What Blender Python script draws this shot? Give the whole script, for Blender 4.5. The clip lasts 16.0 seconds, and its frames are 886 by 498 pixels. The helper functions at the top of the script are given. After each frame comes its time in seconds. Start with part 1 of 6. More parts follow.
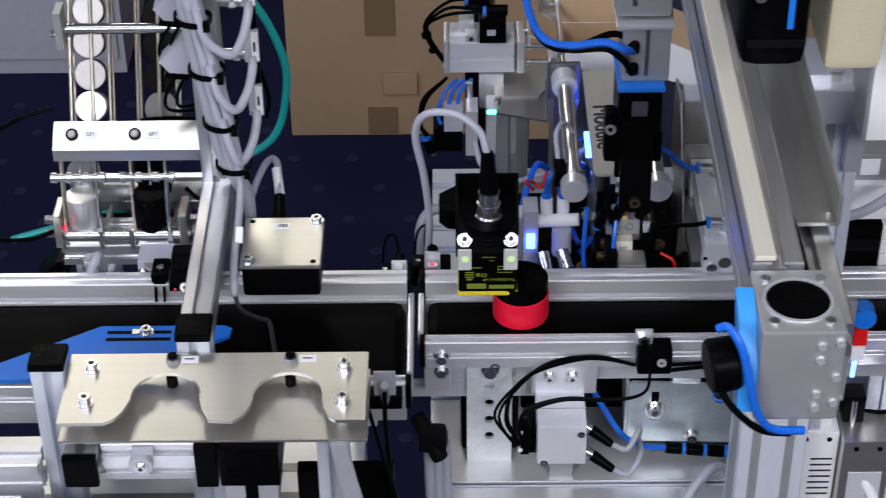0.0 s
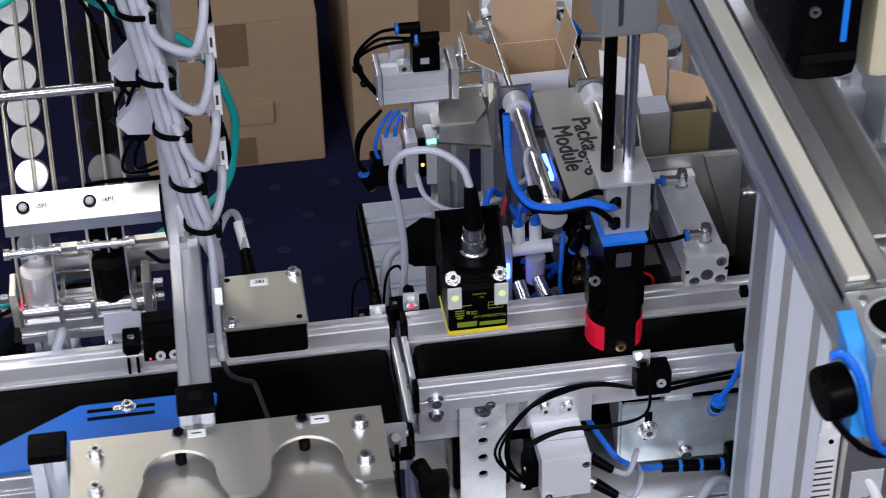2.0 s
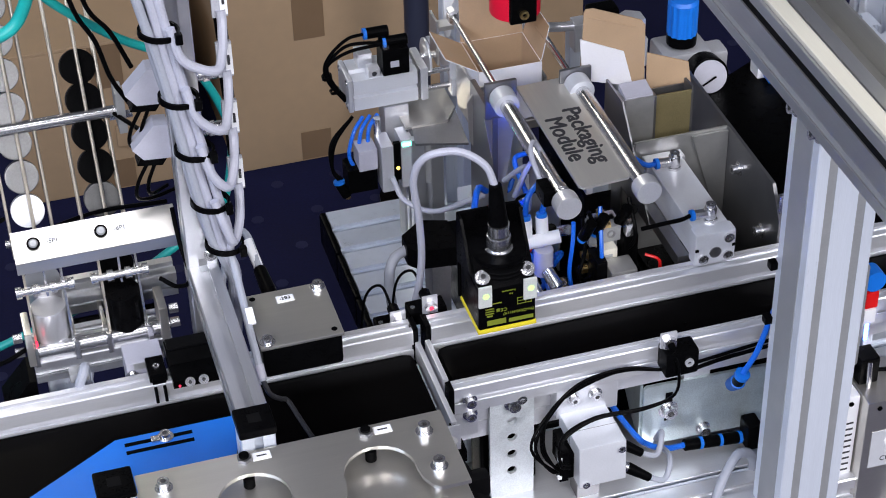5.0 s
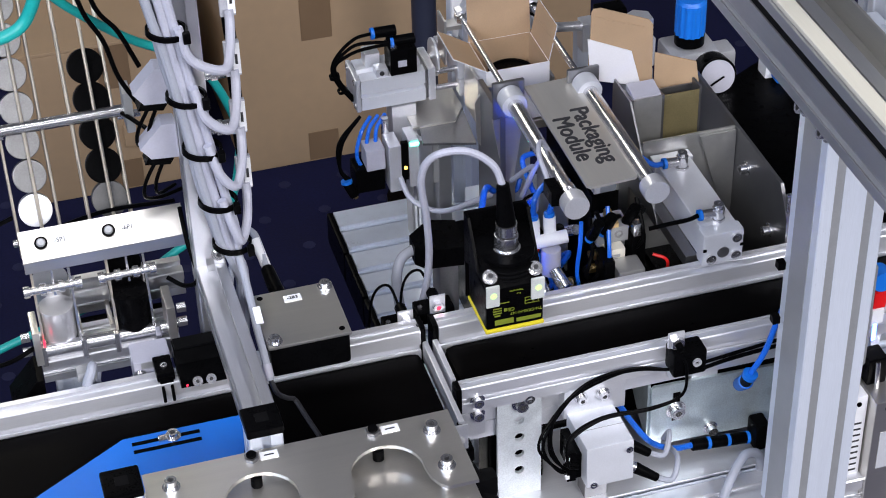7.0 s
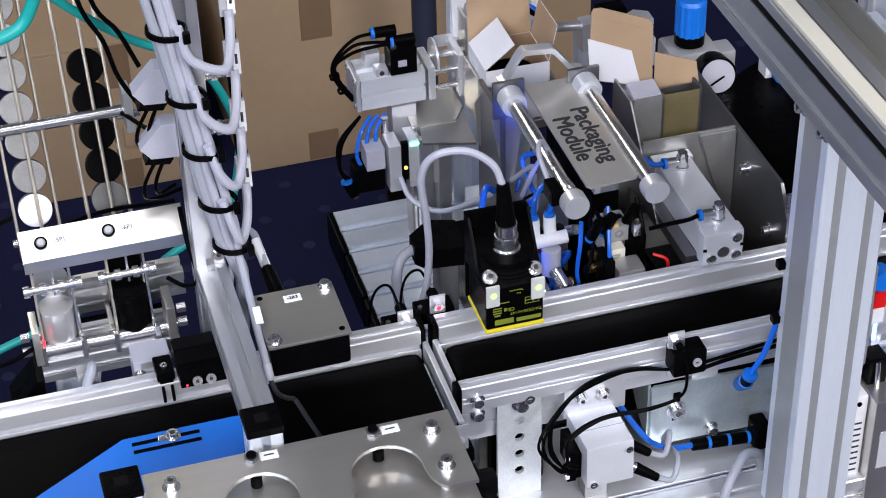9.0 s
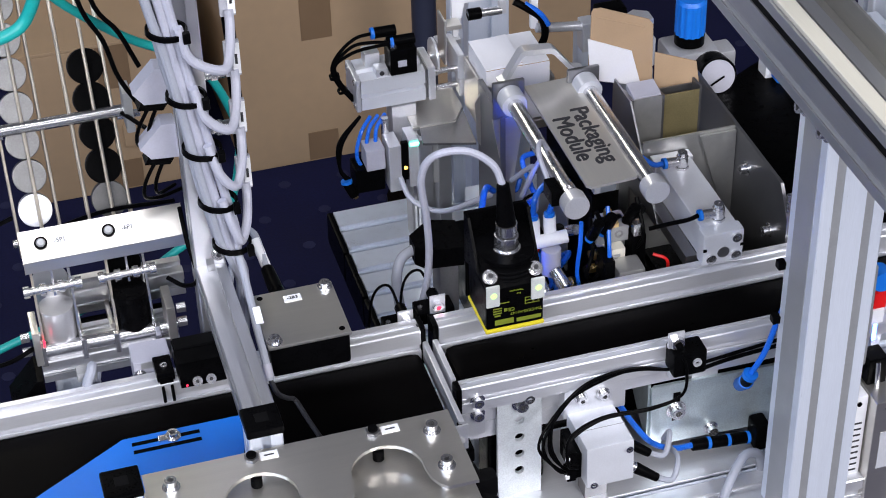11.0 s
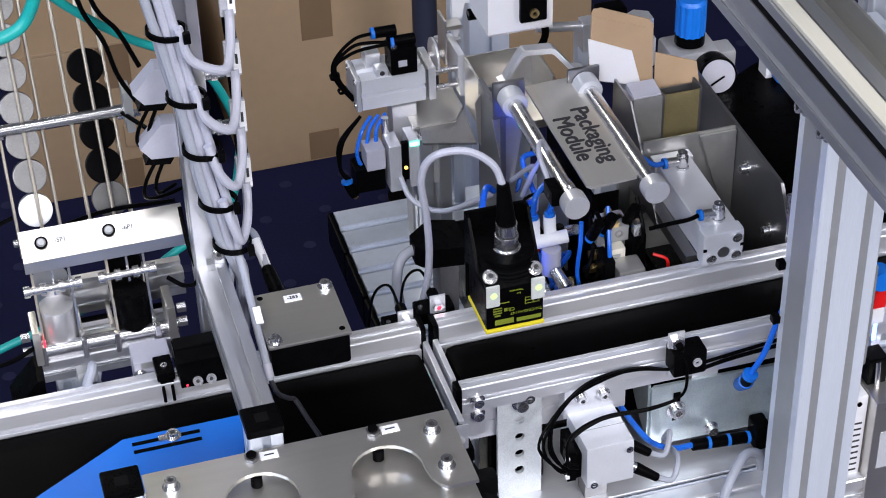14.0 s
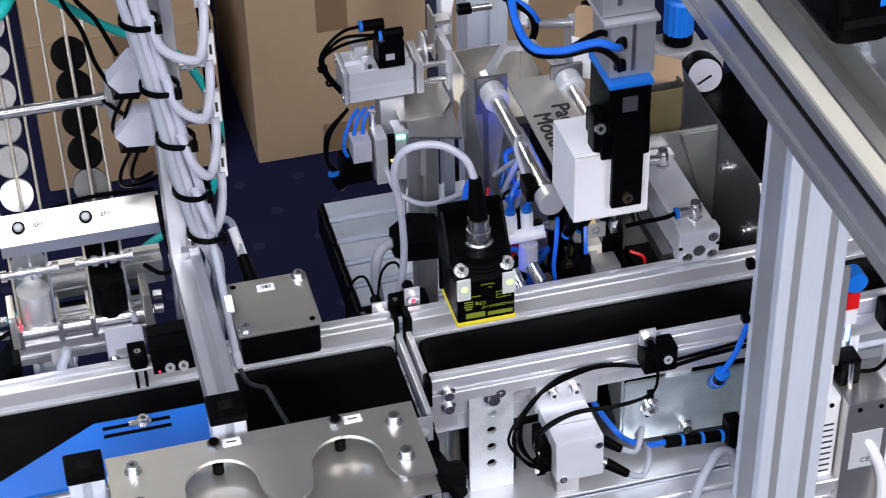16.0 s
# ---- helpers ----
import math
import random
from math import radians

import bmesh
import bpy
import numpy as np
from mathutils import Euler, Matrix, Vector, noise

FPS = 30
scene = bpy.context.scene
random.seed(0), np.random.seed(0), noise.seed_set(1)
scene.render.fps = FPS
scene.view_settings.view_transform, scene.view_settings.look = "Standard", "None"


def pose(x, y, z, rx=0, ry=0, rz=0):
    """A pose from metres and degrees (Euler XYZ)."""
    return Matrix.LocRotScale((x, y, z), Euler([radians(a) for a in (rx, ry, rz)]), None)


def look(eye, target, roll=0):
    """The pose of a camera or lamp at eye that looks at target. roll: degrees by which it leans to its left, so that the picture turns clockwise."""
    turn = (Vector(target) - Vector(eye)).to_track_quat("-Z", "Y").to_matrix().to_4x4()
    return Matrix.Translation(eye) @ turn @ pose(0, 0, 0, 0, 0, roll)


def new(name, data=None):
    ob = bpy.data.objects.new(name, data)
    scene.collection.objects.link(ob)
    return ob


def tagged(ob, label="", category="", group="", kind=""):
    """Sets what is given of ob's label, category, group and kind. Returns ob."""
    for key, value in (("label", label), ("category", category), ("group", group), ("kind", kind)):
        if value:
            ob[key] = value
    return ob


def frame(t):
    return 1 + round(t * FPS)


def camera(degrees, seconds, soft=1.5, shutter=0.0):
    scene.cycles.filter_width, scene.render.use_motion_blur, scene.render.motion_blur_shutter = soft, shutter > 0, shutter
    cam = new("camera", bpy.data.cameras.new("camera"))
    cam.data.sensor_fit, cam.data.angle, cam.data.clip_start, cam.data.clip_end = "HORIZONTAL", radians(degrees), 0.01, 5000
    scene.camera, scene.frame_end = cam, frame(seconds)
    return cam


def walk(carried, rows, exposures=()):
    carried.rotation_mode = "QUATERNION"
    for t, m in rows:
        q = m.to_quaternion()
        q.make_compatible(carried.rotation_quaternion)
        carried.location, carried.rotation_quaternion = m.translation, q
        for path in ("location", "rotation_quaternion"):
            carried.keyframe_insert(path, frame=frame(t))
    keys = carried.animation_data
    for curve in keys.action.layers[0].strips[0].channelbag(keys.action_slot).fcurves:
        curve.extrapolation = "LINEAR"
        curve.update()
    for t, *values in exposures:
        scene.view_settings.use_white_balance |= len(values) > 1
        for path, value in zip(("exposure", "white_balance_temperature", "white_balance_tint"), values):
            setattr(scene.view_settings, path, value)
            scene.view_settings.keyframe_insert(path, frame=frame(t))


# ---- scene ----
cam = camera(25.33, 16.0, soft=1.0, shutter=0.5)
PATH = [
    (0.0, (-0.023, -1.0636, 0.8639), (-0.0351, 0.5342, -0.3389), -0.75),
    (0.2, (-0.0086, -1.0621, 0.866), (-0.018, 0.534, -0.3392), -0.79),
    (0.5, (0.0023, -1.0602, 0.8676), (0.0115, 0.5342, -0.3398), -0.84),
    (0.8, (-0.0072, -1.0578, 0.8667), (0.0045, 0.5385, -0.3402), -0.9),
    (1.0, (-0.0223, -1.0521, 0.866), (0.012, 0.5428, -0.3403), -0.94),
    (1.5, (-0.0763, -1.0243, 0.8638), (0.0155, 0.5694, -0.3411), -1.16),
    (1.8, (-0.1248, -1.0133, 0.8617), (0.045, 0.5755, -0.341), -1.33),
    (2.0, (-0.159, -1.0091, 0.8611), (0.0556, 0.5752, -0.3406), -1.45),
    (2.5, (-0.2334, -1.0004, 0.8623), (0.0578, 0.5704, -0.3408), -1.45),
    (3.0, (-0.2916, -0.9851, 0.8628), (0.0687, 0.5705, -0.3415), -1.56),
    (3.5, (-0.3149, -0.9715, 0.8639), (0.1055, 0.5673, -0.3426), -1.59),
    (4.0, (-0.318, -0.9708, 0.8638), (0.1207, 0.5627, -0.3428), -1.41),
    (6.5, (-0.3188, -0.9714, 0.8629), (0.1116, 0.5653, -0.3427), -1.57),
    (7.0, (-0.3187, -0.9711, 0.8624), (0.111, 0.566, -0.3429), -1.57),
    (9.0, (-0.3184, -0.9707, 0.8621), (0.111, 0.5664, -0.3433), -1.59),
    (11.5, (-0.3186, -0.9706, 0.8621), (0.1111, 0.5664, -0.3433), -1.58),
    (14.0, (-0.318, -0.9711, 0.8625), (0.1105, 0.5661, -0.3431), -1.6),
    (14.5, (-0.3181, -0.972, 0.8618), (0.1104, 0.5662, -0.3426), -1.57),
    (15.0, (-0.3131, -0.9722, 0.864), (0.1088, 0.5653, -0.3436), -1.54),
    (15.5, (-0.303, -0.9787, 0.8641), (0.1053, 0.5634, -0.3423), -1.58),
    (16.0, (-0.2744, -0.991, 0.8661), (0.11, 0.5549, -0.3431), -1.43),
]
walk(cam, [(t, look(eye, target, roll)) for t, eye, target, roll in PATH], [(0, -0.64), (2.0, -0.55), (3.5, -0.12), (16, -0.12)])

# ---- light ----
world = bpy.data.worlds.new("world")
scene.world = world
world.use_nodes = True
world.node_tree.nodes["Background"].inputs[0].default_value = (0.55, 0.62, 0.75, 1)
world.node_tree.nodes["Background"].inputs[1].default_value = 0.09
scene.view_settings.exposure = 0.0


# Unseen area lamps, added in place of the hall's own lighting.
def added_lamp(x, y, z, w, d, power, target=None, color=(0.97, 0.955, 1.0)):
    lamp = bpy.data.lights.new("added_lamp", "AREA")
    lamp.shape, lamp.size, lamp.size_y, lamp.energy, lamp.color = "RECTANGLE", w, d, power, color
    ob = new("added_lamp", lamp)
    ob.matrix_world = look((x, y, z), target or (x, y + 0.001, z - 1))
    tagged(ob, "unseen rectangular area light added to light the machine", "ceiling light", "hall lights")


# Front pair added to brighten the faces turned to the camera.
added_lamp(-1.6, -3.1, 2.2, 1.8, 0.8, 126, (-0.1, 0.0, 0.0))
added_lamp(1.3, -3.1, 2.2, 1.8, 0.8, 126, (0.1, 0.0, 0.0))
# Overhead one added where the tilted label bar mirrors it.
added_lamp(-0.35, -0.8, 2.45, 1.2, 0.6, 19)
# Bluish one added to tint the metal from the left.
added_lamp(-2.5, -0.9, 2.3, 1.2, 1.2, 62, (0.1, 0.0, 0.0), (0.6, 0.72, 1.0))
# Warm one added behind, for the glare on the flat steel plates.
added_lamp(-0.85, 2.9, 2.4, 1.0, 1.1, 34, (-0.2, 0.0, 0.0), (1.0, 0.94, 0.82))

# ---- materials ----


def mat(name, color, rough=0.5, metal=0.0, vary=0.12, scale=60.0, bump=0.0, stretch=(1, 1, 1), emit=0.0, fine=900.0, coat=0.0, alpha=1.0, spec=0.5):
    """A surface with two scales of variation in colour and gloss, and fine relief."""
    m = bpy.data.materials.new(name)
    m.use_nodes = True
    nt = m.node_tree
    p = nt.nodes["Principled BSDF"]
    tc = nt.nodes.new("ShaderNodeTexCoord")
    mp = nt.nodes.new("ShaderNodeMapping")
    mp.inputs["Scale"].default_value = stretch
    nt.links.new(tc.outputs["Object"], mp.inputs[0])
    big, small = nt.nodes.new("ShaderNodeTexNoise"), nt.nodes.new("ShaderNodeTexNoise")
    big.inputs["Scale"].default_value, small.inputs["Scale"].default_value = scale, fine
    big.inputs["Detail"].default_value = 4
    for n in (big, small):
        nt.links.new(mp.outputs[0], n.inputs[0])
    add = nt.nodes.new("ShaderNodeMath")
    add.operation = "ADD"
    nt.links.new(big.outputs[0], add.inputs[0])
    nt.links.new(small.outputs[0], add.inputs[1])
    ramp = nt.nodes.new("ShaderNodeMapRange")
    ramp.inputs[1].default_value, ramp.inputs[2].default_value = 0.6, 1.4
    ramp.inputs[3].default_value, ramp.inputs[4].default_value = 1 - vary, 1 + vary
    nt.links.new(add.outputs[0], ramp.inputs[0])
    info = nt.nodes.new("ShaderNodeObjectInfo")
    per = nt.nodes.new("ShaderNodeMapRange")
    per.inputs[3].default_value, per.inputs[4].default_value = 1 - vary * 0.4, 1 + vary * 0.4
    nt.links.new(info.outputs["Random"], per.inputs[0])
    both = nt.nodes.new("ShaderNodeMath")
    both.operation = "MULTIPLY"
    nt.links.new(ramp.outputs[0], both.inputs[0])
    nt.links.new(per.outputs[0], both.inputs[1])
    mix = nt.nodes.new("ShaderNodeVectorMath")
    mix.operation = "SCALE"
    mix.inputs[0].default_value = color
    nt.links.new(both.outputs[0], mix.inputs["Scale"])
    nt.links.new(mix.outputs[0], p.inputs["Base Color"])
    rr = nt.nodes.new("ShaderNodeMapRange")
    rr.inputs[1].default_value, rr.inputs[2].default_value = 0.6, 1.4
    swing = 0.06 if metal > 0.4 else 0.25
    rr.inputs[3].default_value, rr.inputs[4].default_value = rough * (1 - swing), min(1, rough * (1 + swing))
    nt.links.new(add.outputs[0], rr.inputs[0])
    nt.links.new(rr.outputs[0], p.inputs["Roughness"])
    p.inputs["Metallic"].default_value = metal
    p.inputs["Coat Weight"].default_value = coat
    p.inputs["Specular IOR Level"].default_value = spec
    if bump:
        b = nt.nodes.new("ShaderNodeBump")
        b.inputs["Strength"].default_value, b.inputs["Distance"].default_value = bump, 0.0005
        nt.links.new(add.outputs[0], b.inputs["Height"])
        nt.links.new(b.outputs[0], p.inputs["Normal"])
    if emit:
        p.inputs["Emission Color"].default_value = (*color, 1)
        p.inputs["Emission Strength"].default_value = emit
    if alpha < 1:
        p.inputs["Transmission Weight"].default_value = 1 - alpha
    return m


ALU = mat("anodised_aluminium", (0.72, 0.73, 0.77), 0.3, 0.55, 0.08, 30, 0.03, (1, 1, 1))
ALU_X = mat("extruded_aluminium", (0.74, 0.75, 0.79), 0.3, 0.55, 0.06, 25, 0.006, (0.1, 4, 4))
# ALU_Y is a darker copy; ALU_Z holds bluish hall light in its tint.
ALU_Y = mat("extruded_aluminium_darker", (0.64, 0.65, 0.68), 0.3, 0.85, 0.06, 25, 0.006, (4, 0.1, 4))
ALU_Z = mat("extruded_aluminium_lit_bluish", (0.72, 0.77, 0.86), 0.34, 0.32, 0.06, 25, 0.006, (4, 4, 0.1))
STEEL = mat("brushed_steel", (0.68, 0.66, 0.62), 0.31, 0.88, 0.05, 40, 0.006, (0.08, 5, 5))
STEEL_Y = mat("brushed_steel_across", (0.74, 0.72, 0.67), 0.33, 0.7, 0.05, 40, 0.006, (5, 0.08, 5))
CHROME = mat("polished_steel", (0.66, 0.66, 0.68), 0.25, 0.95, 0.08, 90)
ZINC = mat("galvanised_steel", (0.8, 0.85, 0.88), 0.4, 0.3, 0.18, 70, 0.05)
# Zinc plate with its cyan reflections put into the base colour.
TINTED_ZINC = mat("reflection_tinted_zinc", (0.56, 0.64, 0.66), 0.36, 0.65, 0.25, 55, 0.03)
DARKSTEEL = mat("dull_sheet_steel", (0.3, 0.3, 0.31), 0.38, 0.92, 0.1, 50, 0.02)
GREYPAINT = mat("grey_cast_housing", (0.42, 0.43, 0.44), 0.45, 0.5, 0.08, 60, 0.05)
LIGHTGREY = mat("light_grey_plastic", (0.44, 0.44, 0.51), 0.45, 0.0, 0.06, 80)
BLACK = mat("black_plastic", (0.002, 0.002, 0.0023), 0.3, 0.0, 0.3, 120, 0.02, spec=0.025)
RUBBER = mat("black_rubber", (0.004, 0.004, 0.0045), 0.55, 0.0, 0.3, 200, 0.1, spec=0.06)
BELT = mat("black_conveyor_belt", (0.0016, 0.0014, 0.0015), 0.36, 0.0, 0.35, 45, 0.02, (0.4, 1, 1), spec=0.02)
RED = mat("red_plastic", (0.8, 0.008, 0.04), 0.4, 0.0, 0.06, 60)
WHITE = mat("white_label", (0.86, 0.87, 0.9), 0.5, 0.0, 0.03, 60)
WHITECARD = mat("white_coated_card", (0.84, 0.84, 0.88), 0.5, 0.0, 0.03, 50, 0.05)
CARD = mat("brown_card_inside", (0.46, 0.32, 0.2), 0.75, 0.0, 0.08, 60, 0.1)
CARTON = mat("brown_corrugated_card", (0.36, 0.25, 0.15), 0.8, 0.0, 0.08, 9, 0.1, (1, 1, 1), fine=60)
TAPE = mat("brown_packing_tape", (0.2, 0.13, 0.075), 0.4, 0.0, 0.08, 20)
CABLE = mat("light_grey_cable", (0.42, 0.43, 0.51), 0.45, 0.0, 0.07, 70)
CABLE2 = mat("mid_grey_cable", (0.34, 0.36, 0.42), 0.45, 0.0, 0.07, 70)
TEAL = mat("teal_cable", (0.01, 0.36, 0.34), 0.4, 0.0, 0.1, 60)
BLUE = mat("blue_painted_plate", (0.008, 0.17, 0.7), 0.42, 0.0, 0.06, 60)
BLUETUBE = mat("blue_air_hose", (0.012, 0.14, 0.7), 0.3, 0.0, 0.1, 60)
CARPET = mat("dark_blue_carpet", (0.011, 0.012, 0.042), 0.95, 0.0, 0.3, 10, 0.6, fine=260, spec=0.1)
CARPETDOT = mat("carpet_fleck", (0.024, 0.026, 0.065), 0.95, 0.0, 0.3, 30, spec=0.1)
WALL = mat("grey_hall_wall", (0.2, 0.21, 0.24), 0.8, 0.0, 0.04, 4, 0.1)
BRASS = mat("brass", (0.75, 0.55, 0.25), 0.28, 1.0, 0.1, 80)
YELLOW = mat("yellow_plastic", (0.75, 0.62, 0.03), 0.45, 0.0, 0.06, 80)
GREENTXT = mat("yellow_green_print", (0.2, 0.24, 0.02), 0.5, 0.0, 0.05, 80)
FOAM = mat("cream_plastic", (0.52, 0.48, 0.34), 0.6, 0.0, 0.08, 40)
GLOWRED = mat("red_light_spot", (1.0, 0.03, 0.08), 0.4, emit=1.6)
GLOWYEL = mat("amber_indicator", (1.0, 0.6, 0.1), 0.4, emit=4.0)
GLOWGRN = mat("yellow_green_indicator", (0.7, 1.0, 0.4), 0.3, emit=0.45)
GLOWBLUE = mat("blue_indicator", (0.04, 0.12, 1.0), 0.4, emit=26.0)
REDWIRE = mat("red_wire", (0.7, 0.01, 0.01), 0.4)
# Serves real print and the painted shade inside sockets and cut-outs.
PRINT_RECESS = mat("dark_print_and_recess", (0.03, 0.03, 0.035), 0.5)
WIRE = mat("pale_spring_wire", (0.66, 0.6, 0.5), 0.3, 0.8, 0.1, 60)
CHANNEL = mat("grey_channel_steel", (0.42, 0.42, 0.41), 0.42, 0.75, 0.1, 30, 0.01, (5, 0.08, 5))
TURNED = mat("turned_bright_aluminium", (0.7, 0.7, 0.72), 0.3, 0.75, 0.05, 30)
DARKCABLE = mat("dark_grey_cable", (0.035, 0.035, 0.04), 0.5, 0.0, 0.2, 90)
PALEGREY = mat("pale_anodised_housing", (0.63, 0.65, 0.7), 0.38, 0.2, 0.05, 60, 0.05)
OXIDE = mat("dark_turned_steel", (0.1, 0.1, 0.1), 0.45, 0.6, 0.15, 50)
SKYBLUE = mat("light_blue_plastic", (0.03, 0.3, 0.8), 0.4, 0.0, 0.06, 60)
GLOWMINT = mat("mint_indicator", (0.1, 1.0, 0.6), 0.4, emit=10.0)
POSTBLUE = mat("dark_blue_coated_post", (0.035, 0.04, 0.07), 0.5, 0.2, 0.1, 20)
LIGHTGUIDE = mat("milky_light_guide", (0.62, 0.64, 0.62), 0.2, 0.0, 0.12, 120)
CREAM = mat("cream_anodised_strip", (0.8, 0.77, 0.66), 0.4, 0.3, 0.06, 30, 0.02, (4, 0.1, 4))
MILKY = mat("milky_tag_plastic", (0.42, 0.43, 0.48), 0.3, 0.0, 0.06, 60)
OCHRE = mat("ochre_steel_inside", (0.5, 0.42, 0.22), 0.35, 0.8, 0.15, 60)

# ---- mesh tools ----
ORIGIN = {}


def thing(name, at, label, category, group="", kind=""):
    ob = new(name)
    ob.empty_display_size = 0.01
    ob.location = at
    ORIGIN[ob.name] = Vector(at)
    return tagged(ob, label, category, group, kind)


def part(name, bm, material, parent=None, label="", pivot=None, smooth=True):
    """Links a bmesh, built in the place's own metres, as one mesh under parent."""
    org = Vector(pivot) if pivot is not None else (ORIGIN[parent.name] if parent else Vector((0, 0, 0)))
    bmesh.ops.translate(bm, verts=bm.verts, vec=-org)
    me = bpy.data.meshes.new(name)
    bm.to_mesh(me)
    bm.free()
    me.materials.append(material)
    if smooth:
        me.shade_smooth()
        me.set_sharp_from_angle(angle=radians(35))
    ob = new(name, me)
    if smooth:
        flat = ob.modifiers.new("flat_faces", "WEIGHTED_NORMAL")
        flat.keep_sharp, flat.weight = True, 100
    ORIGIN[ob.name] = org
    if parent:
        ob.parent = parent
        ob.location = org - ORIGIN[parent.name]
    else:
        ob.location = org
    if label:
        ob["label"] = label
    return ob


def bx(lo, hi, bev=0.0005, bm=None, turn=None):
    bm = bm or bmesh.new()
    own = bmesh.new()
    c = [(a + b) / 2 for a, b in zip(lo, hi)]
    s = [abs(b - a) for a, b in zip(lo, hi)]
    bmesh.ops.create_cube(own, size=1, matrix=Matrix.Diagonal((*s, 1)))
    bev = min(bev, min(s) * 0.4)
    if bev > 0:
        bmesh.ops.bevel(own, geom=list(own.edges), offset=bev, segments=2, profile=0.6, affect="EDGES")
    own.transform(Matrix.Translation(c) @ (turn or Matrix()))
    return join(bm, own)


def join(bm, own):
    me = bpy.data.meshes.new("tmp")
    own.to_mesh(me)
    own.free()
    bm.from_mesh(me)
    bpy.data.meshes.remove(me)
    return bm


def cy(a, b, r, r2=None, n=20, bm=None, bev=0.0):
    bm = bm or bmesh.new()
    own = bmesh.new()
    a, b = Vector(a), Vector(b)
    bmesh.ops.create_cone(own, cap_ends=True, segments=n, radius1=r, radius2=r if r2 is None else r2, depth=(b - a).length)
    if bev:
        rim = [e for e in own.edges if abs(e.verts[0].co.z - e.verts[1].co.z) < 1e-7]
        bmesh.ops.bevel(own, geom=rim, offset=bev, segments=2, profile=0.5, affect="EDGES")
    own.transform(Matrix.Translation((a + b) / 2) @ (b - a).to_track_quat("Z", "Y").to_matrix().to_4x4())
    return join(bm, own)


def ring(a, b, r, hole, n=24, bm=None):
    """A pipe with a bore."""
    bm = bm or bmesh.new()
    a, b = Vector(a), Vector(b)
    q = (b - a).to_track_quat("Z", "Y")
    rows = []
    for at, rad in ((a, r), (b, r), (b, hole), (a, hole)):
        rows.append([bm.verts.new(at + q @ Vector((rad * math.cos(2 * math.pi * k / n), rad * math.sin(2 * math.pi * k / n), 0))) for k in range(n)])
    for i in range(4):
        u, v = rows[i], rows[(i + 1) % 4]
        for k in range(n):
            bm.faces.new((u[k], u[(k + 1) % n], v[(k + 1) % n], v[k]))
    return bm


def curve_points(pts, steps=6):
    pts = [Vector(p) for p in pts]
    if len(pts) < 3:
        return pts
    ends = [pts[0] * 2 - pts[1]] + pts + [pts[-1] * 2 - pts[-2]]
    out = []
    for i in range(1, len(ends) - 2):
        p0, p1, p2, p3 = ends[i - 1:i + 3]
        for k in range(steps):
            t = k / steps
            out.append(0.5 * (2 * p1 + (p2 - p0) * t + (2 * p0 - 5 * p1 + 4 * p2 - p3) * t * t + (3 * p1 - p0 - 3 * p2 + p3) * t ** 3))
    return out + [pts[-1]]


def hose(pts, r, n=8, bm=None, steps=6):
    """A round cable along a smooth line."""
    bm = bm or bmesh.new()
    line = curve_points(pts, steps)
    rows, side = [], None
    for i, p in enumerate(line):
        d = (line[min(i + 1, len(line) - 1)] - line[max(i - 1, 0)]).normalized()
        if side is None:
            side = d.orthogonal().normalized()
        side = (side - d * side.dot(d)).normalized()
        up = d.cross(side)
        rows.append([bm.verts.new(p + r * (math.cos(2 * math.pi * k / n) * side + math.sin(2 * math.pi * k / n) * up)) for k in range(n)])
    for u, v in zip(rows, rows[1:]):
        for k in range(n):
            bm.faces.new((u[k], u[(k + 1) % n], v[(k + 1) % n], v[k]))
    bm.faces.new(rows[0][::-1])
    bm.faces.new(rows[-1])
    return bm


def prism(poly, axis, a, b, bm=None):
    """A flat outline pushed along an axis. The outline lies in the two other axes, in x, y, z order."""
    bm = bm or bmesh.new()
    put = {"x": lambda u, v, w: (w, u, v), "y": lambda u, v, w: (u, w, v), "z": lambda u, v, w: (u, v, w)}[axis]
    lo = [bm.verts.new(put(u, v, a)) for u, v in poly]
    hi = [bm.verts.new(put(u, v, b)) for u, v in poly]
    n = len(poly)
    for k in range(n):
        bm.faces.new((lo[k], lo[(k + 1) % n], hi[(k + 1) % n], hi[k]))
    bm.faces.new(lo[::-1])
    bm.faces.new(hi)
    bmesh.ops.recalc_face_normals(bm, faces=bm.faces)
    return bm


def slotted(w, h, nw=1, nh=1, slot=0.006, deep=0.005, edge=0.0008):
    """The outline of a slotted profile: nw slots on the sides of length w, nh on those of length h."""
    def side(a, b, count):
        a, b = Vector(a), Vector(b)
        d = (b - a).normalized()
        inward = Vector((-d.y, d.x))
        length = (b - a).length
        out = [a + d * edge]
        for k in range(count):
            m = a + d * length * (k + 0.5) / count
            for s, q in ((-slot / 2, 0), (-slot / 2, 0.0015), (-slot * 0.85, 0.002), (-slot * 0.85, deep), (slot * 0.85, deep), (slot * 0.85, 0.002), (slot / 2, 0.0015), (slot / 2, 0)):
                out.append(m + d * s + inward * q)
        out.append(b - d * edge)
        return out
    x, y = w / 2, h / 2
    pts = side((-x, -y), (x, -y), nw) + side((x, -y), (x, y), nh) + side((x, y), (-x, y), nw) + side((-x, y), (-x, -y), nh)
    return [(p.x, p.y) for p in pts]


def profile(axis, cu, cv, w, h, a, b, nw=1, nh=1, slot=0.0055, deep=0.005, bm=None):
    return prism([(cu + u, cv + v) for u, v in slotted(w, h, nw, nh, slot, deep)], axis, a, b, bm)


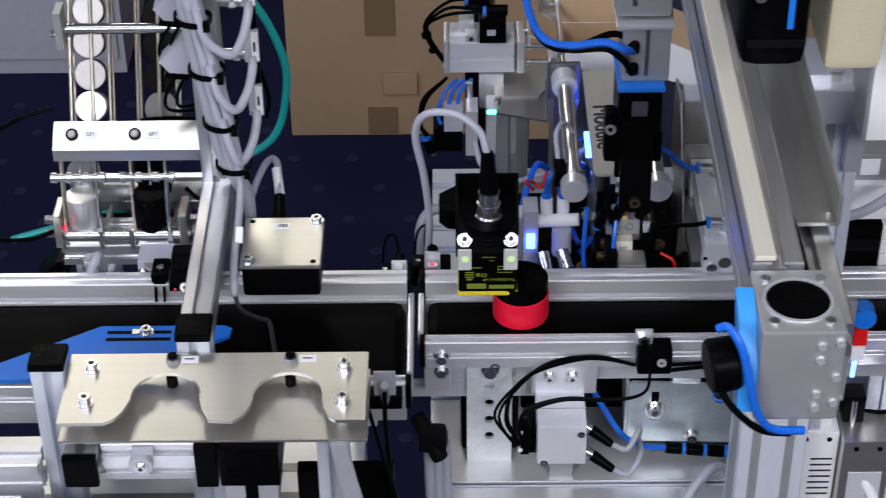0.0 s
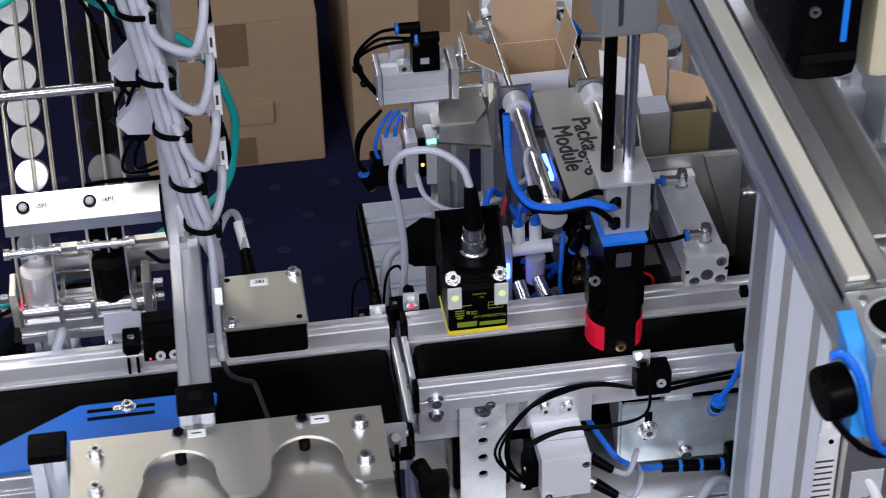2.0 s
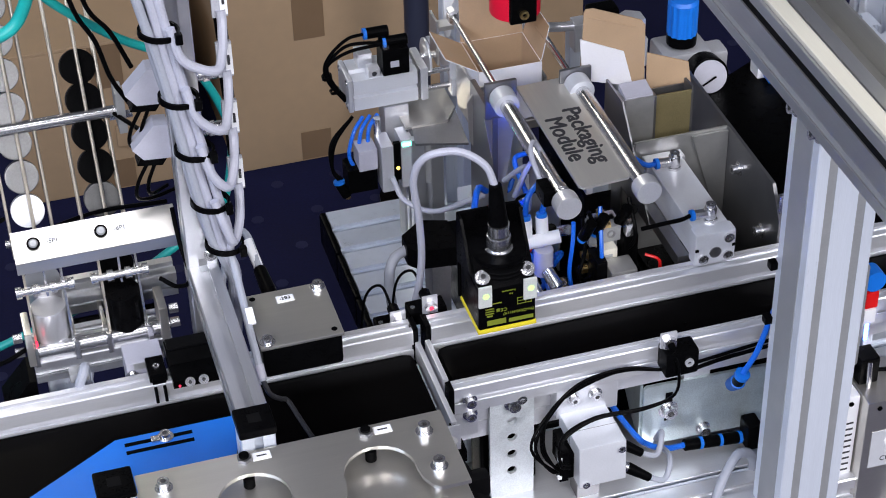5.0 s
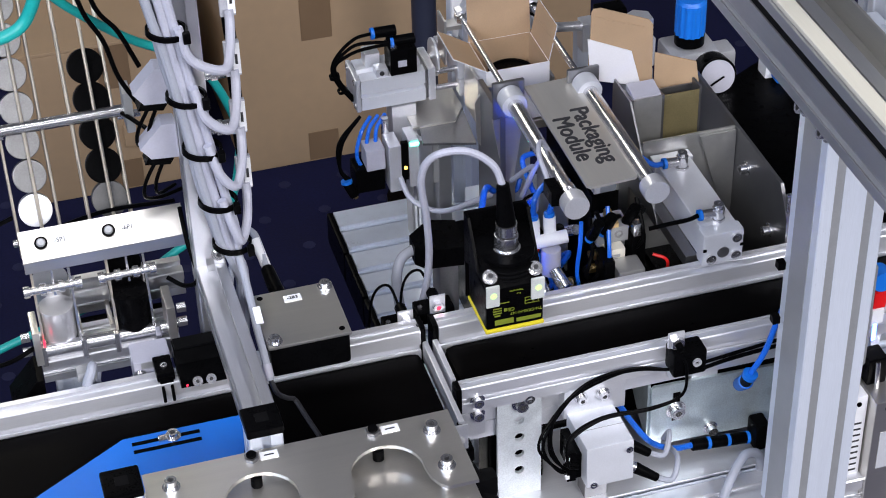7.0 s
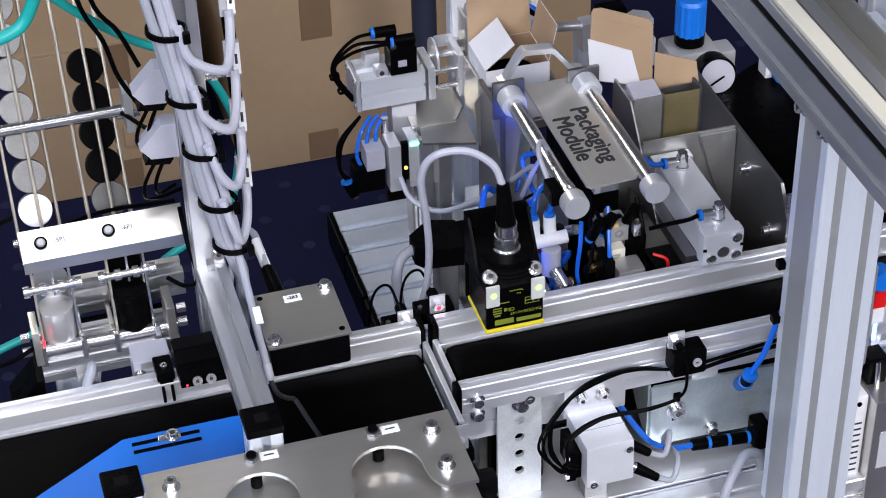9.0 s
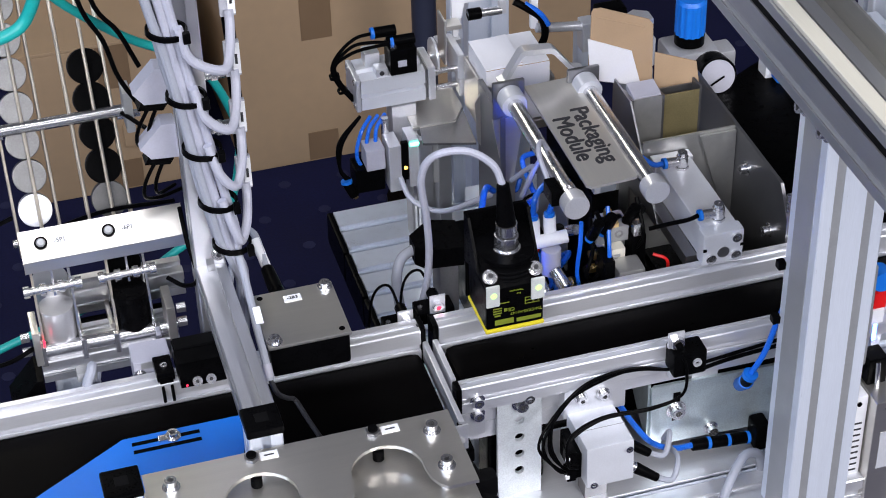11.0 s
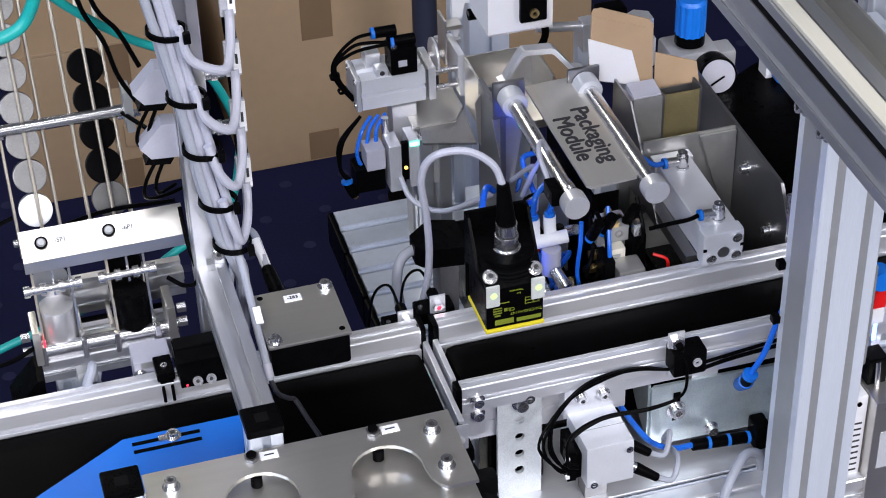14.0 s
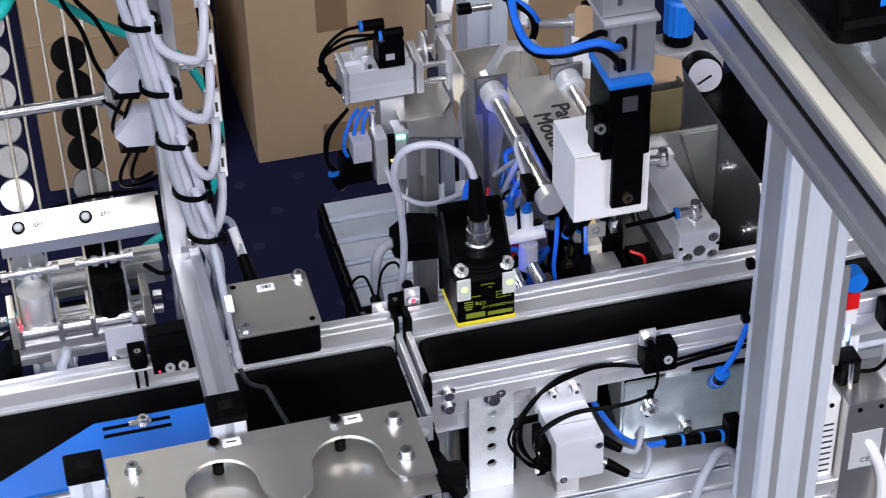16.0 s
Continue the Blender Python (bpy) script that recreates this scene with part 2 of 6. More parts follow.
def bolt(at, way, r=0.0035, h=0.004, parent=None, material=None, name="bolt", washer=True):
    """A socket screw on a washer: its foot at `at`, its head along `way`."""
    at, way = Vector(at), Vector(way).normalized()
    bm = bmesh.new()
    if washer:
        cy(at, at + way * 0.0008, r * 1.5, n=18, bm=bm)
    ring(at + way * 0.0008, at + way * h, r, r * 0.5, 16, bm)
    cy(at + way * 0.0008, at + way * h * 0.5, r * 0.52, n=6, bm=bm)
    ob = part(name, bm, material or CHROME, parent)
    # The socket's inner shade is painted onto its last faces.
    ob.data.materials.append(PRINT_RECESS)
    for f in ob.data.polygons[-8:]:
        f.material_index = 1
    return ob


def lettering(text, size, m, material, parent, name="lettering", depth=0.0002):
    cu = bpy.data.curves.new("txt", "FONT")
    cu.body, cu.size, cu.extrude, cu.align_x, cu.align_y = text, size, depth, "CENTER", "CENTER"
    tmp = bpy.data.objects.new("txt", cu)
    scene.collection.objects.link(tmp)
    me = bpy.data.meshes.new_from_object(tmp.evaluated_get(bpy.context.evaluated_depsgraph_get()))
    bpy.data.objects.remove(tmp)
    bm = bmesh.new()
    bm.from_mesh(me)
    bpy.data.meshes.remove(me)
    bm.transform(m)
    return part(name, bm, material, parent, smooth=False)


# ---- room ----
FLOOR = -0.75
part("floor", bx((-4, -4, FLOOR - 0.05), (4, 4, FLOOR), 0), CARPET)
tagged(bpy.data.objects["floor"], "dark blue carpet with pale flecks", "floor", kind="structure")
bm = bmesh.new()
for i in range(-14, 16):
    for j in range(0, 22):
        cy((i * 0.085 + 0.04 * (j % 2), 0.1 + j * 0.075, FLOOR), (i * 0.085 + 0.04 * (j % 2), 0.1 + j * 0.075, FLOOR + 0.001), 0.009, n=8, bm=bm) if j * 0.075 < 1.4 else None
flecks = part("carpet_fleck", bm, CARPETDOT)
tagged(flecks, "pale round flecks woven into the carpet", "carpet pattern", kind="stuff")
# Unseen enclosure added to bound the light; its grey sets the metal's reflections.
for n, lo, hi in (("wall_north", (-4, 4, FLOOR), (4, 4.1, 2.5)), ("wall_south", (-4, -4.1, FLOOR), (4, -4, 2.5)), ("wall_west", (-4.1, -4, FLOOR), (-4, 4, 2.5)), ("wall_east", (4, -4, FLOOR), (4.1, 4, 2.5)), ("ceiling", (-4, -4, 2.5), (4, 4, 2.6))):
    tagged(part(n, bx(lo, hi, 0), WALL), "unseen grey hall " + ("ceiling" if n == "ceiling" else "wall"), "ceiling" if n == "ceiling" else "wall", kind="structure")


def shipping_box(x0, x1, y0, y1, h, label, along=0.53):
    t = thing("shipping_box", ((x0 + x1) / 2, y0, FLOOR), label, "cardboard box", "shipping boxes")
    part("body", bx((x0, y0, FLOOR), (x1, y1, FLOOR + h), 0.004), CARTON, t)
    part("top_flap", bx((x0, y0, FLOOR + h), (x1, (y0 + y1) / 2 - 0.002, FLOOR + h + 0.005), 0.001), CARTON, t)
    part("top_flap", bx((x0, (y0 + y1) / 2 + 0.002, FLOOR + h), (x1, y1, FLOOR + h + 0.005), 0.001), CARTON, t)
    cx = x0 + (x1 - x0) * along
    part("tape_strip", bx((cx - 0.022, y0 - 0.001, FLOOR + 0.004), (cx + 0.022, y0, FLOOR + 0.05), 0), TAPE, t, "brown tape end")
    part("tape_strip", bx((cx - 0.022, y0 - 0.001, FLOOR + (0.17 if h < 0.4 else 0.203)), (cx + 0.022, y0, FLOOR + h), 0), TAPE, t, "brown tape end")
    return t


b1 = shipping_box(-0.262, -0.006, 1.36, 1.75, 0.237, "brown cardboard shipping box with tape, on the carpet")
part("hand_hole_flap", bx((-0.125, 1.352, FLOOR + 0.075), (-0.075, 1.36, FLOOR + 0.11), 0.003), CARTON, b1, "torn card flap")
shipping_box(0.036, 0.56, 1.345, 1.7, 0.62, "tall brown cardboard shipping box with tape, on the carpet", 0.228)
cab = thing("cabinet", (-0.86, 1.54, FLOOR), "plain pale grey cabinet on the carpet behind the machine", "cabinet")
part("body", bx((-1.2, 1.54, FLOOR), (-0.527, 2.0, FLOOR + 0.7), 0.004), LIGHTGREY, cab)
part("door", bx((-1.19, 1.533, FLOOR + 0.03), (-0.537, 1.539, FLOOR + 0.69), 0.002), LIGHTGREY, cab)
post = thing("stand_post", (0.271, 1.2, FLOOR), "dark blue upright post of a display stand", "post")
part("upright", cy((0.271, 1.2, FLOOR), (0.271, 1.2, 0.6), 0.0165), POSTBLUE, post)
part("foot_plate", cy((0.271, 1.2, FLOOR), (0.271, 1.2, FLOOR + 0.01), 0.06), BLACK, post)

# ---- machine base and conveyors ----
base = thing("base_plate", (0.3, 0.15, -0.15), "slotted aluminium profile base plate with black end caps", "base plate")
poly = [(-0.036, -0.152), (0.363, -0.152)]
top = []
y = 0.363
while y > -0.02:
    top += [(y, -0.122), (y - 0.0215, -0.122), (y - 0.0215, -0.125), (y - 0.0245, -0.125), (y - 0.0245, -0.135), (y - 0.0105 - 0.0145, -0.135), (y - 0.0305, -0.135), (y - 0.0305, -0.122)]
    y -= 0.0307
top += [(y, -0.122), (-0.036, -0.122)]
clean = []
for p in top:
    if not clean or (abs(p[0] - clean[-1][0]) + abs(p[1] - clean[-1][1])) > 1e-5:
        clean.append(p)
part("slab", prism(poly + clean, "x", -0.042, 0.62), ALU_Z, base)
part("cover_sheet", bx((-0.041, -0.0345, -0.1218), (0.62, 0.043, -0.1196), 0.0006), ALU_X, base, "smooth bright cover sheet")
part("front_rail", profile("x", -0.053, -0.136, 0.032, 0.026, -0.041, 0.62, 1, 1, 0.007, 0.005), ALU_X, base)
for k in range(4):
    part("end_cap", bx((-0.048, 0.343 - k * 0.0614 - 0.04, -0.153), (-0.0425, 0.343 - k * 0.0614 + 0.02, -0.121), 0.002), BLACK, base)
for sx in (0.0, 0.55):
    part("support_leg", profile("z", sx, 0.1, 0.04, 0.04, FLOOR, -0.1525), ALU_Z, base)
    part("support_leg", profile("z", sx, 0.3, 0.04, 0.04, FLOOR, -0.1525), ALU_Z, base)
base2 = thing("base_plate", (-0.4, 0.0, -0.15), "slotted aluminium profile base plate of the magazine station", "base plate")
part("slab", bx((-0.75, -0.19, -0.152), (-0.09, 0.02, -0.122), 0.001), ALU_X, base2)
# Slots are not cut; dark strips paint their shade.
for k in range(6):
    part("slot_strip", bx((-0.75, -0.17 + k * 0.03, -0.1225), (-0.09, -0.162 + k * 0.03, -0.1215), 0), DARKSTEEL, base2)
for sx in (-0.6, -0.2):
    part("support_leg", profile("z", sx, -0.1, 0.04, 0.04, FLOOR, -0.1525), ALU_Z, base2)


def conveyor(name, x0, x1, y0, y1, label, free_left):
    c = thing(name, ((x0 + x1) / 2, (y0 + y1) / 2, -0.122), label, "conveyor", "belt conveyors")
    out = bx((x0 + 0.001, y0 + 0.0005, -0.02), (x1 - 0.001, y1 - 0.0005, 0.0), 0.008)
    part("belt", out, BELT, c, "black rubber belt")
    # rear rail: a slotted profile that stands proud of the belt
    part("rear_rail", profile("x", y1 + 0.0085, 0.0, 0.015, 0.028, x0, x1, 1, 1, 0.005, 0.004), ALU_X, c)
    # front rail, level with the belt
    part("front_rail", profile("x", y0 - 0.0055, -0.0105, 0.010, 0.023, x0, x1, 1, 1, 0.005, 0.003), ALU_X, c)
    part("side_beam", bx((x0, y0 + 0.0052, -0.046), (x1, y0 + 0.011, -0.0225), 0.001), ALU_X, c)
    part("side_beam", bx((x0, y1 + 0.001, -0.046), (x1, y1 + 0.014, -0.0145), 0.001), ALU_X, c)
    part("bottom_tray", bx((x0 + 0.01, y0 + 0.012, -0.045), (x1 - 0.01, y1, -0.03), 0.001), DARKSTEEL, c)
    e = x0 if free_left else x1
    s = -1 if free_left else 1
    part("end_cap", bx((e, y1 + 0.002, -0.016), (e + s * 0.004, y1 + 0.0165, 0.015), 0.001), BLACK, c)
    part("end_cap", bx((e, y0 - 0.012, -0.02), (e + s * 0.004, y0 + 0.001, 0.002), 0.001), BLACK, c)
    part("end_plate", bx((e + s * 0.001, y0 - 0.002, -0.012), (e + s * 0.005, y1 + 0.002, 0.004), 0.001), ALU, c)
    part("drive_roller", cy((e - s * 0.012, y0 + 0.002, -0.011), (e - s * 0.012, y1 - 0.002, -0.011), 0.0085), RUBBER, c)
    for k in range(3):
        xx = x0 + (x1 - x0) * (0.05 + 0.45 * k)
        part("foot", profile("z", xx, y1 + 0.008, 0.02, 0.012, -0.122, -0.046, 1, 1, 0.004, 0.003), ALU_Z, c)
    return c


right_conveyor = conveyor("conveyor_belt", -0.044, 0.62, -0.014, 0.026, "narrow black belt conveyor with aluminium rails", True)
left_conveyor = conveyor("conveyor_belt", -0.75, -0.057, -0.056, 0.026, "wider black belt conveyor with aluminium rails", False)
for p in ((-0.033, -0.0235, -0.012), (-0.033, -0.0235, -0.024), (0.004, -0.0195, -0.0215)):
    bolt(p, (0, -1, 0), 0.0035, 0.005, right_conveyor)
part("end_block", bx((-0.045, -0.024, -0.043), (-0.027, -0.0095, -0.0225), 0.001), ALU, right_conveyor)
part("side_plate", bx((-0.058, -0.008, -0.062), (0.05, -0.005, -0.047), 0.001), ALU, right_conveyor)
for x in (0.042, 0.058):
    bolt((x, -0.02, -0.033), (0, -1, 0), 0.0032, 0.005, right_conveyor)
part("clamp_strip", bx((0.03, -0.0195, -0.05), (0.075, -0.0085, -0.0235), 0.0008), ALU, right_conveyor)

# perforated bracket under the front rail
br = thing("support_bracket", (0.0, -0.01, -0.122), "perforated galvanised support bracket under the conveyor rail", "bracket")
HOLES = [(0.0005, -0.049 - 0.0155 * k) for k in range(4)]


def plate_with_holes(x0, x1, z0, z1, y0, y1, holes, r):
    """An upright plate with round holes in one column."""
    bm = bmesh.new()
    edges = [z0] + sorted([(a[1] + b[1]) / 2 for a, b in zip(holes, holes[1:])] + [holes[0][1] + 0.008, holes[-1][1] - 0.008]) + [z1]
    hs = sorted(holes, key=lambda h: h[1])
    for k, (a, b) in enumerate(zip(edges, edges[1:])):
        if 0 < k <= len(hs):
            hx, hz = hs[k - 1]
            n = 20
            for y, flip in ((y0, 1), (y1, -1)):
                rim, sq = [], []
                for j in range(n):
                    ang = 2 * math.pi * (j + 0.5) / n
                    c, s = math.cos(ang), math.sin(ang)
                    rim.append(bm.verts.new((hx + r * c, y, hz + r * s)))
                    fx = (x1 - hx if c > 0 else x0 - hx) / c
                    fz = (b - hz if s > 0 else a - hz) / s
                    f = min(fx, fz)
                    sq.append(bm.verts.new((hx + f * c, y, hz + f * s)))
                corners = [bm.verts.new((cx, y, cz)) for cx, cz in ((x1, b), (x0, b), (x0, a), (x1, a))]
                for j in range(n):
                    bm.faces.new((rim[j], rim[(j + 1) % n], sq[(j + 1) % n], sq[j]))
                for cv in corners:
                    near = sorted(range(n), key=lambda j: (sq[j].co - cv.co).length)
                    j = next(j for j in range(n) if (sq[j].co.x - cv.co.x) * (sq[(j + 1) % n].co.x - cv.co.x) < 1e-12 and abs(sq[j].co.x - sq[(j + 1) % n].co.x) > 1e-6 and abs(sq[j].co.z - sq[(j + 1) % n].co.z) > 1e-6 and (sq[j].co - cv.co).length < 0.03 and j in near[:2])
                    bm.faces.new((sq[j], sq[(j + 1) % n], cv))
            ring((hx, y0 + 0.0001, hz), (hx, y1 - 0.0001, hz), r * 1.001, r, 20, bm)
        else:
            bx((x0, y0, a), (x1, y1, b), 0, bm)
    for x in (x0, x1):
        vs = [bm.verts.new(v) for v in ((x, y0, z0), (x, y1, z0), (x, y1, z1), (x, y0, z1))]
        bm.faces.new(vs)
    bmesh.ops.recalc_face_normals(bm, faces=bm.faces)
    return bm


part("perforated_plate", plate_with_holes(-0.0155, 0.0165, -0.1215, -0.0235, -0.0125, -0.0095, HOLES, 0.0035), ZINC, br)
part("foot_flange", bx((-0.0155, -0.0095, -0.1215), (0.0165, 0.012, -0.1185), 0.0005), ZINC, br)
# Black block added behind the plate so its holes read as dark.
part("drive_motor", bx((-0.02, -0.003, -0.1175), (0.022, 0.02, -0.063), 0.003), BLACK, right_conveyor)
bolt((0.001, -0.0125, -0.033), (0, -1, 0), 0.0042, 0.006, br)

# galvanised plate
gp = thing("mounting_plate", (0.15, -0.008, -0.104), "galvanised steel mounting plate with a slot, bolted below the conveyor", "mounting plate")
part("sheet", prism([(0.1015, -0.0495), (0.0995, -0.0515), (0.0995, -0.099), (0.1045, -0.1045), (0.2, -0.1075), (0.2, -0.053)], "y", -0.009, -0.0065), TINTED_ZINC, gp)
part("folded_edge", prism([(-0.0062, -0.0495), (0.034, -0.044), (0.034, -0.062), (0.012, -0.086), (-0.0062, -0.1)], "x", 0.0975, 0.0995), TINTED_ZINC, gp)
# Black strip paints the shade of the slot.
part("slot", bx((0.1155, -0.0098, -0.084), (0.121, -0.0092, -0.058), 0.0003), BLACK, gp)
bolt((0.118, -0.0095, -0.0735), (0, -1, 0), 0.005, 0.006, gp)
bolt((0.146, -0.0095, -0.0985), (0, -1, 0), 0.0036, 0.006, gp)
part("hanger", bx((0.13, -0.0062, -0.06), (0.15, 0.006, -0.0465), 0.0006), ALU, gp)

# valve block with cables
vb = thing("valve_block", (0.05, -0.04, -0.1), "light grey valve block with black plugs and cables", "valve")
tilt = Matrix.Rotation(radians(-3), 4, "X")
part("body", bx((0.0325, -0.0605, -0.0795), (0.0665, -0.0185, -0.0455), 0.0012, turn=tilt), PALEGREY, vb)
part("seam", bx((0.0323, -0.0412, -0.0797), (0.0667, -0.0407, -0.0453), 0, turn=tilt), DARKSTEEL, vb)
for p in ((0.0625, -0.0606, -0.0505), (0.0375, -0.0606, -0.0765)):
    bolt(p, (0, -1, 0.05), 0.0026, 0.0016, vb, washer=False)
part("side_plate", bx((0.0265, -0.05, -0.078), (0.0335, -0.022, -0.056), 0.001), BLACK, vb)
for k in range(2):
    z = -0.066 - k * 0.009
    yy = -0.034 - k * 0.016
    part("plug", cy((0.0655, yy, z), (0.071, yy - 0.002, z - 0.003), 0.0035), CHROME, vb)
    part("plug", cy((0.071, yy - 0.002, z - 0.003), (0.086, yy - 0.008, z - 0.012), 0.0042, 0.003, bev=0.001), BLACK, vb)
    part("cable", hose([(0.086, yy - 0.008, z - 0.012), (0.097, yy - 0.008, z - 0.016), (0.106, yy + 0.006, z - 0.01), (0.108, -0.014, -0.095 - 0.004 * k)], 0.0021), CABLE2, vb)
part("stand", bx((0.043, -0.03, -0.1215), (0.06, -0.015, -0.085), 0.001), DARKSTEEL, vb)
# black cables looping from the plugs to the light sensor on the rail
loops = random.Random(5)
for k in range(4):
    o = k * 0.0018
    w = [loops.uniform(-0.0022, 0.0022) for _ in range(8)]
    part("cable", hose([(0.03, -0.045 + o, -0.066 - o), (0.02 + w[0], -0.05, -0.068 + w[1]), (0.011 + w[2] - o, -0.045, -0.05 + w[3]), (0.018 + w[4], -0.037, -0.028 + w[5]), (0.042, -0.032, -0.0125 + w[6]), (0.075, -0.03, -0.0085 + w[7] * 0.6), (0.1, -0.034, -0.012)], 0.0011), BLACK, vb)
for k in range(2):
    o = k * 0.003
    part("cable", hose([(0.03, -0.05, -0.066 - o), (0.021, -0.055, -0.056 - o), (0.024, -0.05, -0.042 + o), (0.05, -0.042, -0.0365 + o * 0.6), (0.085, -0.042, -0.037 + o * 0.4), (0.106, -0.045, -0.027), (0.1085, -0.044, -0.006), (0.1055, -0.04, 0.006)], 0.0011), BLACK, vb)
for z in (-0.0545, -0.071):
    part("plug_shell", bx((0.021, -0.054, z - 0.005), (0.0275, -0.044, z + 0.004), 0.0008), BLACK, vb)
    part("white_clip", bx((0.0195, -0.0545, z - 0.002), (0.0225, -0.0525, z + 0.001), 0.0003), WHITE, vb)
part("cable", hose([(0.12, -0.04, -0.012), (0.15, -0.032, -0.0155), (0.2, -0.03, -0.014)], 0.0015), BLACK, vb)
part("cable", hose([(0.12, -0.038, -0.009), (0.15, -0.031, -0.0125), (0.2, -0.028, -0.01)], 0.0013), BLACK, vb)

# fibre light sensor on the front rail
fs = thing("light_sensor", (0.112, -0.035, -0.02), "small light sensor on a black clamp block on the rail", "sensor", "light sensors")
part("clamp_block", bx((0.1, -0.042, -0.014), (0.124, -0.0255, 0.006), 0.002), BLACK, fs)
part("clamp_screw", ring((0.1165, -0.042, -0.003), (0.1165, -0.0435, -0.003), 0.0032, 0.0014, 16), ALU, fs)
part("stem", cy((0.1045, -0.031, -0.02), (0.1045, -0.031, 0.008), 0.0045), ALU, fs)
part("angle_bracket", bx((0.0985, -0.0335, 0.006), (0.1105, -0.0315, 0.0185), 0.0015), ALU, fs)
part("nut", cy((0.1045, -0.0335, 0.0115), (0.1045, -0.0375, 0.0115), 0.0048, n=6), CHROME, fs)
part("barrel", cy((0.1045, -0.0375, 0.0115), (0.1045, -0.041, 0.0105), 0.0026), BLACK, fs)


def eye_sensor(x, y, z, label):
    t = thing("light_sensor", (x, y, z - 0.02), label, "sensor", "light sensors")
    part("foot", bx((x - 0.014, y - 0.003, z - 0.016), (x + 0.013, y + 0.012, z - 0.005), 0.0015), BLACK, t)
    part("angle_bracket", bx((x - 0.0055, y - 0.005, z - 0.006), (x + 0.0055, y - 0.0035, z + 0.009), 0.0004), ALU, t)
    part("barrel", cy((x, y - 0.0035, z + 0.001), (x, y + 0.01, z + 0.001), 0.004), BLACK, t)
    part("nut", ring((x, y - 0.0085, z + 0.001), (x, y - 0.005, z + 0.001), 0.0042, 0.0018, 6), CHROME, t)
    part("foot_screw", cy((x - 0.0105, y + 0.003, z - 0.005), (x - 0.0105, y + 0.003, z - 0.0038), 0.0018, n=12), CHROME, t)
    part("lens", cy((x, y - 0.0075, z + 0.001), (x, y - 0.006, z + 0.001), 0.0017), GLOWRED, t)
    part("cable", hose([(x, y + 0.01, z), (x - 0.004, y + 0.025, z + 0.01), (x - 0.012, y + 0.04, z - 0.01), (x - 0.015, y + 0.05, z - 0.06)], 0.001), BLACK, t)
    return t


eye_sensor(-0.0625, 0.05, 0.01, "light sensor with a red glowing eye on the rear rail")
eye_sensor(-0.039, 0.052, 0.016, "light sensor with a red glowing eye on the rear rail")
es = thing("light_sensor", (-0.066, -0.08, -0.02), "light sensor on an angle bracket by the belt gap", "sensor", "light sensors")
part("angle_bracket", bx((-0.076, -0.1, 0.02), (-0.062, -0.0985, 0.04), 0.0005), ALU, es)
part("stem", cy((-0.069, -0.097, 0.012), (-0.069, -0.106, 0.034), 0.003), GREYPAINT, es)
part("holder_bar", bx((-0.08, -0.1, 0.008), (-0.058, -0.088, 0.018), 0.001), BLACK, es)
part("cable", hose([(-0.069, -0.106, 0.03), (-0.069, -0.11, 0.0), (-0.066, -0.108, -0.05), (-0.06, -0.1, -0.12)], 0.0016), BLACK, es)

# identification sensor over the belt
rf = thing("read_head", (0.0, 0.012, 0.029), "black cube read head with yellow base over the belt", "sensor")
part("base_face", bx((-0.0215, -0.0075, 0.0285), (0.0195, 0.0335, 0.0315), 0.001), YELLOW, rf, "yellow active face")
part("body", bx((-0.021, -0.007, 0.0315), (0.019, 0.033, 0.0645), 0.002), BLACK, rf)
part("shoulder", prism([(-0.0065, 0.0645), (0.033, 0.0645), (0.033, 0.086), (0.02, 0.086), (0.004, 0.077)], "x", -0.0205, 0.0185), BLACK, rf)
part("side_wall", prism([(0.006, 0.07), (0.036, 0.06), (0.036, 0.1), (0.028, 0.1)], "x", -0.0225, -0.0205), BLACK, rf)
part("side_wall", prism([(0.006, 0.07), (0.036, 0.06), (0.036, 0.1), (0.028, 0.1)], "x", 0.0185, 0.0205), BLACK, rf)
part("back_wall", bx((-0.0225, 0.034, 0.03), (0.0205, 0.037, 0.1), 0.001), BLACK, rf)
part("connector_nut", cy((0.0, 0.014, 0.08), (0.0, 0.014, 0.0925), 0.0082, n=24, bev=0.001), CHROME, rf)
part("connector_ring", ring((0.0, 0.014, 0.0935), (0.0, 0.014, 0.101), 0.0072, 0.004), CHROME, rf)
part("collar", cy((0.0, 0.0135, 0.0775), (0.0, 0.0135, 0.081), 0.0185, n=40, bev=0.0008), BLACK, rf, "round black clamp disc")
for k in range(3):
    part("rib", cy((0.0, 0.0115, 0.067 + 0.0032 * k), (0.0, 0.0115, 0.0685 + 0.0032 * k), 0.0178, n=36, bev=0.0004), RUBBER, rf)
part("nut_flange", cy((0.0, 0.014, 0.081), (0.0, 0.014, 0.0825), 0.0096, n=30, bev=0.0004), CHROME, rf)
part("plug", cy((0.0, 0.0145, 0.1), (-0.001, 0.018, 0.13), 0.0068, 0.0042, bev=0.001), BLACK, rf)
part("cable", hose([(-0.001, 0.018, 0.128), (-0.006, 0.024, 0.142), (-0.022, 0.03, 0.152), (-0.042, 0.036, 0.148), (-0.049, 0.042, 0.128), (-0.044, 0.05, 0.09), (-0.041, 0.058, 0.05), (-0.042, 0.07, 0.01), (-0.045, 0.1, -0.05)], 0.0026, 10), CABLE, rf)
